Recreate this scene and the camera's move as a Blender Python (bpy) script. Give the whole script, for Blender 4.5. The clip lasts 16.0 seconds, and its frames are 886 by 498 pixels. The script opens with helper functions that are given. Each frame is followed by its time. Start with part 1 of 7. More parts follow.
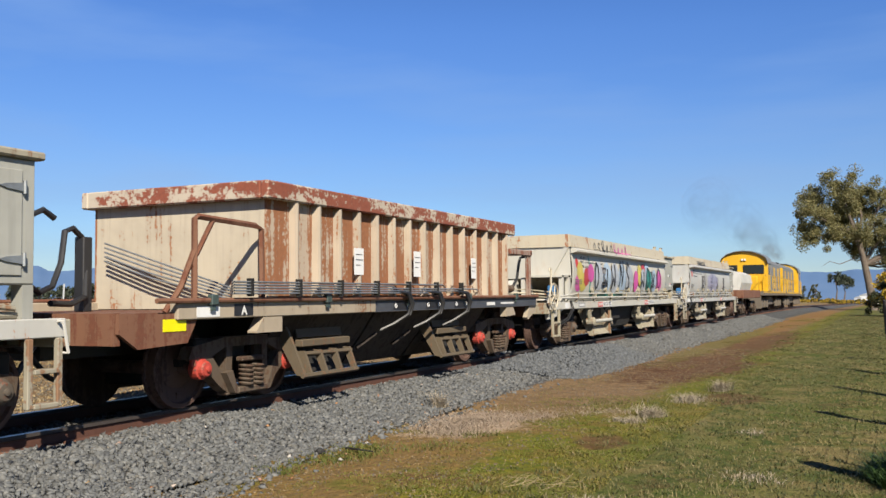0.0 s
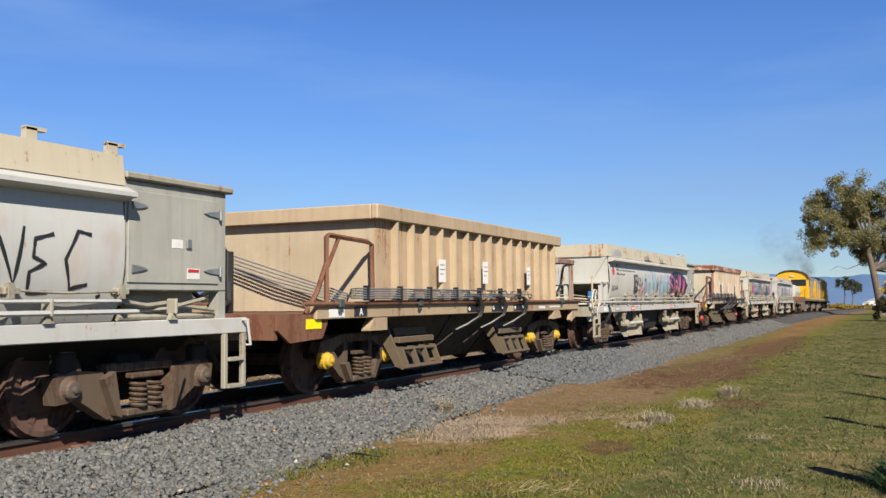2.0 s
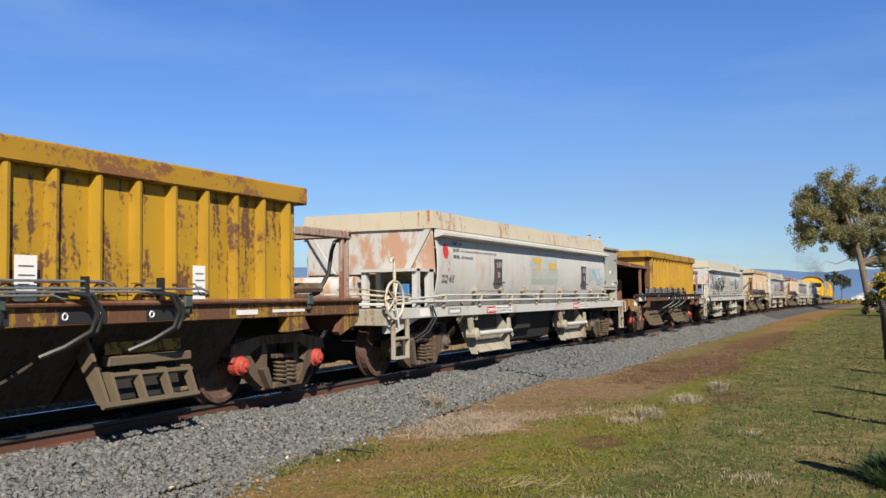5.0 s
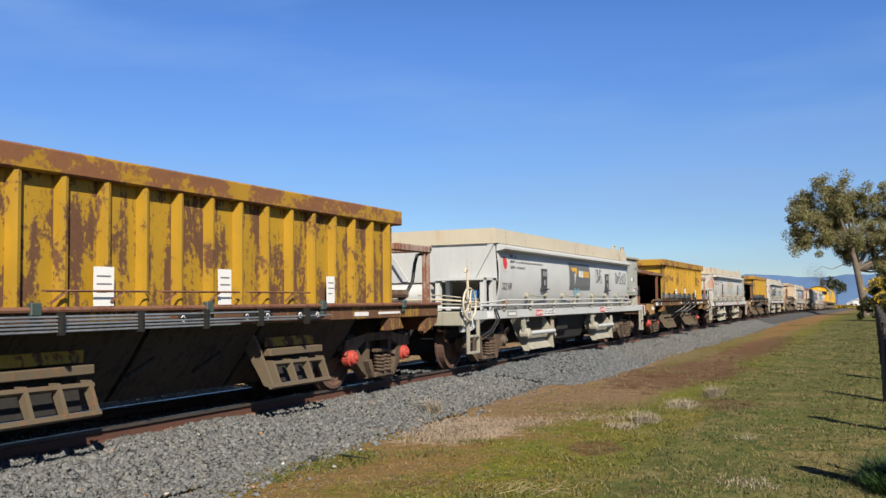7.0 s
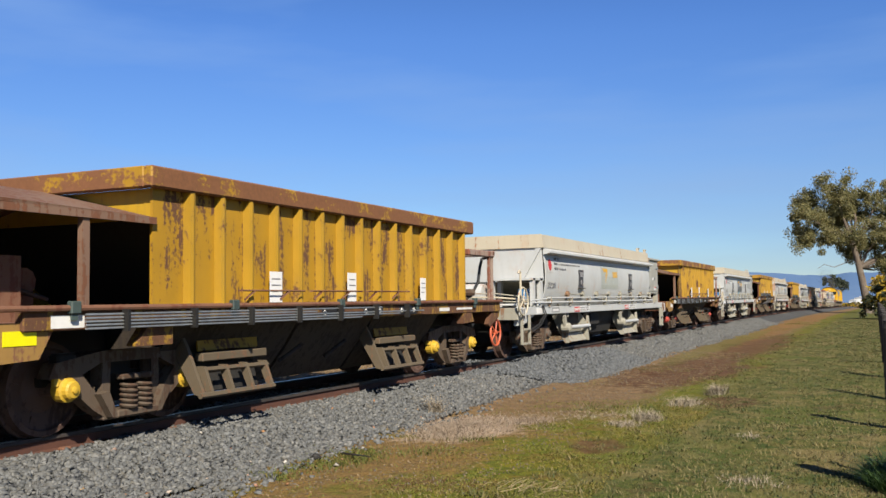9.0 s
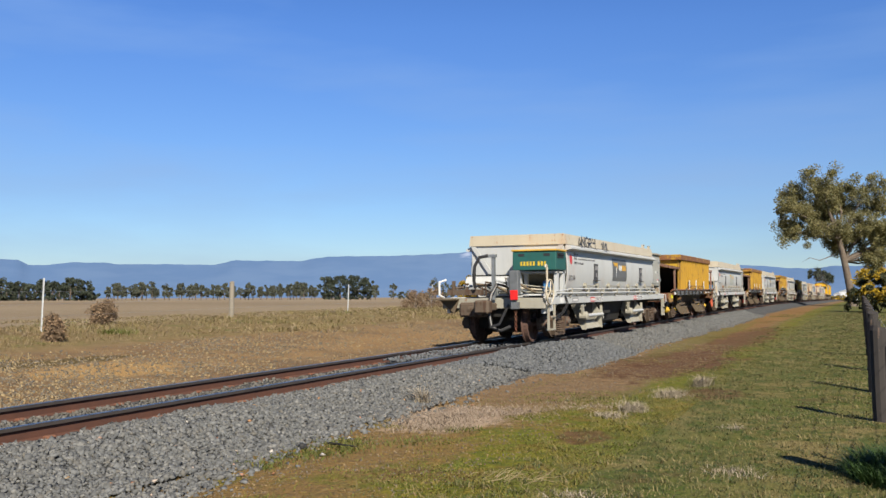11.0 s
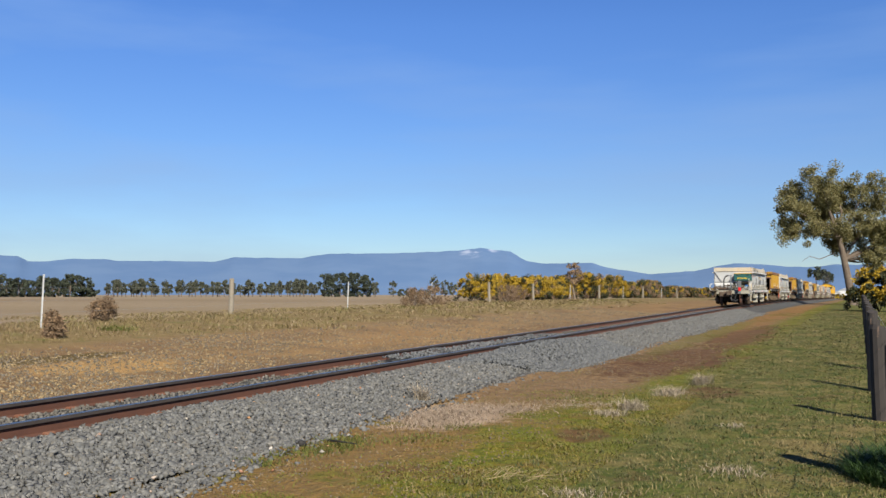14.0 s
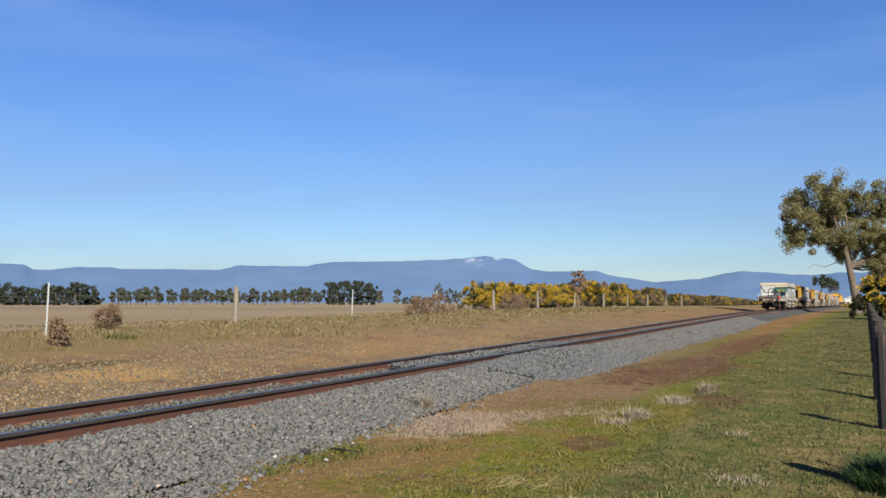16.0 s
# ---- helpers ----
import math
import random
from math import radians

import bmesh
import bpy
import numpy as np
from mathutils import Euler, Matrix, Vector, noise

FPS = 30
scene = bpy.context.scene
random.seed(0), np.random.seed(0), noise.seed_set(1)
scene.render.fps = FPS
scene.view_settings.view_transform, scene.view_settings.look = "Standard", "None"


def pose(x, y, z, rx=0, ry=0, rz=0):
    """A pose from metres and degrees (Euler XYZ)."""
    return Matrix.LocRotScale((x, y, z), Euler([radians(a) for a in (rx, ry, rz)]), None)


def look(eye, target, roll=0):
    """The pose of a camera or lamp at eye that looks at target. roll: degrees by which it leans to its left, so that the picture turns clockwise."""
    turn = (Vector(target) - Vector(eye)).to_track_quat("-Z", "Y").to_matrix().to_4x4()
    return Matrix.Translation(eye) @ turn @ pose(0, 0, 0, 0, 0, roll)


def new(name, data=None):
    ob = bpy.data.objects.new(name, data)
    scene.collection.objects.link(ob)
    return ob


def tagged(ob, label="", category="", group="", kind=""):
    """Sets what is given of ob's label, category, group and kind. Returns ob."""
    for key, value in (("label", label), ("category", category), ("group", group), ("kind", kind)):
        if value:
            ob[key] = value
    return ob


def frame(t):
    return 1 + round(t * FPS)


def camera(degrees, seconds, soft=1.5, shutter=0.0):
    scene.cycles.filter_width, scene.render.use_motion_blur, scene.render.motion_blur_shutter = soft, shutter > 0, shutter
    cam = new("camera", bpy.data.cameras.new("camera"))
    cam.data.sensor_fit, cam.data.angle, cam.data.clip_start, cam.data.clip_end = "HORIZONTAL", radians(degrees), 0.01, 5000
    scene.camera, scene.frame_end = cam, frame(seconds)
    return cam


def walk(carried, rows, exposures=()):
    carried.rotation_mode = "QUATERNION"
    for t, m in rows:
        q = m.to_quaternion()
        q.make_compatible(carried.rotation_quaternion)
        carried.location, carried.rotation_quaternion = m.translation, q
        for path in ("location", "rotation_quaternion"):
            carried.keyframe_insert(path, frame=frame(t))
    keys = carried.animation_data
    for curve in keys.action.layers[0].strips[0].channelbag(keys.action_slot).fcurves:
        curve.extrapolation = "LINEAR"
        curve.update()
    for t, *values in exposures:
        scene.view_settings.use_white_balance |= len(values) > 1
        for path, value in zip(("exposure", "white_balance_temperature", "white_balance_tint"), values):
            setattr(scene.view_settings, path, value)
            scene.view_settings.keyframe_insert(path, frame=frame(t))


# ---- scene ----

# ---- camera and its walk ----
EYE = Vector((0.0, 0.0, 1.10))
cam = camera(51.1, 16.0)
PATH = [
    (0.0, 25.252, 3.263, -0.318),
    (0.5, 25.431, 3.161, -0.261),
    (1.0, 25.763, 3.421, -0.345),
    (1.5, 25.784, 3.610, -0.345),
    (2.0, 25.656, 3.571, -0.307),
    (2.5, 25.410, 3.540, -0.395),
    (3.0, 25.351, 3.491, -0.428),
    (3.5, 25.440, 3.389, -0.428),
    (4.0, 25.238, 3.303, -0.405),
    (4.5, 25.144, 3.282, -0.431),
    (7.0, 24.835, 3.650, -0.517),
    (7.5, 25.000, 3.712, -0.560),
    (8.0, 25.045, 3.708, -0.583),
    (8.5, 24.991, 3.685, -0.570),
    (9.0, 24.960, 3.543, -0.545),
    (9.5, 24.917, 3.412, -0.455),
    (10.0, 24.800, 3.234, -0.354),
    (12.5, 23.444, 2.756, -0.137),
    (13.0, 23.812, 2.797, -0.196),
    (13.5, 24.126, 2.857, -0.127),
    (14.0, 24.193, 2.809, -0.016),
    (14.5, 24.201, 2.862, 0.000),
    (15.0, 24.191, 2.948, 0.055),
    (15.5, 24.299, 3.129, -0.006),
    (16.0, 24.461, 3.305, -0.030),
]


def aim(yaw, pitch, roll):
    a, b = radians(yaw), radians(pitch)
    ahead = Vector((-math.sin(a) * math.cos(b), math.cos(a) * math.cos(b), math.sin(b)))
    return look(EYE, EYE + ahead, roll)


walk(cam, [(t, aim(y, p, r)) for t, y, p, r in PATH])

# ---- world, sun, exposure ----
SUN_EL, SUN_X, SUN_Y = radians(37), 0.64, -0.768
scene.view_settings.exposure = 0.95
world = bpy.data.worlds.new("sky")
scene.world = world
world.use_nodes = True
wn, wl = world.node_tree.nodes, world.node_tree.links
bg = wn["Background"]
sky = wn.new("ShaderNodeTexSky")
sky.sky_type, sky.sun_disc = "NISHITA", False
sky.sun_elevation, sky.sun_rotation = SUN_EL, math.atan2(SUN_X, SUN_Y)
sky.air_density, sky.dust_density, sky.ozone_density, sky.altitude = 1.0, 0.1, 3.0, 100
bg.inputs["Strength"].default_value = 0.0635
# thin high cloud
tc, mp, nz, cr = wn.new("ShaderNodeTexCoord"), wn.new("ShaderNodeMapping"), wn.new("ShaderNodeTexNoise"), wn.new("ShaderNodeMapRange")
mp.inputs["Scale"].default_value = (1.2, 2.4, 9.0)
mp.inputs["Rotation"].default_value = (0.12, 0.2, 0.3)
nz.inputs["Scale"].default_value, nz.inputs["Detail"].default_value = 1.6, 5.0
for i, v in enumerate((0.42, 0.78, 0.0, 0.5)):
    cr.inputs[i + 1].default_value = v
mix = wn.new("ShaderNodeMix")
mix.data_type = "RGBA"
mix.inputs[7].default_value = (5.0, 5.6, 6.4, 1)
wl.new(tc.outputs["Generated"], mp.inputs[0]), wl.new(mp.outputs[0], nz.inputs["Vector"]), wl.new(nz.outputs[0], cr.inputs[0])
wl.new(cr.outputs[0], mix.inputs[0]), wl.new(sky.outputs[0], mix.inputs[6])
# clear, deep blue winter air: the tint deepens with height
spl, hgt, tint, deep = wn.new("ShaderNodeSeparateXYZ"), wn.new("ShaderNodeMapRange"), wn.new("ShaderNodeMix"), wn.new("ShaderNodeMix")
tint.data_type, deep.data_type, deep.blend_type = "RGBA", "RGBA", "MULTIPLY"
deep.inputs[0].default_value = 1.0
hgt.inputs[1].default_value, hgt.inputs[2].default_value = 0.0, 0.3
tint.inputs[6].default_value, tint.inputs[7].default_value = (0.55, 0.64, 0.77, 1), (0.47, 0.70, 1.10, 1)
wl.new(tc.outputs["Generated"], spl.inputs[0]), wl.new(spl.outputs[2], hgt.inputs[0]), wl.new(hgt.outputs[0], tint.inputs[0])
zen, up = wn.new("ShaderNodeMix"), wn.new("ShaderNodeMapRange")
zen.data_type = "RGBA"
up.inputs[1].default_value, up.inputs[2].default_value = 0.28, 0.8
zen.inputs[7].default_value = (0.13, 0.22, 0.42, 1)
wl.new(spl.outputs[2], up.inputs[0]), wl.new(up.outputs[0], zen.inputs[0]), wl.new(tint.outputs[2], zen.inputs[6])
wl.new(mix.outputs[2], deep.inputs[6]), wl.new(zen.outputs[2], deep.inputs[7]), wl.new(deep.outputs[2], bg.inputs["Color"])

sun = new("sun", bpy.data.lights.new("sun", "SUN"))
sun.data.energy, sun.data.angle, sun.data.color = 5.0, radians(0.55), (1.0, 0.91, 0.76)
SUN_DIR = Vector((SUN_X * math.cos(SUN_EL), SUN_Y * math.cos(SUN_EL), math.sin(SUN_EL)))
sun.matrix_world = look((30, -30, 40), Vector((30, -30, 40)) - SUN_DIR * 10)

# ---- materials ----
MATS = {}
K = 0.70


def tone_of(c):
    """Scales a base colour by K: lower albedo under higher exposure deepens the shade."""
    return tuple(v * K for v in c)


def nodes_of(name):
    m = bpy.data.materials.new(name)
    m.use_nodes = True
    return m, m.node_tree.nodes, m.node_tree.links, m.node_tree.nodes["Principled BSDF"]


def noise_node(n, l, vec, scale, detail=4.0, rough=0.6):
    t = n.new("ShaderNodeTexNoise")
    t.inputs["Scale"].default_value, t.inputs["Detail"].default_value, t.inputs["Roughness"].default_value = scale, detail, rough
    l.new(vec, t.inputs["Vector"])
    return t.outputs[0]


def ramp(n, l, value, a, b, lo=0.0, hi=1.0):
    r = n.new("ShaderNodeMapRange")
    r.interpolation_type = "SMOOTHSTEP"
    for i, v in enumerate((a, b, lo, hi)):
        r.inputs[i + 1].default_value = v
    l.new(value, r.inputs[0])
    return r.outputs[0]


def blend(n, l, fac, a, b, mode="MIX"):
    m = n.new("ShaderNodeMix")
    m.data_type, m.blend_type = "RGBA", mode
    for i, v in ((0, fac), (6, a), (7, b)):
        if isinstance(v, (int, float)):
            m.inputs[i].default_value = v
        elif isinstance(v, tuple):
            m.inputs[i].default_value = (*v, 1)
        else:
            l.new(v, m.inputs[i])
    return m.outputs[2]


def maths(n, l, op, a, b):
    m = n.new("ShaderNodeMath")
    m.operation = op
    for i, v in enumerate((a, b)):
        if isinstance(v, (int, float)):
            m.inputs[i].default_value = v
        else:
            l.new(v, m.inputs[i])
    return m.outputs[0]


def place(n, l, scale=(1, 1, 1), offset=(0, 0, 0), out="Object"):
    t, m = n.new("ShaderNodeTexCoord"), n.new("ShaderNodeMapping")
    m.inputs["Scale"].default_value, m.inputs["Location"].default_value = scale, offset
    l.new(t.outputs[out], m.inputs[0])
    return m.outputs[0]


def relief(n, l, bsdf, value, strength, dist=0.01):
    b = n.new("ShaderNodeBump")
    b.inputs["Strength"].default_value, b.inputs["Distance"].default_value = strength, dist
    l.new(value, b.inputs["Height"])
    l.new(b.outputs[0], bsdf.inputs["Normal"])


def painted(name, base, rust=(0.17, 0.062, 0.028), amount=0.3, seed=0, rough=0.55, second=None, grime=0.35, streak=True, stain=0.0, run=(9, 9, 0.55)):
    """Weathered paint: chalky tone change, rust in patches and in runs down the plate."""
    base, rust, second = tone_of(base), tone_of(rust), tone_of(second) if second else None
    key = (name, seed)
    if key in MATS:
        return MATS[key]
    m, n, l, b = nodes_of(name)
    off = (seed * 7.3, seed * 3.1, seed * 5.7)
    v, s = place(n, l, (1, 1, 1), off), place(n, l, run, off)
    big, fine, runs = noise_node(n, l, v, 1.3, 5), noise_node(n, l, v, 22, 5), noise_node(n, l, s, 1.4, 5)
    tone = blend(n, l, ramp(n, l, big, 0.35, 0.7), base, second or tuple(c * 0.82 for c in base))
    if stain:
        spot = noise_node(n, l, place(n, l, (1.5, 1.5, 0.8), off), 1.7, 6)
        tone = blend(n, l, ramp(n, l, spot, 0.56 if stain < 0.6 else 0.49, 0.72 if stain < 0.6 else 0.6, 0, stain), tone, (0.33, 0.135, 0.04))
        spot = noise_node(n, l, place(n, l, (0.5, 0.5, 1.6), off), 1.6, 4)
        tone = blend(n, l, ramp(n, l, spot, 0.5, 0.72, 0, stain * 0.45), tone, (0.36, 0.29, 0.19))
    dirt = blend(n, l, ramp(n, l, runs, 0.45, 0.75, 0, grime), tone, tuple(c * 0.45 + 0.02 for c in base))
    mixed = maths(n, l, "ADD", maths(n, l, "MULTIPLY", big, 0.42), maths(n, l, "MULTIPLY", runs if streak else fine, 0.58))
    mixed = maths(n, l, "ADD", mixed, maths(n, l, "MULTIPLY", maths(n, l, "SUBTRACT", fine, 0.5), 0.35))
    cut = 0.72 - 0.42 * amount
    mask = ramp(n, l, mixed, cut - 0.025, cut + 0.045)
    rusty = blend(n, l, fine, tuple(c * 0.7 for c in rust), tuple(min(1, c * 1.7) for c in rust))
    l.new(blend(n, l, mask, dirt, rusty), b.inputs["Base Color"])
    l.new(ramp(n, l, mask, 0, 1, rough, 0.9), b.inputs["Roughness"])
    relief(n, l, b, maths(n, l, "ADD", maths(n, l, "ADD", fine, mask), maths(n, l, "MULTIPLY", big, 3.0)), 0.25, 0.005)
    MATS[key] = m
    return m


def plain(name, base, rough=0.6, metal=0.0, vary=0.25, scale=12.0, bump=0.2):
    if name in MATS:
        return MATS[name]
    base = tone_of(base)
    m, n, l, b = nodes_of(name)
    v = place(n, l)
    f = maths(n, l, "ADD", maths(n, l, "MULTIPLY", noise_node(n, l, v, scale, 5), 0.5), maths(n, l, "MULTIPLY", noise_node(n, l, v, scale * 0.12, 3), 0.5))
    l.new(blend(n, l, ramp(n, l, f, 0.3, 0.7), tuple(c * (1 - vary) for c in base), tuple(min(1, c * (1 + vary)) for c in base)), b.inputs["Base Color"])
    b.inputs["Roughness"].default_value, b.inputs["Metallic"].default_value = rough, metal
    relief(n, l, b, f, bump, 0.005)
    MATS[name] = m
    return m


def islands(name, colours, rough=0.85, trans=0.0):
    """One tone per loose piece: leaves, blades, stones."""
    m, n, l, b = nodes_of(name)
    g, r = n.new("ShaderNodeNewGeometry"), n.new("ShaderNodeValToRGB")
    while len(r.color_ramp.elements) < len(colours):
        r.color_ramp.elements.new(0.5)
    for i, (e, c) in enumerate(zip(r.color_ramp.elements, colours)):
        e.position, e.color = i / (len(colours) - 1), (*tone_of(c), 1)
    l.new(g.outputs["Random Per Island"], r.inputs[0])
    v = place(n, l)
    l.new(blend(n, l, ramp(n, l, noise_node(n, l, v, 30, 3), 0.3, 0.7, 0, 0.35), r.outputs[0], (0.02, 0.02, 0.015)), b.inputs["Base Color"])
    b.inputs["Roughness"].default_value = rough
    if trans:
        t, mx = n.new("ShaderNodeBsdfTranslucent"), n.new("ShaderNodeMixShader")
        l.new(r.outputs[0], t.inputs[0])
        mx.inputs[0].default_value = trans
        l.new(b.outputs[0], mx.inputs[1]), l.new(t.outputs[0], mx.inputs[2]), l.new(mx.outputs[0], n["Material Output"].inputs[0])
    return m


STEEL = plain("dull_steel", (0.33, 0.35, 0.36), 0.45, 0.6)
DARK = plain("oily_black_steel", (0.012, 0.011, 0.01), 0.6)
GEAR = painted("bogie_steel", (0.105, 0.074, 0.049), (0.06, 0.032, 0.018), 0.5, 1, 0.75)
# near-black: shade under the wagons and canopies is put into this colour
SHADE_BLACK = painted("shaded_steel", (0.009, 0.008, 0.007), (0.014, 0.009, 0.006), 0.4, 10, 0.85)
TRAY = painted("dusty_steel", (0.13, 0.098, 0.06), (0.13, 0.07, 0.036), 0.35, 2, 0.8)
# hopper undersides: brown steel darkened to carry the shade below the sill
HOPPER = painted("shaded_hopper_steel", (0.032, 0.022, 0.014), (0.016, 0.01, 0.007), 0.5, 3, 0.8)
TREAD = plain("wheel_tread", (0.30, 0.27, 0.25), 0.35, 0.8, 0.2, 30)
WHEEL = painted("wheel_rust", (0.115, 0.062, 0.045), (0.05, 0.024, 0.016), 0.5, 4, 0.8)
RUBBER = plain("black_rubber", (0.02, 0.02, 0.022), 0.5, 0, 0.3, 30)
RUSTY = painted("rusted_steel", (0.2, 0.09, 0.05), (0.12, 0.04, 0.02), 0.5, 5, 0.85)
PAPER = plain("white_paper", (0.8, 0.8, 0.8), 0.7, 0, 0.04)
INK = plain("black_ink", (0.02, 0.02, 0.025), 0.6, 0, 0.2)
GREYINK = plain("grey_print", (0.16, 0.16, 0.17), 0.6, 0, 0.1)
REDINK = plain("red_sign", (0.55, 0.03, 0.03), 0.5, 0, 0.1)
WHITEINK = plain("white_print", (0.75, 0.75, 0.74), 0.6, 0, 0.1)
YTAG = plain("reflective_yellow", (0.85, 0.8, 0.0), 0.4, 0, 0.05)
REDCAP = painted("red_cap", (0.5, 0.06, 0.04), (0.12, 0.05, 0.03), 0.35, 6, 0.6)
YELCAP = painted("yellow_cap", (0.6, 0.38, 0.03), (0.12, 0.05, 0.03), 0.35, 7, 0.6)
GREYCAP = painted("grey_cap", (0.115, 0.092, 0.07), (0.12, 0.05, 0.03), 0.35, 8, 0.7)
GREENCLAMP = plain("green_clamp", (0.05, 0.075, 0.07), 0.6)
BLUE = plain("blue_valve", (0.05, 0.2, 0.45), 0.5)


# ---- mesh helpers ----
class Mesh:
    """Collects plain forms in one bmesh."""

    def __init__(self):
        self.bm = bmesh.new()

    def box(self, x0, y0, z0, x1, y1, z1, bev=0.0):
        vs = bmesh.ops.create_cube(self.bm, size=1.0)["verts"]
        for v in vs:
            v.co = Vector(((x0 + x1) / 2 + v.co.x * (x1 - x0), (y0 + y1) / 2 + v.co.y * (y1 - y0), (z0 + z1) / 2 + v.co.z * (z1 - z0)))
        if bev:
            es = list({e for v in vs for e in v.link_edges})
            bmesh.ops.bevel(self.bm, geom=es, offset=bev, segments=1, affect="EDGES")
        return self

    def prism(self, pts, a, b, axis="y"):
        """A polygon drawn out from a to b along an axis. pts: (x, z) for y, (y, z) for x, (x, y) for z."""
        put = {"y": lambda p, h: (p[0], h, p[1]), "x": lambda p, h: (h, p[0], p[1]), "z": lambda p, h: (p[0], p[1], h)}[axis]
        lo, hi = [self.bm.verts.new(put(p, a)) for p in pts], [self.bm.verts.new(put(p, b)) for p in pts]
        k = len(pts)
        for i in range(k):
            self.bm.faces.new((lo[i], lo[(i + 1) % k], hi[(i + 1) % k], hi[i]))
        self.bm.faces.new(lo[::-1]), self.bm.faces.new(hi)
        return self

    def tube(self, pts, r, sides=8, r1=None):
        """A tube along points, tapering to r1."""
        pts, rings, u = [Vector(p) for p in pts], [], None
        for i, p in enumerate(pts):
            d = (pts[min(i + 1, len(pts) - 1)] - pts[max(i - 1, 0)]).normalized()
            u = d.orthogonal().normalized() if u is None else (u - d * u.dot(d)).normalized()
            w = d.cross(u)
            rr = r if r1 is None else r + (r1 - r) * i / (len(pts) - 1)
            rings.append([self.bm.verts.new(p + (u * math.cos(t) + w * math.sin(t)) * rr) for t in (2 * math.pi * j / sides for j in range(sides))])
        for a, b in zip(rings, rings[1:]):
            for j in range(sides):
                self.bm.faces.new((a[j], a[(j + 1) % sides], b[(j + 1) % sides], b[j]))
        self.bm.faces.new(rings[0][::-1]), self.bm.faces.new(rings[-1])
        return self

    def ring(self, c, axis, R, r, seg=20, sides=6):
        """A torus round an axis."""
        c, d = Vector(c), Vector(axis).normalized()
        u = d.orthogonal().normalized()
        w, rows = d.cross(u), []
        for i in range(seg):
            t = 2 * math.pi * i / seg
            o = u * math.cos(t) + w * math.sin(t)
            rows.append([self.bm.verts.new(c + o * (R + r * math.cos(q)) + d * r * math.sin(q)) for q in (2 * math.pi * j / sides for j in range(sides))])
        for i in range(seg):
            a, b = rows[i], rows[(i + 1) % seg]
            for j in range(sides):
                self.bm.faces.new((a[j], a[(j + 1) % sides], b[(j + 1) % sides], b[j]))
        return self

    def lathe(self, prof, seg=28, c=(0, 0, 0)):
        """(along, radius) pairs turned round an axis along x through c."""
        rows = []
        for h, r in prof:
            rows.append([self.bm.verts.new((c[0] + h, c[1] + r * math.cos(t), c[2] + r * math.sin(t))) for t in (2 * math.pi * j / seg for j in range(seg))])
        for a, b in zip(rows, rows[1:]):
            for j in range(seg):
                self.bm.faces.new((a[j], a[(j + 1) % seg], b[(j + 1) % seg], b[j]))
        self.bm.faces.new(rows[0][::-1]), self.bm.faces.new(rows[-1])
        return self

    def quad(self, a, b, c, d, thick=0.012):
        """A plate of four corners with thickness."""
        vs = [Vector(p) for p in (a, b, c, d)]
        nrm = (vs[1] - vs[0]).cross(vs[3] - vs[0]).normalized() * thick
        lo, hi = [self.bm.verts.new(v) for v in vs], [self.bm.verts.new(v + nrm) for v in vs]
        for i in range(4):
            self.bm.faces.new((lo[i], lo[(i + 1) % 4], hi[(i + 1) % 4], hi[i]))
        self.bm.faces.new(lo[::-1]), self.bm.faces.new(hi)
        return self


def part(name, form, mat, parent=None, label="", smooth=False):
    """One mesh object, under a thing or a part."""
    bm = form.bm if isinstance(form, Mesh) else form
    bmesh.ops.recalc_face_normals(bm, faces=bm.faces)
    me = bpy.data.meshes.new(name)
    bm.to_mesh(me)
    bm.free()
    if smooth:
        me.polygons.foreach_set("use_smooth", [True] * len(me.polygons))
        me.set_sharp_from_angle(angle=radians(38))
    me.materials.append(mat)
    ob = new(name, me)
    if parent:
        ob.parent = parent
    return tagged(ob, label)


def share(ob, name, parent, m=None):
    """Another object on the same mesh."""
    o = new(name, ob.data)
    o.parent = parent
    if m is not None:
        o.matrix_basis = m
    if "label" in ob:
        o["label"] = ob["label"]
    return o


def raw(name, verts, faces, mat, parent=None):
    me = bpy.data.meshes.new(name)
    me.from_pydata(verts, [], faces)
    me.materials.append(mat)
    ob = new(name, me)
    if parent:
        ob.parent = parent
    return ob


def heavy(name, verts, polys, mat):
    """A large mesh out of arrays."""
    me = bpy.data.meshes.new(name)
    verts, polys = np.asarray(verts, np.float32), np.asarray(polys, np.int32)
    k = polys.shape[1]
    me.vertices.add(len(verts))
    me.vertices.foreach_set("co", verts.ravel())
    me.loops.add(polys.size)
    me.loops.foreach_set("vertex_index", polys.ravel())
    me.polygons.add(len(polys))
    me.polygons.foreach_set("loop_start", np.arange(len(polys), dtype=np.int32) * k)
    me.update(calc_edges=True)
    me.materials.append(mat)
    return new(name, me)


def lettering(name, text, size, mat, parent, m, shear=0.0, bold=0.0):
    """Words in the built-in font, as a thin mesh in the yz plane seen from +x."""
    cu = bpy.data.curves.new(name, "FONT")
    cu.body, cu.size, cu.shear, cu.offset, cu.extrude = text, size, shear, bold, 0.001
    tmp = new(name, cu)
    me = bpy.data.meshes.new_from_object(tmp)
    bpy.data.objects.remove(tmp)
    me.materials.clear()
    me.materials.append(mat)
    ob = new(name, me)
    ob.parent = parent
    ob.matrix_basis = m @ pose(0, 0, 0, 90, 0, 90)
    return ob


# ---- the lie of the land ----
GAUGE, TRACK_X = 1.067, -6.96
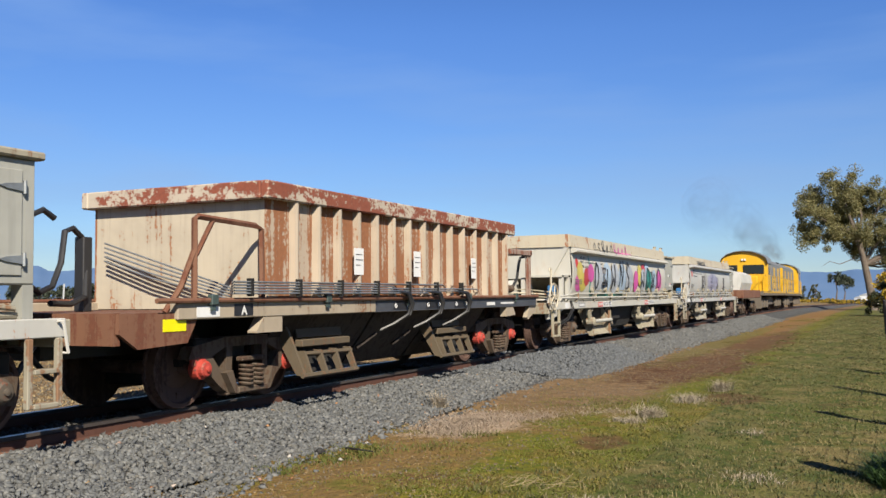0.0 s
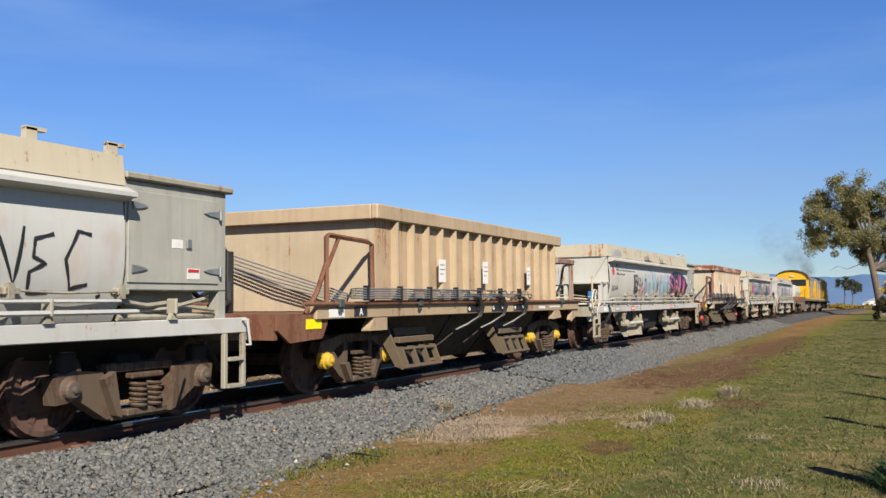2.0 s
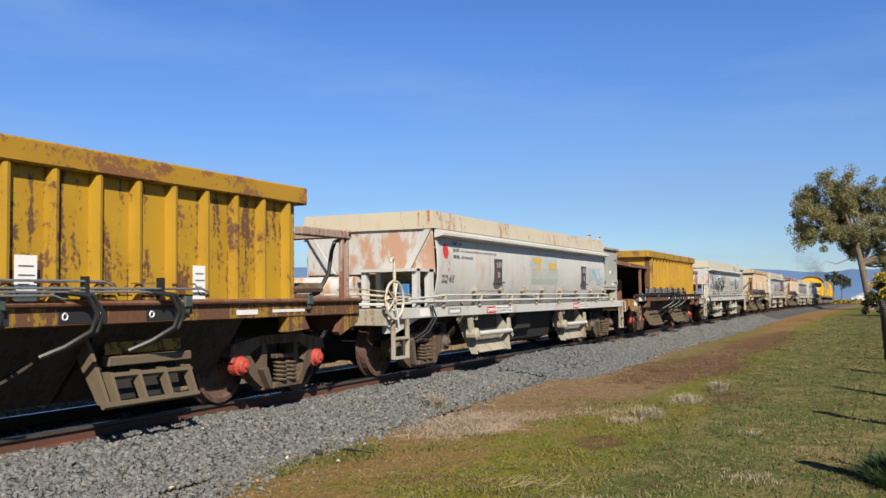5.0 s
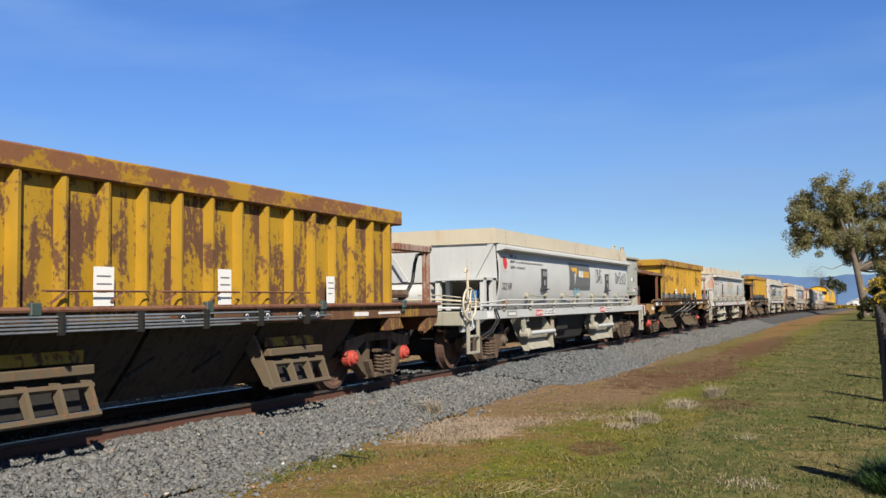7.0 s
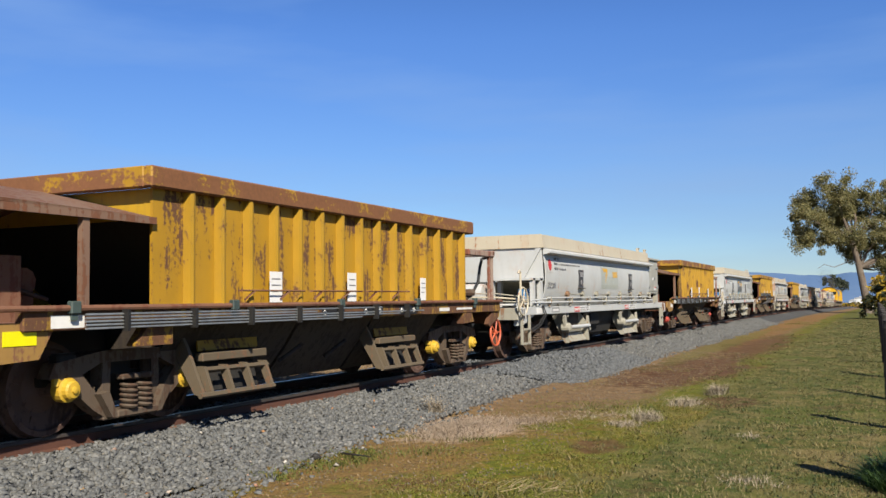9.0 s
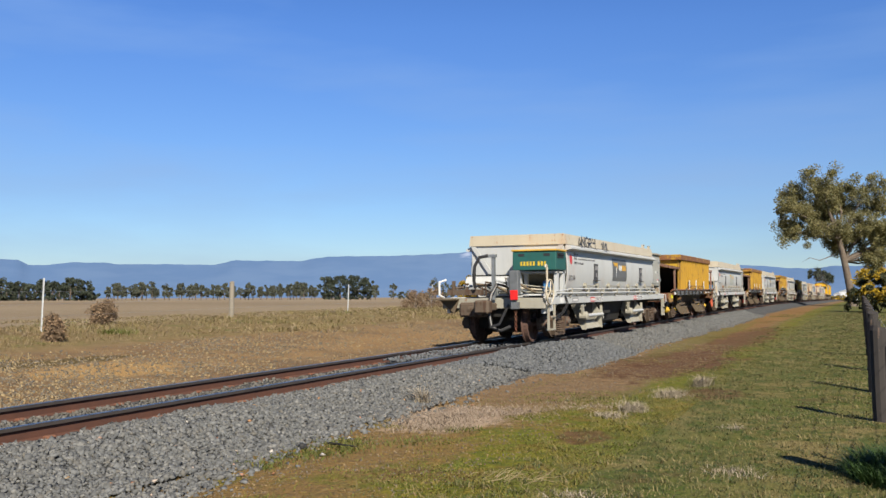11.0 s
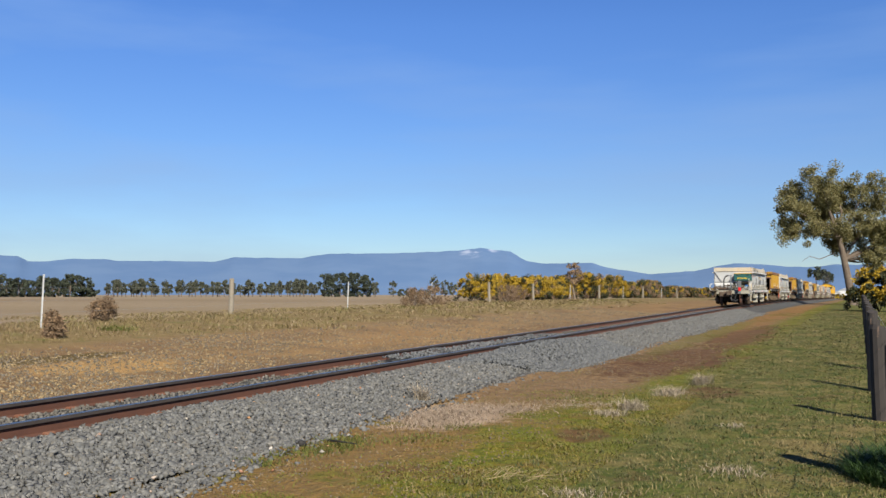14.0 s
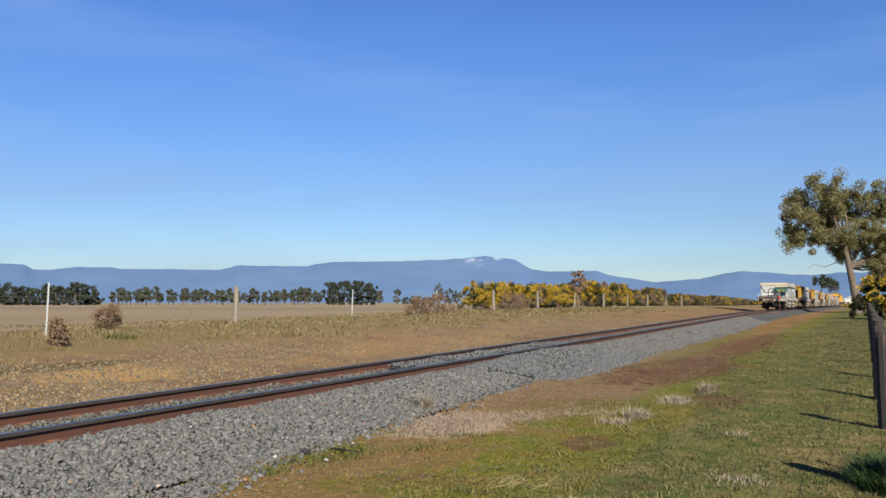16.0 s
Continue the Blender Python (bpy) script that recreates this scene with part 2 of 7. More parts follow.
NODES = [(-400, -1.2), (-60, -0.42), (0, 0.0), (30, 0.22), (60, 0.42), (90, 0.48), (150, 0.36), (290, 0.05), (600, -0.3), (5000, -0.3)]


def rail_z(s):
    """Height of the rail head along the line."""
    last = len(NODES) - 1

    def slope(k):
        a, b = NODES[max(k - 1, 0)], NODES[min(k + 1, last)]
        return (b[1] - a[1]) / (b[0] - a[0])

    for i in range(last):
        (a, za), (b, zb) = NODES[i], NODES[i + 1]
        if s <= b:
            t, h = max(0.0, (s - a) / (b - a)), b - a
            return (2 * t**3 - 3 * t**2 + 1) * za + (t**3 - 2 * t**2 + t) * h * slope(i) + (3 * t**2 - 2 * t**3) * zb + (t**3 - t**2) * h * slope(i + 1)
    return NODES[-1][1]


def rail_x(s):
    t = min(1.0, max(0.0, (s - 30) / 60))
    return TRACK_X - 0.3 * t * t * (3 - 2 * t)


CROSS = [(-4300, -0.2), (-400, -0.1), (-60, 0.22), (-20, 0.22), (-17.5, 0.18), (-14, -0.08), (-11, -0.32), (-9.6, -0.36), (-8.9, -0.34), (-8.3, -0.16), (-7.9, -0.135),
         (-6.02, -0.135), (-5.85, -0.15), (-5.25, -0.36), (-4.9, -0.40), (-2, -0.41), (0, -0.43), (6, -0.5), (30, -0.6), (400, -0.5), (4300, -0.5)]


def cross_z(x):
    for (a, za), (b, zb) in zip(CROSS, CROSS[1:]):
        if x <= b:
            return za + (zb - za) * (x - a) / (b - a)
    return CROSS[-1][1]


def ground_z(x, y, rough=True):
    z = rail_z(y) + cross_z(x - (rail_x(y) - TRACK_X if -12 < x < -4 else 0))
    if rough:
        if x > -5 or x < -9.5:
            z += (0.05 if x > -5 else 0.022) * noise.noise((x * 0.5, y * 0.5, 0)) + 0.018 * noise.noise((x * 2.3, y * 2.3, 4))
        else:
            z += 0.035 * noise.noise((x * 1.1, y * 1.1, 2))
    return z

# ---- ground ----
def ground_material():
    m, n, l, b = nodes_of("trackside_ground")
    g, sp = n.new("ShaderNodeNewGeometry"), n.new("ShaderNodeSeparateXYZ")
    l.new(g.outputs["Position"], sp.inputs[0])
    pos, x, y = g.outputs["Position"], sp.outputs[0], sp.outputs[1]
    n1, n2, n3, n4 = noise_node(n, l, pos, 0.55, 5), noise_node(n, l, pos, 6, 6), noise_node(n, l, pos, 38, 5), noise_node(n, l, pos, 1.7, 6)
    vo = n.new("ShaderNodeTexVoronoi")
    vo.inputs["Scale"].default_value = 19
    l.new(pos, vo.inputs["Vector"])
    ragged = maths(n, l, "ADD", maths(n, l, "MULTIPLY", maths(n, l, "SUBTRACT", n4, 0.5), 1.5), maths(n, l, "MULTIPLY", maths(n, l, "SUBTRACT", n2, 0.5), 0.9))

    def zone(cx, cy, rx, ry, full=1.0):
        """A patch with a ragged outline, lying along the track."""
        dx = maths(n, l, "DIVIDE", maths(n, l, "SUBTRACT", x, cx), rx)
        dy = maths(n, l, "DIVIDE", maths(n, l, "SUBTRACT", y, cy), ry)
        d = maths(n, l, "SQRT", maths(n, l, "ADD", maths(n, l, "MULTIPLY", dx, dx), maths(n, l, "MULTIPLY", dy, dy)), 0.0)
        return ramp(n, l, maths(n, l, "ADD", d, ragged), 0.75, 1.15, full, 0.0)

    wob = maths(n, l, "ADD", x, maths(n, l, "MULTIPLY", ragged, 0.9))
    # lawn, moss and ochre dirt on the near side
    grass = blend(n, l, ramp(n, l, n2, 0.35, 0.65), (0.040, 0.058, 0.014), (0.105, 0.096, 0.030))
    grass = blend(n, l, ramp(n, l, n4, 0.5, 0.62, 0, 0.85), grass, (0.15, 0.118, 0.05))
    grass = blend(n, l, ramp(n, l, n1, 0.42, 0.62, 0, 0.5), grass, (0.062, 0.082, 0.016))
    grass = blend(n, l, ramp(n, l, n4, 0.40, 0.3, 0, 0.6), grass, (0.095, 0.06, 0.032))
    ochre = blend(n, l, ramp(n, l, n2, 0.3, 0.65), (0.175, 0.108, 0.036), (0.125, 0.082, 0.034))
    ochre = blend(n, l, ramp(n, l, n3, 0.52, 0.7, 0, 0.75), ochre, blend(n, l, vo.outputs["Color"], (0.085, 0.07, 0.05), (0.24, 0.18, 0.10)))
    ochre = blend(n, l, ramp(n, l, n4, 0.53, 0.66, 0, 0.7), ochre, (0.10, 0.098, 0.014))
    moss = blend(n, l, ramp(n, l, n2, 0.35, 0.62), (0.128, 0.118, 0.013), (0.075, 0.090, 0.012))
    moss = blend(n, l, ramp(n, l, n4, 0.5, 0.38, 0, 0.7), moss, (0.135, 0.085, 0.028))
    soil = blend(n, l, ramp(n, l, n2, 0.3, 0.7), (0.060, 0.030, 0.016), (0.115, 0.066, 0.036))
    tanned = blend(n, l, ramp(n, l, n2, 0.3, 0.7), (0.115, 0.074, 0.040), (0.18, 0.118, 0.064))
    tanned = blend(n, l, ramp(n, l, n3, 0.52, 0.7, 0, 0.7), tanned, blend(n, l, vo.outputs["Color"], (0.07, 0.06, 0.05), (0.25, 0.18, 0.10)))
    right = blend(n, l, ramp(n, l, wob, -3.9, -3.1), ochre, moss)
    right = blend(n, l, ramp(n, l, wob, -2.9, -1.9), right, grass)
    # beyond the dry patch the moss gives way to bare tan dirt, then to soil
    past = maths(n, l, "MULTIPLY", ramp(n, l, maths(n, l, "ADD", y, ragged), 10.6, 12.4), ramp(n, l, wob, -3.5, -2.7, 1, 0))
    right = blend(n, l, past, right, tanned)
    right = blend(n, l, zone(-3.55, 19.5, 1.15, 4.2), right, soil)
    right = blend(n, l, zone(-3.3, 30, 0.9, 9, 0.85), right, soil)
    right = blend(n, l, zone(-4.0, 62, 0.9, 30, 0.8), right, (0.17, 0.095, 0.036))
    right = blend(n, l, zone(-4.35, 32, 0.45, 12, 0.45), right, (0.085, 0.095, 0.02))
    right = blend(n, l, zone(-2.6, 9.3, 0.28, 0.38, 0.8), right, soil)
    right = blend(n, l, zone(-2.0, 13.8, 0.5, 0.8, 0.8), right, soil)
    right = blend(n, l, zone(-3.2, 6.9, 0.5, 0.4, 0.7), right, (0.11, 0.062, 0.03))
    right = blend(n, l, zone(-4.5, 10.1, 0.75, 1.15, 0.9), right, (0.31, 0.235, 0.17))
    col = blend(n, l, ramp(n, l, x, 60, 140), right, (0.16, 0.16, 0.06))
    # ballast, and the far side: gravelly dirt, sand, rough straw, paddock
    stone = blend(n, l, vo.outputs["Color"], (0.052, 0.055, 0.058), (0.135, 0.137, 0.138))
    # cell edges darkened: painted shade in the gaps between stones
    stone = blend(n, l, ramp(n, l, vo.outputs["Distance"], 0.1, 0.6, 0, 0.6), stone, (0.03, 0.031, 0.033))
    edge = maths(n, l, "ADD", x, maths(n, l, "MULTIPLY", ragged, 0.14))
    col = blend(n, l, ramp(n, l, edge, -5.16, -5.08), stone, col)
    tan = blend(n, l, ramp(n, l, n1, 0.35, 0.65), (0.135, 0.086, 0.046), (0.20, 0.128, 0.062))
    tan = blend(n, l, ramp(n, l, n4, 0.5, 0.66, 0, 0.6), tan, (0.12, 0.092, 0.058))
    tan = blend(n, l, ramp(n, l, n3, 0.5, 0.72, 0, 0.75), tan, blend(n, l, vo.outputs["Color"], (0.07, 0.062, 0.05), (0.26, 0.19, 0.09)))
    tan = blend(n, l, zone(-11.9, 12.4, 0.9, 1.5, 0.9), tan, (0.28, 0.175, 0.072))
    tan = blend(n, l, zone(-11.6, 24, 1.3, 6, 0.6), tan, (0.22, 0.135, 0.062))
    tan = blend(n, l, zone(-10.6, 34, 0.8, 5, 0.6), tan, (0.12, 0.068, 0.035))
    # dark streak: the shadow along a hollow's edge, painted on the dirt
    tan = blend(n, l, zone(-13.2, 12.3, 0.4, 2.0, 0.9), tan, (0.075, 0.056, 0.022))
    straw = blend(n, l, ramp(n, l, n2, 0.35, 0.65), (0.185, 0.135, 0.072), (0.125, 0.096, 0.04))
    straw = blend(n, l, ramp(n, l, n4, 0.54, 0.66, 0, 0.7), straw, (0.095, 0.10, 0.03))
    straw = blend(n, l, ramp(n, l, n4, 0.42, 0.32, 0, 0.7), straw, (0.11, 0.068, 0.034))
    far = n.new("ShaderNodeMapping")
    far.inputs["Scale"].default_value, far.inputs["Rotation"].default_value = (0.004, 0.03, 0.02), (0, 0, radians(24))
    l.new(pos, far.inputs[0])
    field = blend(n, l, ramp(n, l, noise_node(n, l, far.outputs[0], 1.0, 5), 0.35, 0.65), (0.175, 0.132, 0.088), (0.235, 0.188, 0.128))
    field = blend(n, l, ramp(n, l, n4, 0.45, 0.62, 0, 0.35), field, (0.15, 0.125, 0.07))
    lefty = maths(n, l, "ADD", x, maths(n, l, "MULTIPLY", ragged, 0.5))
    col = blend(n, l, ramp(n, l, lefty, -9.1, -8.75), tan, col)
    col = blend(n, l, ramp(n, l, wob, -15.3, -14.2), straw, col)
    col = blend(n, l, ramp(n, l, maths(n, l, "ADD", x, maths(n, l, "MULTIPLY", ragged, 2.0)), -21.5, -19.0), field, col)
    l.new(col, b.inputs["Base Color"])
    b.inputs["Roughness"].default_value = 0.95
    b.inputs["Specular IOR Level"].default_value = 0.1
    relief(n, l, b, maths(n, l, "ADD", maths(n, l, "ADD", n3, n2), maths(n, l, "MULTIPLY", vo.outputs["Distance"], 1.0)), 0.7, 0.03)
    return m


def spaced(lo, hi, fine_lo, fine_hi, step, grow):
    """Steps that are fine inside a stretch and grow outside it."""
    out, v, d = [], fine_lo, step
    while v < fine_hi:
        out.append(v)
        v += step
    while v < hi:
        out.append(v)
        d *= grow
        v += d
    out.append(hi)
    v, d = fine_lo, step
    while v > lo:
        d *= grow
        v -= d
        out.append(max(v, lo))
    return sorted(set(out))


gx = sorted(set(spaced(-4200, 4200, -9.6, -4.0, 0.14, 1.22)) | {x for x, _ in CROSS if -30 < x < 10} | {-3.5 + 0.3 * i for i in range(25)})
gy = spaced(-500, 4600, 3, 34, 0.22, 1.12)
gv = [(x, y, ground_z(x, y)) for y in gy for x in gx]
w = len(gx)
gq = [(j * w + i, j * w + i + 1, (j + 1) * w + i + 1, (j + 1) * w + i) for j in range(len(gy) - 1) for i in range(w - 1)]
ground = heavy("ground", gv, gq, ground_material())
ground.data.polygons.foreach_set("use_smooth", [True] * len(ground.data.polygons))
tagged(ground, "grassy trackside ground with dirt, gravel and dry paddock", "ground", kind="structure")


# ---- track ----
RAIL = [(-0.035, 0), (0.035, 0), (0.037, -0.03), (0.012, -0.042), (0.010, -0.115), (0.06, -0.128), (0.06, -0.142), (-0.06, -0.142), (-0.06, -0.128), (-0.010, -0.115), (-0.012, -0.042), (-0.037, -0.03)]


def rail(side):
    ys = [-60, -40, -25] + [-15 + 3 * i for i in range(40)] + [110 + 10 * i for i in range(25)]
    k = len(RAIL)
    vs = [(rail_x(y) + side * (GAUGE / 2 + 0.035) + px, y, rail_z(y) + pz) for y in ys for px, pz in RAIL]
    fs = [(j * k + i, j * k + (i + 1) % k, (j + 1) * k + (i + 1) % k, (j + 1) * k + i) for j in range(len(ys) - 1) for i in range(k)]
    m, n, l, b = nodes_of("rail_steel")
    g, sp = n.new("ShaderNodeNewGeometry"), n.new("ShaderNodeSeparateXYZ")
    l.new(g.outputs["Normal"], sp.inputs[0])
    f = noise_node(n, l, g.outputs["Position"], 9, 5)
    rust = blend(n, l, f, (0.045, 0.018, 0.012), (0.095, 0.036, 0.02))
    l.new(rust, b.inputs["Base Color"])
    b.inputs["Roughness"].default_value = 0.85
    ob = raw("rail", vs, fs, m)
    ob.data.materials.append(plain("worn_rail_head", (0.16, 0.15, 0.15), 0.34, 0.9, 0.25, 3))
    ob.data.materials.append(plain("rail_head_flank", (0.045, 0.035, 0.03), 0.7, 0.0, 0.3, 9))
    for i, p in enumerate(ob.data.polygons):
        p.material_index = 1 if i % k == 0 else 2 if i % k in (1, 2, 10, 11) else 0
    return tagged(ob, "rusty steel rail with a worn shiny head", "rail", "rails of the track", kind="structure")


rails = [rail(1), rail(-1)]
SLEEPER = painted("weathered_timber", (0.16, 0.13, 0.10), (0.1, 0.06, 0.04), 0.3, 9, 0.9)
f = Mesh().box(-1.0, -0.11, -0.26, 1.0, 0.11, -0.138, 0.01)
track = tagged(new("sleeper_row"), "timber sleepers sunk in the grey ballast", "sleepers", kind="structure")
sleeper = part("sleeper", f, SLEEPER, track)
f = Mesh()
for sx in (-GAUGE / 2 - 0.035, GAUGE / 2 + 0.035):
    for o in (-0.085, 0.085):
        f.box(sx + o - 0.035, -0.05, -0.142, sx + o + 0.035, 0.05, -0.105, 0.012)
clip = part("rail_clip", f, RUSTY, track)
for i in range(130):
    y = -6 + i * 0.66
    for src, nm in ((sleeper, "sleeper"), (clip, "rail_clip")):
        m = pose(rail_x(y), y + random.uniform(-0.04, 0.04), rail_z(y), 0.43, 0, random.uniform(-1, 1))
        if i == 0:
            src.matrix_basis = m
        else:
            share(src, nm, track, m)


def stones(name, spots, size, mat, label, cat, seed=5, flat=0.62):
    """Broken stones: lopsided angular lumps of eight faces, turned every way."""
    base = np.array([(1, 0, 0), (-1, 0, 0), (0, 1, 0), (0, -1, 0), (0, 0, 1), (0, 0, -1)], float)
    tri = np.array([(0, 2, 4), (2, 1, 4), (1, 3, 4), (3, 0, 4), (2, 0, 5), (1, 2, 5), (3, 1, 5), (0, 3, 5)])
    rng = np.random.default_rng(seed)
    k = len(spots)
    v = base[None] * rng.uniform(0.6, 1.15, (k, 6, 1)) + rng.uniform(-0.38, 0.38, (k, 6, 3))
    v *= np.stack([rng.uniform(0.9, 1.35, k), rng.uniform(0.6, 1.0, k), rng.uniform(0.5, 1.0, k) * flat / 0.62], -1)[:, None]
    for i, j, spread in ((1, 2, 0.7), (0, 2, 0.7), (0, 1, 3.14)):
        a = rng.uniform(-spread, spread, k)[:, None]
        p, q = v[..., i] * np.cos(a) - v[..., j] * np.sin(a), v[..., i] * np.sin(a) + v[..., j] * np.cos(a)
        v[..., i], v[..., j] = p, q
    v *= (size * rng.uniform(0.55, 1.5, k))[:, None, None]
    v += np.array(spots)[:, None]
    ob = heavy(name, v.reshape(-1, 3), (tri[None] + 6 * np.arange(k)[:, None, None]).reshape(-1, 3), mat)
    return tagged(ob, label, cat, kind="stuff")


rng = random.Random(3)


def toe(y):
    """Where the ballast ends on the near side."""
    return float(np.interp(y, (3, 5.6, 7, 9, 11, 13, 15.5, 17.5, 21, 26, 40, 60), (-4.7, -4.75, -5.0, -5.08, -5.12, -5.28, -5.32, -4.85, -5.0, -4.95, -4.75, -4.9)))


def heap(x, y):
    """The fresh load tipped beside the rail."""
    return max(0.0, 0.15 * math.sin(min(1, max(0, (y - 14.0) / 8.5)) * math.pi)) * max(0.0, 1 - abs(x + 5.75) / 0.85)


STONE = islands("crushed_basalt", [(0.085, 0.09, 0.094), (0.15, 0.156, 0.16), (0.115, 0.12, 0.122), (0.19, 0.196, 0.198), (0.14, 0.14, 0.135), (0.24, 0.24, 0.232), (0.10, 0.105, 0.112), (0.165, 0.155, 0.135)], 0.85)
FRESH = islands("dark_basalt", [(0.08, 0.09, 0.10), (0.12, 0.13, 0.142), (0.15, 0.16, 0.172), (0.18, 0.188, 0.196)], 0.85)
shoulder, between, fresh = [], [], []
while len(shoulder) + len(between) + len(fresh) < 74000:
    y = 3 + 52 * rng.random() ** 1.9
    x = rng.uniform(-8.9, -6.3) if rng.random() < 0.3 else rng.uniform(-6.4, toe(y) + 0.09 * rng.gauss(0, 1))
    dx = x - rail_x(y)
    if abs(abs(dx) - GAUGE / 2 - 0.035) < 0.075:
        continue
    new_load = 13.6 + 2.6 * max(0, x + 6.3) / 1.4 + 0.5 * noise.noise((x * 2, y, 0)) < y < 22.5 + 0.8 * noise.noise((x, y, 5))
    z = ground_z(x, y) + 0.01
    if new_load and x > -9.2:
        fresh.append((x, y, z + heap(x, y) + (0.07 if -7.4 < x < -6.4 else 0)))
    elif -7.45 < x < -6.42 or x < -7.5:
        between.append((x, y, z))
    else:
        shoulder.append((x, y, z))
for _ in range(9000):
    x, y = rng.uniform(-6.35, -4.75), rng.uniform(14.2, 22.3)
    if y > 13.8 + 2.2 * max(0, x + 6.3) / 1.4:
        fresh.append((x, y, ground_z(x, y) + heap(x, y) * rng.uniform(0.5, 1)))
for _ in range(900):
    y = 5 + 20 * rng.random() ** 1.5
    x = toe(y) + abs(rng.gauss(0, 0.16))
    shoulder.append((x, y, ground_z(x, y) + 0.004))
# brown-grey stones, toned down to deepen the shade beneath the train
stones("track_ballast", between, 0.027, islands("shaded_dirty_basalt", [(0.085, 0.08, 0.07), (0.14, 0.132, 0.118), (0.18, 0.17, 0.15), (0.11, 0.10, 0.085)], 0.9), "dirty brown-grey ballast between the rails, darkened for train shade", "ballast")
stones("ballast_stones", shoulder, 0.03, STONE, "grey crushed stone ballast along the track", "ballast", 6)
stones("fresh_ballast", fresh, 0.029, FRESH, "heap of fresh dark blue-grey ballast stone", "ballast", 7)
odd = []
for _ in range(60):
    y = 4.5 + 9 * rng.random()
    x = rng.uniform(-6.2, toe(y) + 0.5)
    odd.append((x, y, ground_z(x, y) + 0.02))
stones("odd_stones", odd, 0.022, islands("ochre_stone", [(0.42, 0.28, 0.13), (0.4, 0.16, 0.07), (0.55, 0.52, 0.47), (0.3, 0.24, 0.16)], 0.8), "few ochre and white stones lying on the ballast", "stone", 8)
verge = []
while len(verge) < 9000:
    x, y = rng.uniform(-5.1, -2.9), 4 + 22 * rng.random() ** 1.6
    if y > 11.5 or noise.noise((x * 1.7, y * 1.7, 2)) > -0.05 or x < -4.3:
        verge.append((x, y, ground_z(x, y) + 0.002))
stones("verge_gravel", verge, 0.010, islands("verge_stone", [(0.11, 0.085, 0.05), (0.22, 0.155, 0.08), (0.36, 0.25, 0.12), (0.18, 0.165, 0.15), (0.15, 0.10, 0.05)], 0.9), "small stones trodden into the dirt beside the ballast", "gravel", 9)
gravel = []
while len(gravel) < 30000:
    x, y = rng.uniform(-14.6, -8.5), 7.5 + 46 * rng.random() ** 1.7
    k = noise.noise((x * 0.35, y * 0.25, 3))
    if rng.random() < 0.25 + 0.9 * max(0, k + 0.25) + (0.5 if y < 12 else 0):
        gravel.append((x, y, ground_z(x, y) + 0.003))
stones("loose_gravel", gravel, 0.024, islands("yellow_gravel", [(0.10, 0.085, 0.06), (0.16, 0.125, 0.08), (0.34, 0.24, 0.11), (0.13, 0.12, 0.105), (0.22, 0.18, 0.13), (0.46, 0.34, 0.17), (0.09, 0.08, 0.065)], 0.9), "loose yellowish gravel scattered on bare dirt", "gravel", 10)


def blades(name, spots, mat, label, cat, width=0.006, seed=1, kind="stuff"):
    """Grass: bent two-piece blades at (x, y, z, height, lean)."""
    r = np.random.default_rng(seed)
    p = np.array(spots)
    k = len(p)
    a, ln = r.uniform(0, 6.28, k), p[:, 4] * r.uniform(0.3, 1.4, k) * p[:, 3]
    d = np.stack([np.cos(a), np.sin(a), 0 * a], -1)
    side = np.stack([-np.sin(a), np.cos(a), 0 * a], -1) * (width * r.uniform(0.6, 1.4, k))[:, None] * np.maximum(1, p[:, 1] / 14)[:, None]
    root = p[:, :3]
    mid = root + d * (ln * 0.35)[:, None] + np.array([0, 0, 1.0]) * (p[:, 3] * 0.6)[:, None]
    tip = root + d * ln[:, None] + np.array([0, 0, 1.0]) * (p[:, 3] * r.uniform(0.75, 1.0, k))[:, None]
    v = np.stack([root - side, root + side, mid + side * 0.8, mid - side * 0.8, tip + side * 0.12, tip - side * 0.12], 1)
    q = np.array([(0, 1, 2, 3), (3, 2, 4, 5)])
    ob = heavy(name, v.reshape(-1, 3), (q[None] + 6 * np.arange(k)[:, None, None]).reshape(-1, 4), mat)
    return tagged(ob, label, cat, kind=kind)


def turf(name, greens, yellows, scale=0.9):
    """Blades in two families of tone that change over from patch to patch."""
    m, n, l, b = nodes_of(name)
    g = n.new("ShaderNodeNewGeometry")
    cols = []
    for tones in (greens, yellows):
        r = n.new("ShaderNodeValToRGB")
        while len(r.color_ramp.elements) < len(tones):
            r.color_ramp.elements.new(0.5)
        for i, (e, c) in enumerate(zip(r.color_ramp.elements, tones)):
            e.position, e.color = i / (len(tones) - 1), (*tone_of(c), 1)
        l.new(g.outputs["Random Per Island"], r.inputs[0])
        cols.append(r.outputs[0])
    f = maths(n, l, "ADD", maths(n, l, "MULTIPLY", noise_node(n, l, g.outputs["Position"], scale, 5), 0.75), maths(n, l, "MULTIPLY", g.outputs["Random Per Island"], 0.22))
    c = blend(n, l, ramp(n, l, f, 0.40, 0.58), cols[0], cols[1])
    l.new(c, b.inputs["Base Color"])
    b.inputs["Roughness"].default_value = 0.75
    t, mx = n.new("ShaderNodeBsdfTranslucent"), n.new("ShaderNodeMixShader")
    l.new(c, t.inputs[0])
    mx.inputs[0].default_value = 0.3
    l.new(b.outputs[0], mx.inputs[1]), l.new(t.outputs[0], mx.inputs[2]), l.new(mx.outputs[0], n["Material Output"].inputs[0])
    return m


DRY = islands("dry_grass", [(0.323, 0.247, 0.133), (0.437, 0.361, 0.228), (0.257, 0.19, 0.095), (0.522, 0.437, 0.314)], 0.8, 0.25)
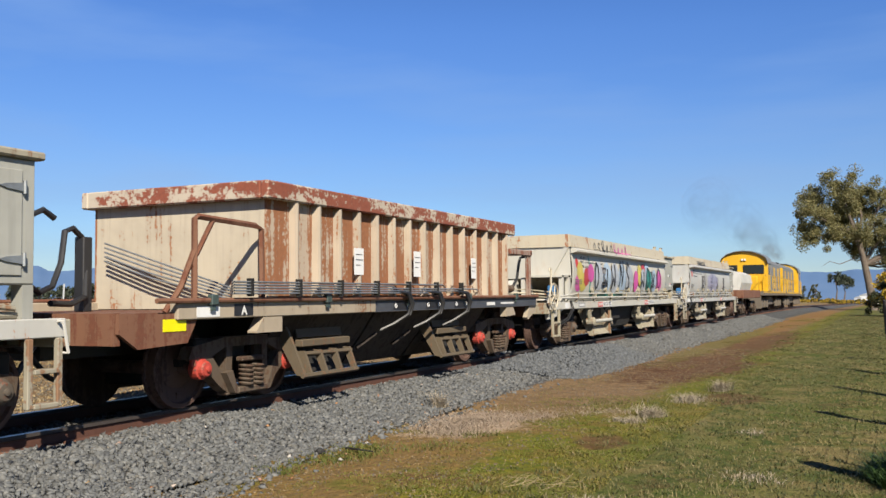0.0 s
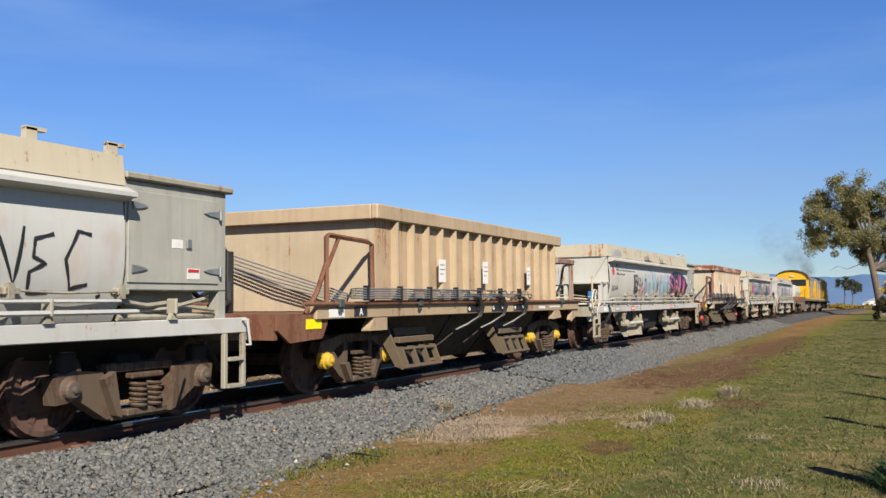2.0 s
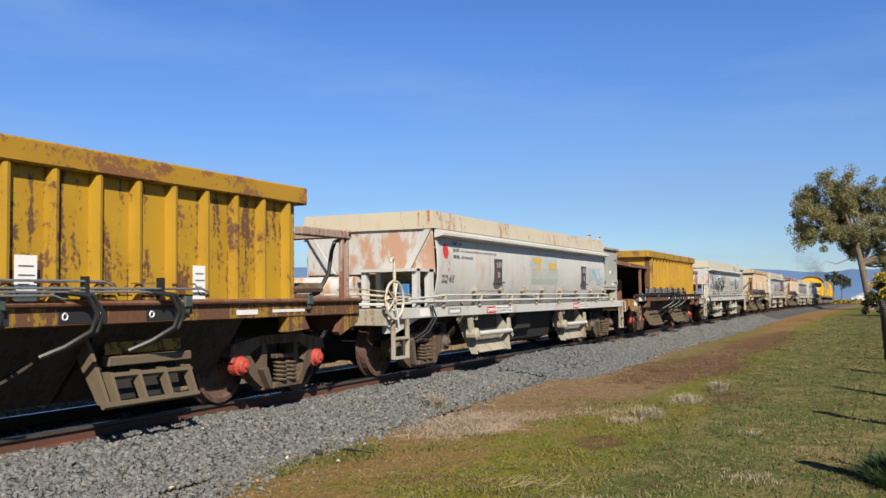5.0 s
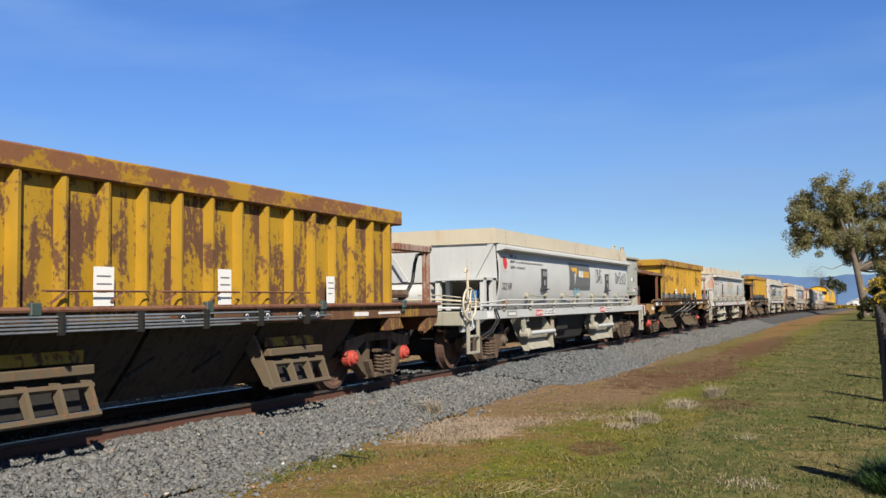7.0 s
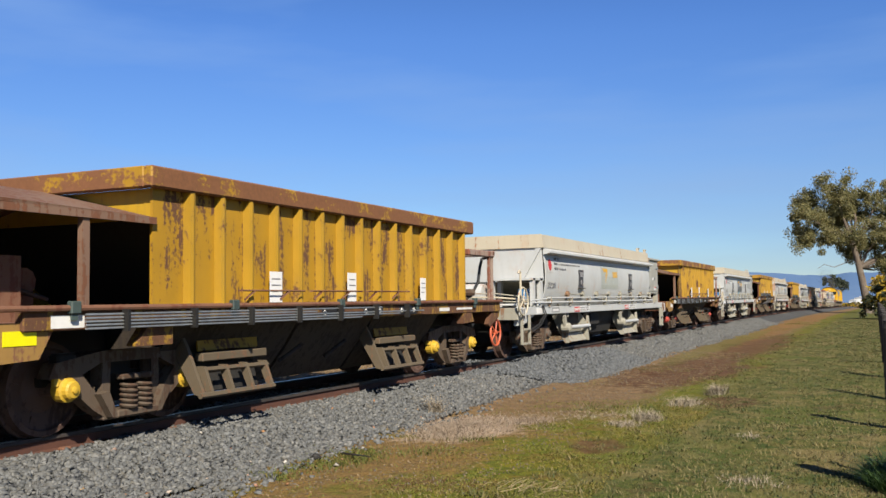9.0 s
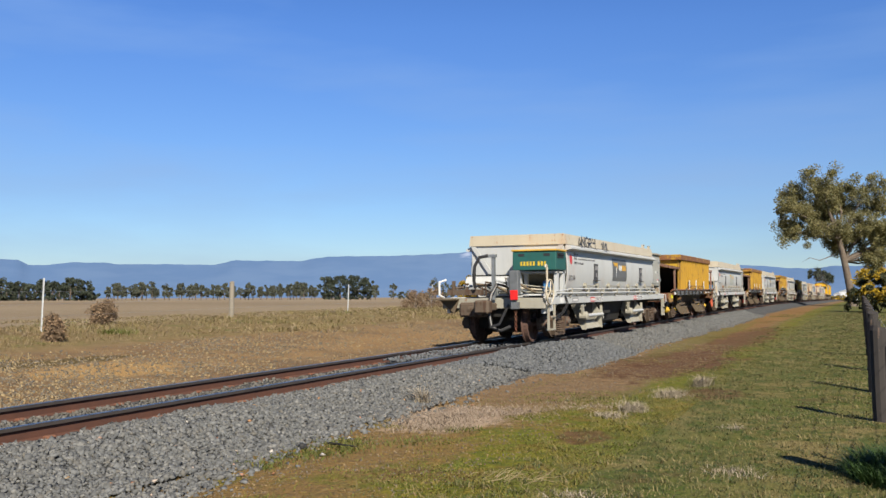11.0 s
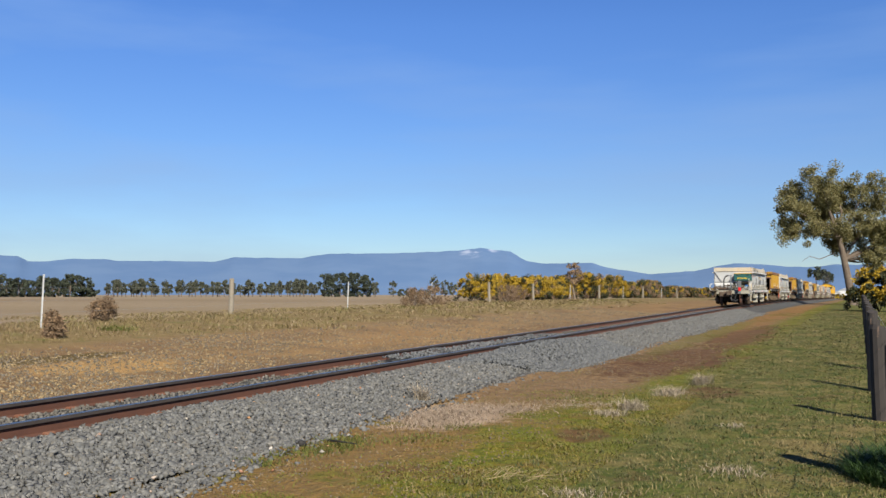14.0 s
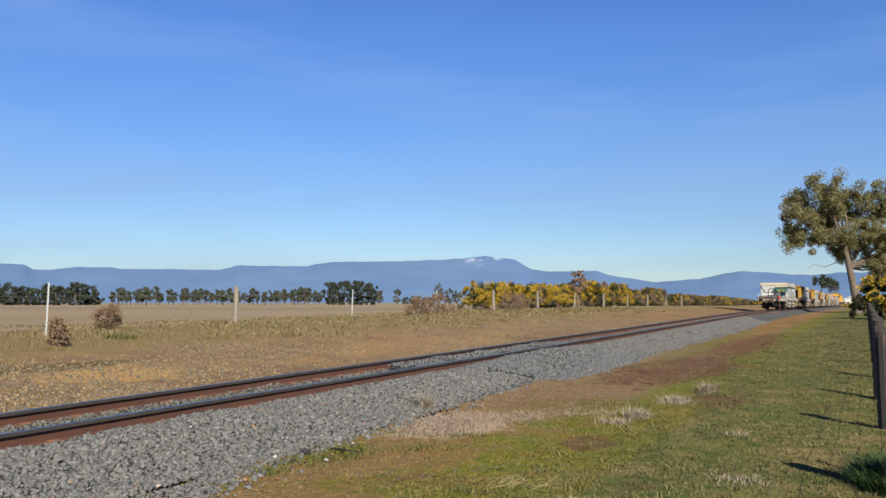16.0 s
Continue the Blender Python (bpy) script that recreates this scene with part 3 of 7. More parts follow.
# lawn by the fence
lawn = []
while len(lawn) < 120000:
    y = 4.6 + 62 * rng.random() ** 1.9
    x = rng.uniform(-3.6, 0.3 + 0.02 * y + 2.5 * rng.random())
    k = noise.noise((x * 0.6, y * 0.6, 9)) + 0.5 * noise.noise((x * 2.1, y * 2.1, 3))
    want = min(1, max(0.02, (x + 2.9) * 0.6 + k * 1.1 + 0.25))
    if y > 12 and x < -2.2:
        want *= 0.25
    if rng.random() > want:
        continue
    lawn.append((x, y, ground_z(x, y) - 0.008, rng.uniform(0.012, 0.034) * (1 + 0.6 * max(0, k)), 1.3))
for _ in range(1900):
    cy = 5 + 34 * rng.random() ** 1.8
    cx = rng.uniform(-2.9, 0.6 + 0.02 * cy)
    tall = rng.uniform(0.025, 0.06)
    for _ in range(16):
        x, y = rng.gauss(cx, 0.035), rng.gauss(cy, 0.04)
        lawn.append((x, y, ground_z(x, y) - 0.008, tall * rng.uniform(0.5, 1.1), 1.1))
blades("lawn_grass", lawn, turf("lawn_blade", [(0.06, 0.09, 0.03), (0.095, 0.12, 0.034), (0.14, 0.145, 0.04), (0.26, 0.215, 0.10)], [(0.17, 0.15, 0.04), (0.26, 0.21, 0.08), (0.36, 0.29, 0.14), (0.2, 0.16, 0.06)], 1.3), "short green and yellowing grass beside the track", "grass", 0.0038)
# moss and fine bright grass between the lawn and the ballast
mossy = []
while len(mossy) < 48000:
    x, y = rng.uniform(-4.9, -2.0), 4.8 + 8.4 * rng.random() ** 1.2
    k = noise.noise((x * 1.1, y * 1.1, 21)) + 0.6 * noise.noise((x * 3.1, y * 3.1, 13))
    want = 0.04 + max(0, k + 0.1 + 0.4 * (x + 3.4))
    if math.hypot((x + 4.5) / 0.8, (y - 10.1) / 1.1) < 1 or math.hypot((x + 2.6) / 0.4, (y - 9.3) / 0.45) < 1:
        want *= 0.1
    if rng.random() > want:
        continue
    mossy.append((x, y, ground_z(x, y) - 0.006, rng.uniform(0.008, 0.026), 1.2))
blades("moss_grass", mossy, turf("moss_blade", [(0.14, 0.175, 0.02), (0.20, 0.22, 0.026), (0.11, 0.14, 0.02)], [(0.25, 0.215, 0.03), (0.31, 0.24, 0.045), (0.19, 0.155, 0.025), (0.36, 0.27, 0.08)], 1.4), "fine yellow-green moss and grass on ochre dirt", "grass", 0.0036, 4)
# sparse blades on the tan dirt and along the ballast further off
spots = []
while len(spots) < 9000:
    y = 13 + 55 * rng.random() ** 1.5
    x = rng.uniform(-4.8, -2.0)
    if noise.noise((x * 0.9, y * 0.35, 31)) > 0.12:
        spots.append((x, y, ground_z(x, y) - 0.008, rng.uniform(0.012, 0.03), 1.3))
blades("sparse_grass", spots, turf("sparse_blade", [(0.12, 0.14, 0.02), (0.17, 0.17, 0.03)], [(0.24, 0.19, 0.06), (0.30, 0.22, 0.09)]), "sparse green and yellow grass on bare dirt", "grass", 0.0042, 12)
# dry tufts
spots = []
for cx, cy, rx, ry, cnt, h in ((-2.6, 11.5, 0.16, 0.2, 420, 0.15), (-2.72, 10.85, 0.22, 0.2, 380, 0.08), (-2.3, 15.0, 0.13, 0.22, 380, 0.19), (-2.42, 13.0, 0.2, 0.3, 420, 0.14), (-3.2, 11.6, 0.6, 0.5, 700, 0.04),
                               (-5.2, 10.9, 0.09, 0.12, 160, 0.26), (-1.3, 10.6, 0.16, 0.16, 120, 0.06), (-1.0, 8.0, 0.25, 0.3, 260, 0.05), (-1.9, 6.6, 0.3, 0.2, 260, 0.05), (-0.9, 6.4, 0.4, 0.4, 300, 0.05)):
    for _ in range(cnt):
        x, y = rng.gauss(cx, rx * 0.5), rng.gauss(cy, ry * 0.5)
        spots.append((x, y, ground_z(x, y) - 0.01, rng.uniform(0.5, 1.1) * h, 1.2))
blades("dry_tufts", spots, islands("bleached_tuft", [(0.5, 0.42, 0.3), (0.62, 0.54, 0.42), (0.36, 0.28, 0.18)], 0.85, 0.25), "bleached dry grass tufts on the verge", "dry grass", 0.0028, 13)
pale = []
for cx, cy, rx, ry, cnt in ((-4.62, 10.3, 0.36, 0.8, 8500), (-4.3, 9.5, 0.36, 0.5, 2600), (-4.0, 10.8, 0.4, 0.6, 2200)):
    for _ in range(cnt):
        x, y = rng.gauss(cx, rx * 0.6), rng.gauss(cy, ry * 0.6)
        pale.append((x, y, ground_z(x, y) - 0.01, rng.uniform(0.02, 0.085) * rng.uniform(0.4, 1), 1.6))
blades("bleached_grass", pale, islands("bleached_straw", [(0.46, 0.355, 0.26), (0.56, 0.45, 0.345), (0.36, 0.265, 0.18), (0.64, 0.54, 0.43)], 0.85, 0.25), "bleached dry grass beside the ballast", "dry grass", 0.0026, 11)
# rough straw between the gravel and the paddock fence
spots = []
while len(spots) < 52000:
    x, y = rng.uniform(-24, -13.6), 11 + 62 * rng.random() ** 1.4
    k = noise.noise((x * 0.5, y * 0.4, 1)) + 0.6 * noise.noise((x * 1.5, y * 1.3, 8))
    if x > -15.2 and k < 0.25 or k < -0.45:
        continue
    spots.append((x, y, ground_z(x, y) - 0.02, rng.uniform(0.04, 0.1) * (1 + 1.6 * max(0, k)) * (0.7 if x < -20.5 else 1), 1.4))
blades("dry_grass", spots, turf("straw_blade", [(0.2, 0.18, 0.055), (0.32, 0.25, 0.1), (0.42, 0.33, 0.16)], [(0.36, 0.26, 0.14), (0.48, 0.37, 0.22), (0.28, 0.19, 0.09), (0.54, 0.44, 0.29)], 0.5), "rough dry grass with green in it by the paddock fence", "dry grass", 0.0045, 2)
spots = []
for _ in range(7000):
    x, y = rng.uniform(-20.5, -16.4), 18 + 60 * rng.random() ** 1.4
    if noise.noise((x * 0.8, y * 0.4, 7)) < 0.22:
        continue
    spots.append((x, y, ground_z(x, y) - 0.02, rng.uniform(0.05, 0.15), 0.9))
for cx, cy, q, cnt in ((-4.68, 7.35, 0.14, 520), (-4.66, 7.95, 0.16, 620), (-4.98, 6.73, 0.06, 130), (-4.75, 6.78, 0.09, 220), (-4.5, 7.7, 0.12, 300), (-4.1, 8.3, 0.13, 200), (-3.5, 12.3, 0.2, 300), (-2.9, 12.6, 0.2, 300),
                       (-4.85, 7.1, 0.05, 90), (-3.9, 9.2, 0.12, 160), (-16.5, 17.4, 0.22, 420)):
    tall = 2.6 if cx < -10 else 1.0
    for _ in range(cnt):
        x, y = rng.gauss(cx, q), rng.gauss(cy, q * 1.1)
        spots.append((x, y, ground_z(x, y) - 0.008, rng.uniform(0.02, 0.06) * tall, 1.1))
blades("green_grass", spots, islands("fresh_grass", [(0.10, 0.145, 0.02), (0.17, 0.2, 0.03), (0.25, 0.24, 0.05)], 0.7, 0.3), "fresh green grass clumps on the verge", "grass", 0.0036, 3)


# ---- far ground: ridge, tree rows, gorse ----
def bearing(u):
    """Turn from the camera's mean heading, for a place u across."""
    return math.atan(u / 1640) - radians(24.2)


def mountains():
    prof = [(-1500, 60), (-1100, 75), (-784, 70), (-754, 68), (-734, 59), (-704, 58), (-664, 63), (-599, 63), (-584, 60), (-404, 58), (-369, 66), (-254, 64), (-204, 72), (-84, 73), (16, 77), (66, 82), (121, 76),
            (146, 60), (176, 55), (266, 56), (286, 48), (366, 36), (446, 41), (476, 48), (516, 55), (566, 53), (596, 50), (646, 48), (696, 53), (784, 53), (1000, 60), (1500, 45)]
    vs, fs, rows = [], [], []
    us = np.arange(-1500, 1500, 9.0)
    for u in us:
        h = np.interp(u, [p[0] for p in prof], [p[1] for p in prof]) + 1.2 * noise.noise((u * 0.05, 0, 0))
        a, R = bearing(u), 4300
        top = h / math.hypot(1640, u) * R
        for k, (rr, zz) in enumerate(((R - 900, -6), (R - 620, top * 0.3), (R - 330, top * 0.62), (R - 80, top * 0.93), (R, top))):
            q = 1 + 0.012 * noise.noise((u * 0.008, k * 0.7, 3))
            vs.append((math.sin(a) * rr * q, math.cos(a) * rr * q, zz + 1.1))
    k = 5
    for i in range(len(us) - 1):
        for j in range(k - 1):
            fs.append((i * k + j, (i + 1) * k + j, (i + 1) * k + j + 1, i * k + j + 1))
    m, n, l, b = nodes_of("distant_forest_haze")
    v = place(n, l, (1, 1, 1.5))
    # the blue of the air haze is put into the base colour
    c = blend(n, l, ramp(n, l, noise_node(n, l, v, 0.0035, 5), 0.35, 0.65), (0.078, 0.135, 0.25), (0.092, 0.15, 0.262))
    # thin snow on the high plateau
    p, sp = place(n, l), n.new("ShaderNodeSeparateXYZ")
    l.new(p, sp.inputs[0])
    turn = maths(n, l, "ARCTAN2", sp.outputs[0], sp.outputs[1])
    snow = ramp(n, l, maths(n, l, "ABSOLUTE", maths(n, l, "SUBTRACT", turn, bearing(64)), 0.0), 0.012, 0.024, 1, 0)
    snow = maths(n, l, "MULTIPLY", snow, ramp(n, l, sp.outputs[2], 150, 190))
    snow = maths(n, l, "MULTIPLY", snow, ramp(n, l, noise_node(n, l, place(n, l, (1, 1, 4)), 0.012, 4), 0.5, 0.62))
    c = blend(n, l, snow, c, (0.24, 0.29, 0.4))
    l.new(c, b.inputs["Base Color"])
    b.inputs["Roughness"].default_value, b.inputs["Specular IOR Level"].default_value = 1.0, 0.0
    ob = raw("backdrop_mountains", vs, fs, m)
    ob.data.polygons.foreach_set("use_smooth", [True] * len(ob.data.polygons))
    return tagged(ob, "long forested mountain range, distance haze in its blue colour", "mountains", kind="structure")


mountains()
BARK = painted("pale_bark", (0.17, 0.135, 0.105), (0.08, 0.055, 0.04), 0.45, 11, 0.9)


def leaf_cloud(centres, per, size, rngen, flat=1.0):
    """Small folded leaves scattered in clumps: arrays of vertices and quads."""
    r = np.random.default_rng(rngen)
    c = np.repeat(np.array(centres)[:, :3], per, 0)
    rad = np.repeat(np.array(centres)[:, 3], per)
    k = len(c)
    d = r.normal(size=(k, 3))
    d /= np.linalg.norm(d, axis=1)[:, None]
    d *= (rad * r.uniform(0, 1, k) ** 0.45)[:, None]
    d[:, 2] *= flat
    p = c + d
    a = r.normal(size=(k, 3))
    a /= np.linalg.norm(a, axis=1)[:, None]
    b = np.cross(a, r.normal(size=(k, 3)))
    b /= np.linalg.norm(b, axis=1)[:, None]
    s = (size * r.uniform(0.6, 1.4, k))[:, None]
    v = np.stack([p - a * s, p + b * s * 0.45, p + a * s, p - b * s * 0.45], 1)
    return v.reshape(-1, 3), np.arange(4 * k).reshape(-1, 4)


GUM = islands("gum_leaf", [(0.15, 0.155, 0.055), (0.24, 0.225, 0.085), (0.32, 0.28, 0.105), (0.19, 0.19, 0.075), (0.4, 0.33, 0.13)], 0.6, 0.3)
PINE = islands("pine_leaf", [(0.03, 0.045, 0.028), (0.045, 0.062, 0.036), (0.06, 0.078, 0.045)], 0.8, 0.15)
FAR = islands("far_gum_leaf", [(0.09, 0.11, 0.075), (0.13, 0.14, 0.09), (0.11, 0.125, 0.09)], 0.8, 0.25)


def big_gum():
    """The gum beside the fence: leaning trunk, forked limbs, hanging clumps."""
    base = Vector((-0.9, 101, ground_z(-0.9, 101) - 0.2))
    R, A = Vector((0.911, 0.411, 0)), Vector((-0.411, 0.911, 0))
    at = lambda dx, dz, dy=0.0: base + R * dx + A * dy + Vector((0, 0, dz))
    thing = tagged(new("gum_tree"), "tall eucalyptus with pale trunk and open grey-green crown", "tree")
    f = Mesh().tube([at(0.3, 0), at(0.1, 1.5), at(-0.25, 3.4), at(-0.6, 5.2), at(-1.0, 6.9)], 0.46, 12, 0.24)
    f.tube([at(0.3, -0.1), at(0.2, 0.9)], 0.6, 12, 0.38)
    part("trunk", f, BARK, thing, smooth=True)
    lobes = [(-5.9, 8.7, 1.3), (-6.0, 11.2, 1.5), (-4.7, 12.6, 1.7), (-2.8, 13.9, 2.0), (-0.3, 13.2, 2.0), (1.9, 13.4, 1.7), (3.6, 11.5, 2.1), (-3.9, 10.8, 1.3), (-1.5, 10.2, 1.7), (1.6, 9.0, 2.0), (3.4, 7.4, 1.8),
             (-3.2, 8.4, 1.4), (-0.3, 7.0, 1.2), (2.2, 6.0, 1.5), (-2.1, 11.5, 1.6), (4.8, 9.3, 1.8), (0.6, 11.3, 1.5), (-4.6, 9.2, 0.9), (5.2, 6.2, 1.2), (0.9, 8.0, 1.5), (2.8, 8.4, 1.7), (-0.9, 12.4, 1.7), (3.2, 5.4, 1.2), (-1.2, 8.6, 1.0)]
    r, cs = random.Random(8), []
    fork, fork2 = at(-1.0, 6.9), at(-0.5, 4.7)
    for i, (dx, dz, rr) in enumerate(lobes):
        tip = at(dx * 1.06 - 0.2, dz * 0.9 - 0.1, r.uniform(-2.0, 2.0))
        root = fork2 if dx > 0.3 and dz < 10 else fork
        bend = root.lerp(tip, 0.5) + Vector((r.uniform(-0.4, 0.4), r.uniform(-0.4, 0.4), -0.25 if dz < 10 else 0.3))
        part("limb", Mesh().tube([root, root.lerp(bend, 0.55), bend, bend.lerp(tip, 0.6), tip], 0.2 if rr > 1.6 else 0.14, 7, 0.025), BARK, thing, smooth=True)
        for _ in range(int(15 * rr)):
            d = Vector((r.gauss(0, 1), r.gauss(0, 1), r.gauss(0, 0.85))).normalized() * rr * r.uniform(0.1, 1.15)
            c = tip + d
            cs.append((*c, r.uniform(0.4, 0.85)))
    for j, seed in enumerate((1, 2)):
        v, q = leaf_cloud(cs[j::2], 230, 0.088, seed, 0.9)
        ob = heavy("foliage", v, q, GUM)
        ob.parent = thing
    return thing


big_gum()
# dead twigs low on the gum
f = Mesh().tube([(-2.2, 100.2, 5.2), (-3.6, 99.6, 4.6), (-4.5, 99.2, 4.9), (-5.2, 99.0, 4.4)], 0.05, 5, 0.012)
part("dead_branch", f, BARK, [o for o in bpy.data.objects if o.name == "gum_tree"][0])


def small_tree(name, x, y, h, spread, mat, seed, label, trunk=0.25, clumps=26, per=34, leaf=0.35, low=0.35):
    """A tree far off: trunk, a few limbs, an uneven crown of leaf clumps."""
    r = random.Random(seed)
    z = ground_z(x, y, False)
    thing = tagged(new(name), label, "tree")
    f = Mesh().tube([(x, y, z - 0.3), (x + 0.1 * h * r.uniform(-1, 1), y, z + h * 0.45), (x, y, z + h * 0.85)], h * 0.03 + 0.05, 6, 0.04)
    cs = []
    for _ in range(clumps):
        a, t = r.uniform(0, 6.28), r.random()
        rr = spread * (0.4 + 0.75 * math.sin(math.pi * (0.15 + 0.8 * t))) * math.sqrt(r.random())
        cs.append((x + math.cos(a) * rr, y + math.sin(a) * rr, z + h * (low + (1 - low) * t), h * r.uniform(0.06, 0.13)))
        if r.random() < 0.25:
            f.tube([(x, y, z + h * (low * 0.8 + 0.3 * t)), cs[-1][:3]], 0.06, 4, 0.02)
    part("trunk", f, BARK, thing)
    v, q = leaf_cloud(cs, per, leaf, seed)
    ob = heavy("foliage", v, q, mat)
    ob.parent = thing
    return thing


def at_far(u, dist):
    a = bearing(u)
    return math.sin(a) * dist, math.cos(a) * dist


r = random.Random(21)
for u in range(-800, -615, 10):
    x, y = at_far(u, 430 + r.uniform(-15, 15))
    small_tree("pine_tree", x, y, r.uniform(6.5, 9.5), 2.6, PINE, 2300 + u, "dark green windbreak pine beyond the paddock", clumps=30, per=30, leaf=0.5, low=0.05)
for u in range(-590, -225, 6):
    if r.random() < 0.1:
        continue
    x, y = at_far(u + r.uniform(-4, 4), 470 + r.uniform(-15, 15))
    small_tree("row_tree", x, y, r.uniform(5.5, 8.5), 1.5, FAR, 2300 + u, "slender grey-green gum in a paddock row", clumps=20, per=30, leaf=0.45, low=0.3)
for u in (-209, -196, -182, -166, -150, -135):
    x, y = at_far(u, 430 + r.uniform(-10, 10))
    small_tree("cypress_tree", x, y, 11.5 - abs(u + 175) * 0.05 + r.uniform(-0.8, 0.4), 3.4, PINE, 2300 + u, "broad dark cypress standing in the paddock", clumps=34, per=34, leaf=0.55, low=0.05)
for u, h in ((-245, 7), (-88, 6.5), (-60, 4), (-15, 9), (5, 7.5), (18, 6), (70, 5), (85, 5), (-120, 6), (-75, 3), (-40, 3), (-28, 3)):
    x, y = at_far(u, 420 + r.uniform(-20, 20))
    small_tree("paddock_tree", x, y, h, 2.0, FAR, 2400 + u, "lone grey-green paddock tree far off", clumps=18, per=26, leaf=0.5, low=0.2)
small_tree("lone_pine", *at_far(658, 330), 9.5, 4.0, PINE, 77, "flat-topped dark pine beyond the crossing", clumps=22, per=30, leaf=0.5, low=0.72)
small_tree("lone_pine", *at_far(672, 335), 8.5, 3.4, PINE, 78, "flat-topped dark pine beyond the crossing", clumps=18, per=30, leaf=0.5, low=0.7)
for u, h in ((560, 4), (575, 5), (600, 6), (625, 6.5)):
    small_tree("roadside_tree", *at_far(u, 380), h, 2.2, FAR, 2500 + u, "small grey tree by the far road", clumps=16, per=24, leaf=0.5, low=0.15)

GORSE = islands("gorse_green", [(0.035, 0.05, 0.014), (0.06, 0.07, 0.02), (0.09, 0.085, 0.03)], 0.8, 0.15)
FLOWER = islands("gorse_flower", [(0.495, 0.324, 0.009), (0.63, 0.423, 0.0135), (0.405, 0.27, 0.018)], 0.7, 0.2)
BROWN = islands("dead_gorse", [(0.22, 0.14, 0.08), (0.34, 0.22, 0.125), (0.16, 0.11, 0.065), (0.42, 0.29, 0.18)], 0.85, 0.1)


def bush(name, x, y, h, wide, mix_, seed, label, per=46, leaf=0.07):
    """A shrub: stems, and clumps in the given mix of foliage (share, material)."""
    r = random.Random(seed)
    z = ground_z(x, y, False)
    thing = tagged(new(name), label, "bush")
    f = Mesh()
    for _ in range(7):
        a = r.uniform(0, 6.28)
        f.tube([(x, y, z - 0.05), (x + math.cos(a) * wide * 0.3, y + math.sin(a) * wide * 0.3, z + h * 0.4), (x + math.cos(a) * wide * 0.6, y + math.sin(a) * wide * 0.6, z + h * 0.75)], 0.03, 4, 0.008)
    part("stem", f, BARK, thing)
    for k, (share_, mat) in enumerate(mix_):
        cs = []
        for _ in range(max(4, int(46 * share_))):
            a, t = r.uniform(0, 6.28), r.random()
            rr = wide * math.sqrt(r.random()) * math.sqrt(max(0.05, 1 - t * t * 0.85))
            lift = 0.12 if mat is FLOWER else 0.0
            cs.append((x + math.cos(a) * rr, y + math.sin(a) * rr, z + h * (0.08 + lift + (0.9 - lift) * t), r.uniform(0.14, 0.3) * (0.5 + h * 0.28)))
        v, q = leaf_cloud(cs, per, leaf, seed * 7 + k)
        ob = heavy("foliage" if mat is not FLOWER else "blossom", v, q, mat)
        ob.parent = thing
    return thing


r = random.Random(5)
for i in range(64):
    y = 60.5 + 1.55 * i * (1 + i * 0.008) + r.uniform(-0.6, 0.6)
    x = -22.8 - r.uniform(0, 2.2)
    tall = r.uniform(1.5, 1.9) if i < 10 else r.uniform(1.7, 2.35) if i < 32 else r.uniform(1.2, 1.7)
    kind = [(0.8, GORSE), (1.3, FLOWER), (0.2, BROWN)] if i < 9 or r.random() < 0.25 else [(1.1, GORSE), (0.3, FLOWER), (0.75, BROWN)]
    bush("gorse_bush", x, y, tall, r.uniform(1.4, 2.0), kind, 60 + i, "gorse bush with yellow blossom along the fence" if i < 9 else "olive and brown gorse bush with some yellow blossom", 90, 0.06)
small_tree("scrub_tree", -22.5, 78, 3.0, 0.8, BROWN, 91, "thin brown scrub tree above the gorse", clumps=14, per=30, leaf=0.14, low=0.5)
for x, y, h, wd in ((-19.6, 20.1, 0.68, 0.42), (-15.95, 14.9, 0.5, 0.17), (-20.2, 41.5, 0.85, 0.7), (-20.5, 44.4, 1.0, 0.95), (-20.0, 54, 1.0, 1.1), (-20.6, 57.5, 1.0, 1.2)):
    bush("dead_bush", x, y, h, wd, [(1.0, BROWN)], int(x * -10 + y), "dry brown dead gorse bush by the fence", 90, 0.03)
bush("yellow_bush", 1.1, 66, 2.8, 2.1, [(1.4, GORSE), (1.2, FLOWER)], 12, "dense green bush with yellow blossom behind the fence", 60, 0.11)
bush("yellow_bush", 3.4, 64, 2.6, 2.0, [(1.1, GORSE), (0.9, FLOWER)], 13, "dense green bush with yellow blossom behind the fence", 60, 0.11)
for i in range(14):
    x, y = at_far(545 + i * 13, 300 + r.uniform(-8, 8))
    bush("gorse_bush", x, y, r.uniform(0.9, 1.6), 2.6, [(0.4, GORSE), (0.7, FLOWER)], 160 + i, "low yellow gorse beyond the level crossing", 24, 0.2)

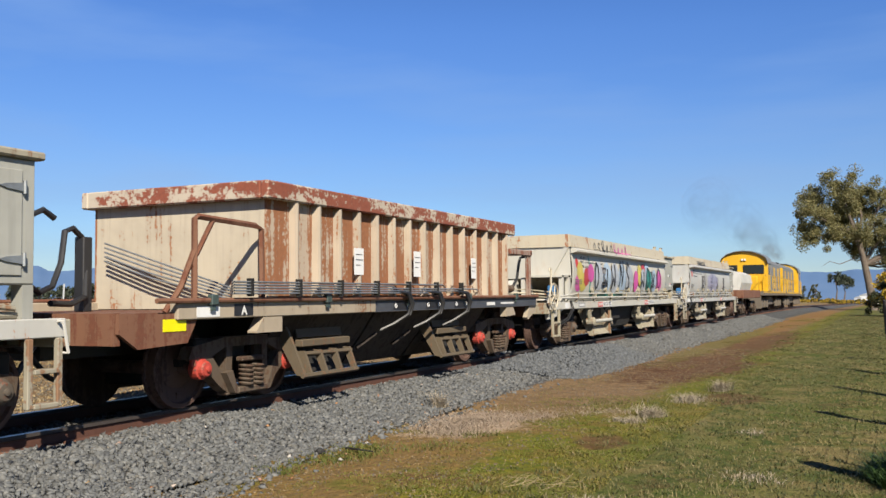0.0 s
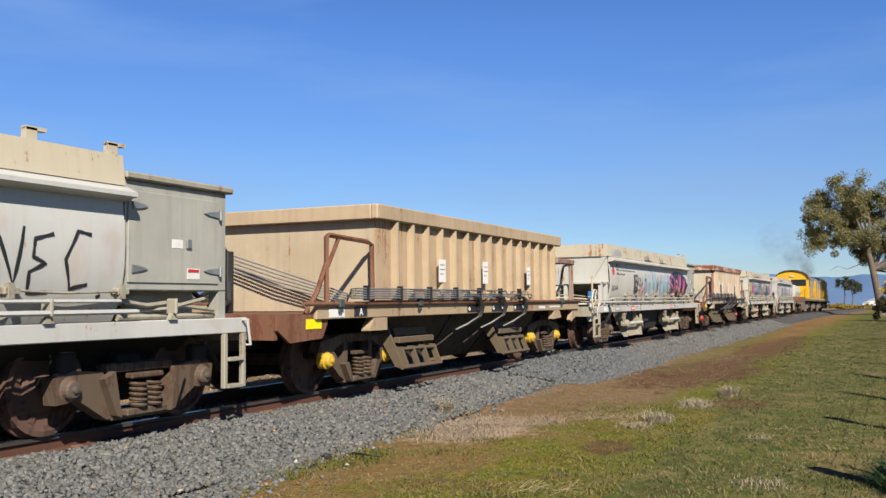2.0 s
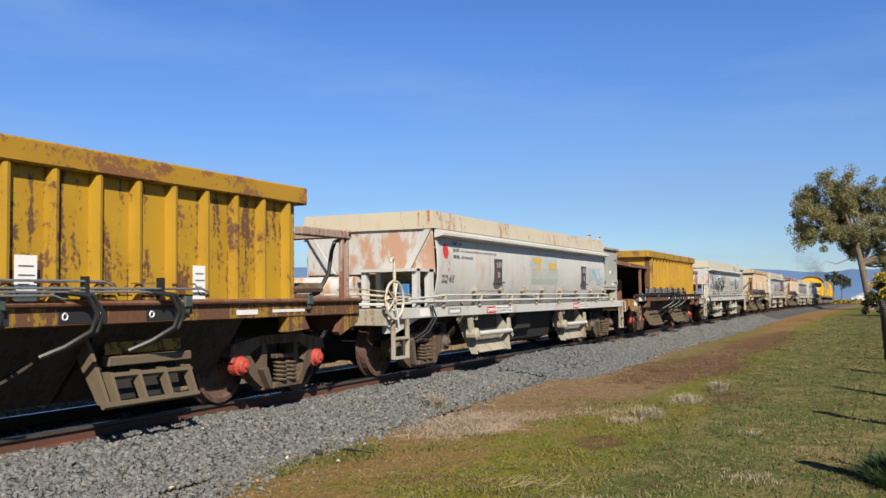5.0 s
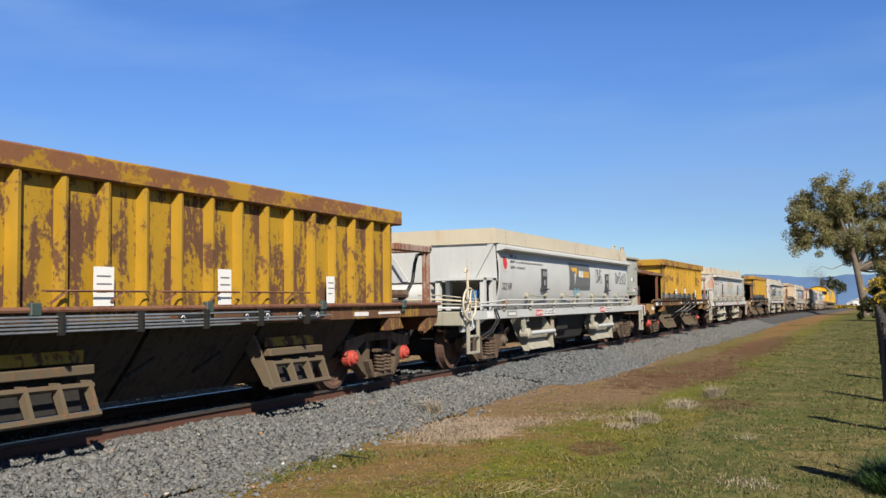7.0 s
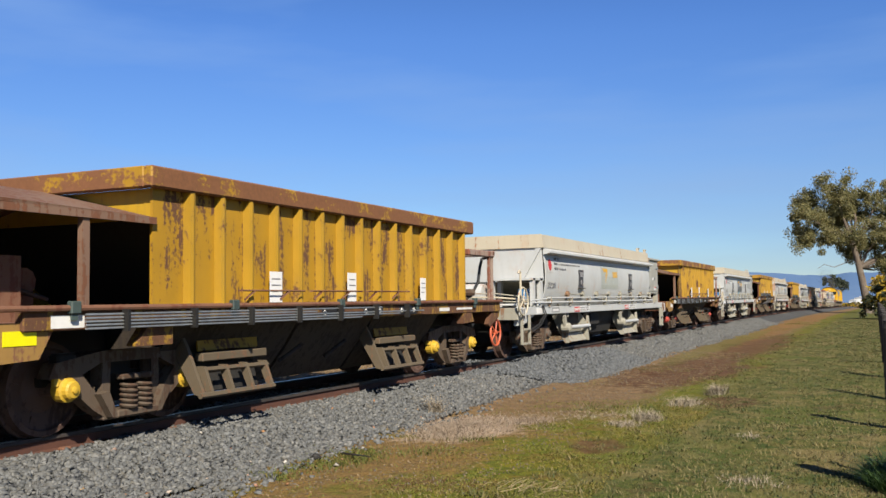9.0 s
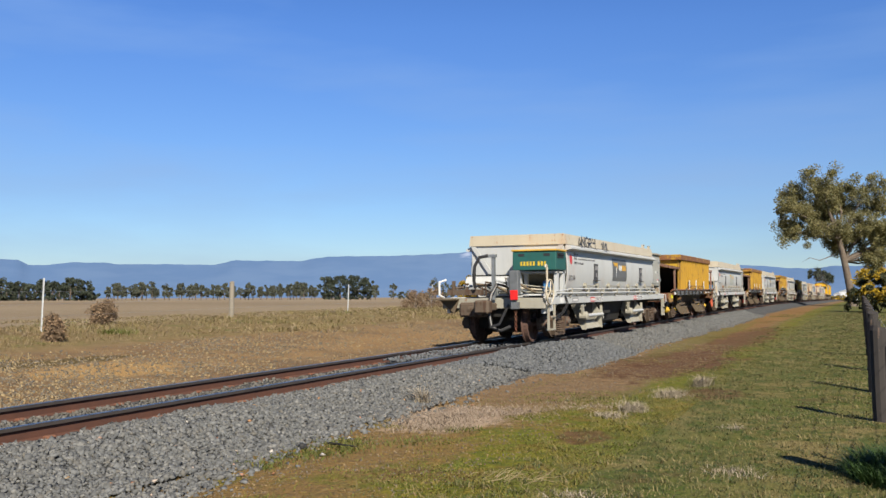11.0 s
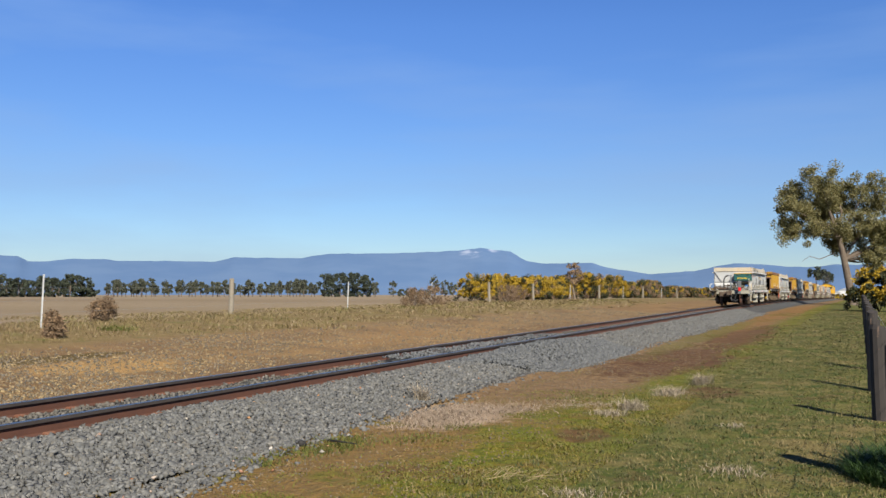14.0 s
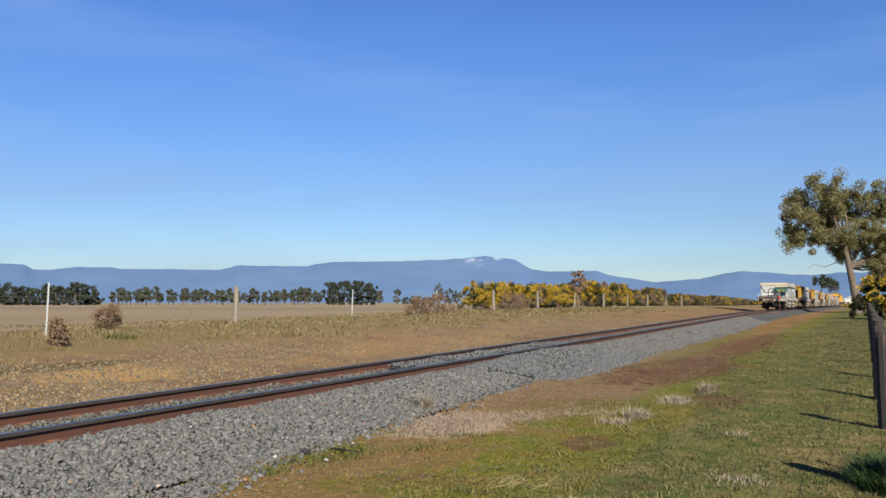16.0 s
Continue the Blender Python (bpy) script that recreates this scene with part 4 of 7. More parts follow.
# lush clump at the foot of the fence
spots = []
for _ in range(2600):
    a, q = rng.uniform(0, 6.28), math.sqrt(rng.random())
    x, y = 0.27 + math.cos(a) * q * 0.4, 8.5 + math.sin(a) * q * 0.7
    spots.append((x, y, ground_z(x, y) - 0.01, rng.uniform(0.14, 0.38) * (1.1 - 0.6 * q), 1.2))
blades("lush_grass", spots, islands("lush_blade", [(0.025, 0.06, 0.012), (0.045, 0.1, 0.018), (0.07, 0.14, 0.03)], 0.55, 0.25), "thick dark green grass clump at the fence foot", "grass", 0.006, 6)
stalks = []
for i in range(26):
    x, y, a = rng.uniform(-2.9, -2.2), 6.9 + rng.gauss(0, 0.09), rng.gauss(0.25, 0.45)
    ln = rng.uniform(0.08, 0.3)
    stalks.append([(x, y, ground_z(x, y) + 0.015), (x + math.cos(a) * ln * 0.5, y + math.sin(a) * ln * 0.5, ground_z(x, y) + rng.uniform(0.02, 0.07)), (x + math.cos(a) * ln, y + math.sin(a) * ln, ground_z(x, y) + rng.uniform(0.01, 0.13))])
f = Mesh()
for pts in stalks:
    f.tube(pts, 0.0024, 4, 0.001)
tagged(part("fallen_stalks", f, plain("dead_stalk", (0.36, 0.28, 0.16), 0.8)), "bleached fallen weed stalks lying on the grass", "dry grass", kind="stuff")
f = Mesh().tube([(-4.75, 7.85, ground_z(-4.75, 7.85) + 0.03), (-4.6, 7.8, ground_z(-4.6, 7.8) + 0.04), (-4.42, 7.82, ground_z(-4.42, 7.82) + 0.02)], 0.014, 6, 0.007)
tagged(part("stick", f, DARK), "dark rotten stick lying in the grass", "stick")
part("clod", Mesh().lathe([(-0.045, 0.008), (-0.03, 0.028), (0.0, 0.034), (0.03, 0.026), (0.048, 0.008)], 9), DARK).matrix_basis = pose(-4.86, 7.55, ground_z(-4.86, 7.55) + 0.025, 0, 15, 35)
tagged(bpy.data.objects["clod"], "dark lump of stone at the ballast edge", "stone")

# ---- fences ----
POST = painted("charred_timber", (0.04, 0.034, 0.032), (0.09, 0.06, 0.045), 0.25, 12, 0.9)
GREYPOST = painted("grey_timber", (0.28, 0.25, 0.2), (0.16, 0.13, 0.09), 0.35, 13, 0.9)
STAR = plain("galvanised_post", (0.55, 0.57, 0.58), 0.5, 0.3)


def timber_post(x, y, h, r, mat, label, lean=0.0):
    z = ground_z(x, y)
    p = part("fence_post", Mesh().tube([(0, 0, -0.3), (0.01, 0, h * 0.4), (0.0, 0.01, h - 0.03), (0, 0, h)], r, 12, r * 0.9), mat, smooth=False)
    p.matrix_basis = pose(x, y, z, 0, lean, random.uniform(0, 360))
    return tagged(p, label, "fence post", "fence posts")


def star_post(x, y, h, label, lean=0.0):
    z = ground_z(x, y)
    f = Mesh().prism([(-0.022, 0), (0.0, -0.006), (0.022, 0), (0.004, 0.004), (0.003, 0.03), (-0.003, 0.03), (-0.004, 0.004)], -0.3, h, "z")
    p = part("steel_post", f, STAR)
    p.matrix_basis = pose(x, y, z, 0, lean, 20)
    return tagged(p, label, "fence post", "fence posts")


for i, y in enumerate((7.9, 11.76, 15.0, 19.0, 23.2, 27.5, 32, 36.5, 41, 46, 51, 56, 62)):
    timber_post((0.38, 0.2)[i] if i < 2 else 0.17 + 0.0005 * y, y, 1.17 if i == 0 else 1.07, 0.1 if i else 0.115, POST if i else GREYPOST, "dark weathered round timber fence post", random.uniform(-1.5, 1.5))
star_post(0.36, 11.6, 0.98, "pale galvanised steel fence post beside a timber one")
star_post(0.48, 8.3, 1.1, "pale galvanised steel fence post beside a timber one")
for k, z in enumerate((0.25, 0.5, 0.75, 0.98)):
    f = Mesh()
    f.tube([(0.31, y, ground_z(0.31, y, False) + z) for y in (3, 8, 11.9, 15, 19, 23.2, 27.5, 32, 41, 51, 62)], 0.0025, 4)
    tagged(part("fence_wire", f, STEEL), "thin steel fence wire between the posts", "wire", "wires of the near fence")
for i, (x, y, kind, h) in enumerate(((-17.8, 16.26, "s", 1.28), (-19.85, 26.28, "t", 1.22), (-20.9, 36.1, "s", 1.2), (-20.9, 45, "s", 1.2), (-20.9, 53.5, "t", 1.25), (-20.9, 62, "t", 1.2), (-20.9, 71, "s", 1.2), (-20.9, 80, "t", 1.2), (-20.9, 89, "s", 1.2),
                                      (-20.9, 98, "t", 1.2), (-20.9, 108, "s", 1.2), (-20.9, 118, "t", 1.2), (-17.0, 8.0, "t", 1.2))):
    if kind == "s":
        star_post(x, y, h, "pale galvanised steel paddock fence post", 2.0)
    else:
        timber_post(x, y, h, 0.09, GREYPOST, "grey weathered timber paddock fence post", 1.0)
for k, z in enumerate((0.35, 0.65, 0.95)):
    f = Mesh()
    f.tube([(x, y, ground_z(x, y, False) + z) for x, y in ((-16, 2), (-17, 8), (-17.9, 16.2), (-19.6, 26.4), (-20.9, 36.1), (-20.9, 53.5), (-20.9, 80), (-20.9, 118))], 0.003, 4)
    tagged(part("fence_wire", f, STEEL), "thin steel fence wire round the paddock", "wire", "wires of the paddock fence")

# low white shed beyond the yellow bush; white building and shed-shaped vehicle by far road
SHED = plain("white_cladding", (0.72, 0.74, 0.76), 0.6, 0, 0.08)
ROOF = plain("grey_roof", (0.4, 0.42, 0.45), 0.6, 0, 0.1)


def shed(x, y, wx, wy, h, label):
    z = ground_z(x, y, False)
    thing = tagged(new("shed"), label, "shed")
    part("wall", Mesh().box(x - wx, y - wy, z - 0.2, x + wx, y + wy, z + h, 0.02), SHED, thing)
    part("roof", Mesh().prism([(x - wx - 0.2, z + h), (x + wx + 0.2, z + h), (x, z + h * 1.35)], y - wy - 0.2, y + wy + 0.2), ROOF, thing)


shed(15.5, 92, 5, 3, 1.3, "low white shed behind the fence and bush")
shed(*at_far(716, 360), 3, 2, 3.0, "small white building by the far road")
# stand-in for a small white vehicle, in the form of a shed
shed(*at_far(697, 350), 1.2, 2, 1.8, "tiny white building by the far road")


# ---- train: shared pieces ----
SPEED = 13.28
WHEEL_R = 0.40
CAPS = {"red": REDCAP, "yellow": YELCAP, "grey": GREYCAP}
PROTO = {}
TURNING = []


def wheelset(parent, y, r=WHEEL_R):
    """Two wheels on an axle, turning in the bogie."""
    key = ("wheelset", r)
    if key not in PROTO:
        f = Mesh()
        f.lathe([(-0.75, 0.05), (-0.6, 0.07), (0.6, 0.07), (0.75, 0.05)], 10)
        for s in (-1, 1):
            x = s * (GAUGE / 2)
            f.lathe([(x - s * 0.022, 0.1), (x - s * 0.022, r - 0.06), (x - s * 0.02, r + 0.024), (x + s * 0.006, r + 0.02), (x + s * 0.012, r), (x + s * 0.105, r - 0.006), (x + s * 0.11, r - 0.05), (x + s * 0.075, r - 0.065),
                     (x + s * 0.045, 0.2), (x + s * 0.09, 0.11), (x + s * 0.1, 0.08)], 30)
        for k in range(4):
            a = k * math.pi / 2
            f.box(GAUGE / 2 + 0.05, 0.27 * math.cos(a) - 0.03, 0.27 * math.sin(a) - 0.03, GAUGE / 2 + 0.075, 0.27 * math.cos(a) + 0.03, 0.27 * math.sin(a) + 0.03)
        PROTO[key] = part("wheelset", f, WHEEL, parent, "rusty wheel pair on an axle")
        ob = PROTO[key]
    else:
        ob = share(PROTO[key], "wheelset", parent)
    ob.location = (0, y, r)
    TURNING.append((ob, y, r))
    return ob


def once(key, name, mat, parent, build, label="", smooth=False, m=None):
    """Builds a mesh the first time and shares it after."""
    if key not in PROTO:
        PROTO[key] = part(name, build(), mat, parent, label, smooth)
        if m is not None:
            PROTO[key].matrix_basis = m
        return PROTO[key]
    ob = share(PROTO[key], name, parent, m)
    ob.data = PROTO[key].data
    return ob


def bogie(wagon, y, base, cap, style):
    """Two side frames with coil springs, end caps and wheels."""
    h = base / 2

    def frame_mesh():
        # the first box is an added dark mass that closes the view below
        return Mesh().box(-0.5, -h + 0.1, 0.2, 0.5, h - 0.1, 0.6, 0.03).box(-0.75, -0.16, 0.46, 0.75, 0.16, 0.66, 0.02).box(-0.7, -h - 0.1, 0.42, -0.62, h + 0.1, 0.5).box(0.62, -h - 0.1, 0.42, 0.7, h + 0.1, 0.5)

    def side_mesh(s):
        f = Mesh()
        if s:
            x0, x1 = s * 0.76, s * 0.90
            if style == "old":
                lo, hi = min(x0, x1), max(x0, x1)
                f.prism([(-h - 0.2, 0.5), (-h - 0.15, 0.62), (-0.36, 0.70), (0.36, 0.70), (h + 0.15, 0.62), (h + 0.2, 0.5), (h - 0.12, 0.5), (0.36, 0.6), (-0.36, 0.6), (-h + 0.12, 0.5)], lo, hi, "x")
                for q in (-1, 1):
                    f.prism([(q * 0.25, 0.6), (q * 0.34, 0.6), (q * 0.36, 0.2), (q * 0.26, 0.18)], lo, hi, "x")
                    f.prism([(q * (h - 0.14), 0.52), (q * (h + 0.12), 0.52), (q * 0.44, 0.2), (q * 0.3, 0.12), (q * 0.3, 0.22)], lo, hi, "x")
                f.box(lo, -0.33, 0.1, hi, 0.33, 0.18, 0.012)
            else:
                for q in (-1, 1):
                    f.prism([(q * 0.3, 0.12), (q * 0.4, 0.11), (q * (h - 0.1), 0.3), (q * (h + 0.13), 0.28), (q * (h + 0.16), 0.5), (q * (h - 0.06), 0.55), (q * 0.45, 0.52), (q * 0.34, 0.34)], min(x0, x1), max(x0, x1), "x")
                f.box(min(x0, x1), -0.4, 0.5, max(x0, x1), 0.4, 0.58, 0.01)
                f.box(min(x0, x1), -0.35, 0.09, max(x0, x1), 0.35, 0.15, 0.01)
            f.box(min(x1, s * 0.99), -0.25, 0.12, max(x1, s * 0.99), 0.25, 0.185, 0.012)
            f.box(min(x1, s * 0.99), -0.2, 0.44, max(x1, s * 0.99), 0.2, 0.49, 0.012)
            for q in (-1, 1):
                f.prism([(q * 0.23, 0.12), (q * 0.3, 0.13), (q * 0.44, 0.34), (q * 0.34, 0.36)] if style == "old" else [(q * 0.30, 0.12), (q * 0.36, 0.14), (q * 0.5, 0.46), (q * 0.38, 0.52)], min(x1, s * 0.98), max(x1, s * 0.98), "x")
        return f

    b = once(("bogie", base, style), "bogie", SHADE_BLACK, wagon, frame_mesh, "steel bogie, blackened for the shade under the wagon", m=pose(0, y, 0))
    for s in (-1, 1):
        once(("side_frame", base, style, s), "side_frame", GEAR, b, lambda: side_mesh(s), "cast side frame")
        for q in (-0.09, 0.09):
            def coil():
                f = Mesh()
                for k in range(5):
                    f.ring((0, 0, 0.045 * k), (0.05, 0.1, 1), 0.066, 0.017, 12, 5)
                return f
            once("spring", "coil_spring", GEAR, b, coil, "coil spring", True, pose(s * 0.955, q, 0.21))
        for q in (-h, h):
            def capf():
                return Mesh().lathe([(-0.12, 0.105), (-0.03, 0.105), (-0.02, 0.085), (0.02, 0.08), (0.035, 0.065), (0.04, 0.03), (0.055, 0.028), (0.06, 0.01)], 16).box(-0.1, -0.13, 0.02, -0.03, 0.13, 0.14, 0.02)
            once(("cap", cap), "axle_box", CAPS[cap], b, capf, cap + " axle box with a round cover", False, pose(s * 0.93, q, WHEEL_R, 0, 0, 0 if s > 0 else 180))
            once("adapter", "brake_hanger", SHADE_BLACK, b, lambda: Mesh().box(-0.06, -0.1, -0.02, 0.06, 0.1, 0.2, 0.02), "", False, pose(s * 0.83, q, WHEEL_R + 0.1))
    for q in (-h, h):
        wheelset(b, q)
    return b


def rod(parent, name, pts, r, mat, label="", sides=6):
    return part(name, Mesh().tube(pts, r, sides), mat, parent, label, True)


def arc(c, r, a0, a1, n=6, plane="xz"):
    out = []
    for i in range(n + 1):
        a = radians(a0 + (a1 - a0) * i / n)
        p, q = r * math.cos(a), r * math.sin(a)
        out.append((c[0] + p, c[1], c[2] + q) if plane == "xz" else (c[0], c[1] + p, c[2] + q))
    return out


def handwheel(parent, x, y, z, r, mat, name="handbrake_wheel", label="spoked handbrake wheel"):
    f = Mesh().ring((0, 0, 0), (1, 0, 0), r, 0.018, 24, 6)
    for k in range(5):
        a = 2 * math.pi * k / 5
        f.tube([(0.0, 0, 0), (0, r * math.cos(a), r * math.sin(a))], 0.013, 5)
    f.lathe([(-0.1, 0.03), (0.03, 0.035)], 10)
    ob = part(name, f, mat, parent, label)
    ob.location = (x, y, z)
    return ob


def strokes(parent, name, lines, wide, mat, surf, label=""):
    """Sprayed lines on the wagon's side: ribbons that follow the plate."""
    vs, fs = [], []
    for ln in lines:
        pts = []
        for (a, b), (c, d) in zip(ln, ln[1:]):
            pts += [(a + (c - a) * k / 4, b + (d - b) * k / 4) for k in range(4)]
        pts.append(ln[-1])
        base = len(vs)
        for i, (y, z) in enumerate(pts):
            q = pts[min(i + 1, len(pts) - 1)]
            p = pts[max(i - 1, 0)]
            dy, dz = q[0] - p[0], q[1] - p[1]
            n = math.hypot(dy, dz) or 1
            ww = wide * (0.7 + 0.5 * abs(math.sin(i * 0.7 + base)))
            for s in (-1, 1):
                yy, zz = y - s * dz / n * ww / 2, z + s * dy / n * ww / 2
                vs.append((surf(zz) + 0.006, yy, zz))
        for i in range(len(pts) - 1):
            k = base + 2 * i
            fs.append((k, k + 2, k + 3, k + 1))
    ob = raw(name, vs, fs, mat, parent)
    return tagged(ob, label)


def patch(parent, name, y0, z0, y1, z1, mat, surf, label="", skew=0.0, lift=0.004):
    """A painted area that follows the plate."""
    zs = [z0 + (z1 - z0) * k / 6 for k in range(7)]
    vs = [(surf(z) + lift, (y0 if e == 0 else y1) + skew * (z - z0), z) for z in zs for e in (0, 1)]
    fs = [(2 * k, 2 * k + 1, 2 * k + 3, 2 * k + 2) for k in range(6)]
    return tagged(raw(name, vs, fs, mat, parent), label)


def scrawl(rnd, y0, z0, n, size):
    """Loops and zigzags of a spray can: n signs in a row."""
    out = []
    y = y0
    for _ in range(n):
        w, h = size * rnd.uniform(0.6, 1.1), size * rnd.uniform(0.9, 1.5)
        k = rnd.randrange(4)
        if k == 0:
            out.append([(y + w * (0.5 + 0.5 * math.cos(t * 0.9)), z0 + h * (0.5 + 0.5 * math.sin(t * 0.9))) for t in range(8)])
        elif k == 1:
            out.append([(y, z0), (y + w * 0.3, z0 + h), (y + w * 0.55, z0 + h * 0.1), (y + w * 0.9, z0 + h * 0.95)])
        elif k == 2:
            out.append([(y + w * 0.9, z0 + h * 0.8), (y + w * 0.4, z0 + h), (y, z0 + h * 0.6), (y + w * 0.6, z0 + h * 0.4), (y + w * 0.8, z0 + h * 0.1), (y + w * 0.1, z0)])
        else:
            out.append([(y, z0 + h), (y + w * 0.1, z0), (y + w * 0.5, z0 + h * 0.5), (y + w, z0 + h * 0.1), (y + w * 0.9, z0 + h)])
        y += w * 1.15
    return out


def bars(parent, name, y, z, lens, h, gap, mat, surf):
    """Lines of print too small to read."""
    f_v, f_f = [], []
    for i, ln in enumerate(lens):
        zz = z - i * gap
        b = len(f_v)
        f_v += [(surf(zz) + 0.005, y, zz - h), (surf(zz) + 0.005, y + ln, zz - h), (surf(zz) + 0.005, y + ln, zz), (surf(zz) + 0.005, y, zz)]
        f_f.append((b, b + 1, b + 2, b + 3))
    return raw(name, f_v, f_f, mat, parent)


def coupler(parent, y, d, mat=None):
    f = Mesh().box(-0.09, min(y, y + d * 0.5), 0.68, 0.09, max(y, y + d * 0.5), 0.84, 0.02)
    f.box(-0.16, min(y + d * 0.42, y + d * 0.68), 0.62, 0.16, max(y + d * 0.42, y + d * 0.68), 0.9, 0.04)
    part("coupler", f, mat or GEAR, parent, "heavy rusted knuckle coupler")
    rod(parent, "brake_hose", [(0.35, y, 0.8), (0.36, y + d * 0.25, 0.66), (0.33, y + d * 0.5, 0.42), (0.2, y + d * 0.72, 0.36)], 0.026, RUBBER, "hanging rubber brake hose")


# ---- white hopper wagons ----
W_SIDE = [(0.95, 0.99), (1.02, 1.03), (1.12, 1.075), (1.25, 1.11), (1.42, 1.135), (1.6, 1.14), (1.78, 1.13), (1.97, 1.10)]


def w_surf(z):
    return float(np.interp(z, [p[0] for p in W_SIDE], [p[1] for p in W_SIDE]))


def white_wagon(name_label, seed, rust, code, cream=(0.55, 0.49, 0.375), art=None, white=(0.66, 0.66, 0.63)):
    """Ballast hopper: bulged sides under an eave, coaming above, end platforms, two discharge doors."""
    rnd = random.Random(seed)
    wg = tagged(new("hopper_wagon"), name_label, "hopper wagon", "white hopper wagons of the train")
    ORANGE = (0.36, 0.14, 0.045)
    white, T = tuple(c * 0.89 for c in white), {22: 2.385, 27: 2.33}.get(seed, 2.36)
    stain = {24: 0.5, 26: 0.35, 25: 0.12}.get(seed, 0.2)
    P = painted("white_wagon_paint", white, ORANGE, rust, seed, 0.5, tuple(c * 0.9 for c in white), 0.12, True, stain)
    C = painted("cream_coaming_paint", cream, (0.27, 0.105, 0.04), rust + 0.12, seed, 0.55, tuple(c * 0.93 for c in cream), 0.12, True, 0.25)
    N = painted("stained_end_paint", white, ORANGE, rust + 0.05, seed + 40, 0.5, tuple(c * 0.93 for c in white), 0.15, True, {23: 0.95, 24: 0.7, 22: 0.5, 26: 0.4}.get(seed, 0.25))
    D = painted("dusty_white_paint", (white[0] * 0.66, white[1] * 0.61, white[2] * 0.5), (0.2, 0.11, 0.06), rust + 0.2, seed, 0.65, None, 0.45)
    L, E = 9.15, 9.85
    # side plates
    for s in (1, -1):
        pr = [(s * x, z) for z, x in W_SIDE]
        f = Mesh().prism(pr + [(s * (x - 0.02), z) for z, x in reversed(W_SIDE)], 0.0, L)
        part("side_plate", f, P, wg, smooth=True)
        part("eave", Mesh().prism([(s * 1.10, 2.105), (s * 1.25, 2.035), (s * 1.25, 2.0), (s * 1.10, 1.965)], -0.04, L + 0.03), P, wg)
    for s in (-1, 1):
        part("coaming", Mesh().prism([(s * 1.135, 2.10), (s * 1.10, T), (s * 1.07, T), (s * 1.10, 2.10)], -0.09, L), C, wg, "cream steel coaming with rust at its edges")
    for y in (-0.11, L - 0.03):
        part("coaming", Mesh().box(-1.068, y, 2.10, 1.068, y + 0.04, T - 0.003, 0.008), C, wg, "cream steel coaming with rust at its edges")
    part("coaming", Mesh().prism([(1.14, 2.10), (1.105, T + 0.004), (-1.105, T + 0.004), (-1.14, 2.10)], -0.118, -0.111), C, wg, "cream steel coaming with rust at its edges")
    part("cover_plate", Mesh().box(-1.06, -0.06, 2.10, 1.06, L - 0.04, 2.13), D, wg)
    # sloping ends
    f = Mesh()
    for e, d in ((0.0, 1), (L, -1)):
        f.quad((-1.10, e - d * 0.01, 1.45), (1.10, e - d * 0.01, 1.45), (1.09, e - d * 0.07, 2.1), (-1.09, e - d * 0.07, 2.1))
        part("end_sheet", f, N, wg)
        f = Mesh().quad((-1.02, e + d * 1.2, 0.95), (1.02, e + d * 1.2, 0.95), (1.08, e + d * 0.0, 1.45), (-1.08, e + d * 0.0, 1.45))
        part("slope_sheet", f, D, wg)
        f = Mesh()
    f.bm.free()
    for s in (-1, 1):
        part("brace", Mesh().quad((s * 1.09, -0.11, 2.09), (s * 0.98, -0.11, 2.09), (s * 0.58, -0.05, 1.47), (s * 0.69, -0.05, 1.47), 0.03 * s), P, wg, "flat diagonal end brace")
    # underframe
    for s in (-1, 1):
        x0, x1 = (1.07, 1.15) if s > 0 else (-1.15, -1.07)
        f = Mesh().box(x0, -1.55, 0.80, x1, E + 0.95, 0.95, 0.008)
        part("sill", f, P, wg, "white steel side sill")
    for y in (-1.62, E + 0.93):
        part("headstock", Mesh().box(-1.14, y, 0.72, 1.14, y + 0.08, 0.94, 0.01), D, wg)
    for s in (-1, 1):
        part("end_gusset", Mesh().prism([(-1.5, 0.8), (-0.5, 0.8), (-1.2, 0.62), (-1.5, 0.62)], min(s * 1.02, s * 1.08), max(s * 1.02, s * 1.08), "x"), P, wg)
    part("centre_sill", Mesh().box(-0.2, -1.5, 0.55, 0.2, E + 0.92, 0.85), DARK, wg)
    for y0, y1 in ((-1.5, 0.3), (L - 0.3, E + 0.92)):
        part("platform", Mesh().box(-1.065, y0, 0.9, 1.065, y1, 0.93), D, wg)
    # pipes and clamps along the sill
    rod(wg, "air_pipe", [(1.19, -1.0, 1.03), (1.19, L + 0.1, 1.03)], 0.022, P)
    rod(wg, "air_pipe", [(1.17, -1.0, 1.07), (1.17, -0.2, 1.1), (1.19, 0.1, 1.12), (1.19, L - 0.1, 1.12)], 0.016, P)
    for k in range(8):
        y = 0.1 + k * 1.37
        f = Mesh().box(1.1, y, 1.0, 1.215, y + 0.035, 1.14, 0.01).prism([(y - 0.03, 0.95), (y + 0.07, 0.95), (y + 0.035, 1.01), (y + 0.0, 1.01)], 1.13, 1.18, "x")
        part("pipe_clamp", f, D, wg)
    for k in range(8):
        y = 1.35 + k * 1.1
        part("latch", Mesh().box(1.05, y, 1.17, 1.16, y + 0.14, 1.23, 0.01).box(1.1, y + 0.03, 1.14, 1.17, y + 0.08, 1.26), D, wg)
        if k % 2 == 0:
            rod(wg, "latch_rod", [(1.155, y + 0.14, 1.2), (1.16, y + 0.55, 1.185), (1.155, y + 1.1, 1.2)], 0.011, D)
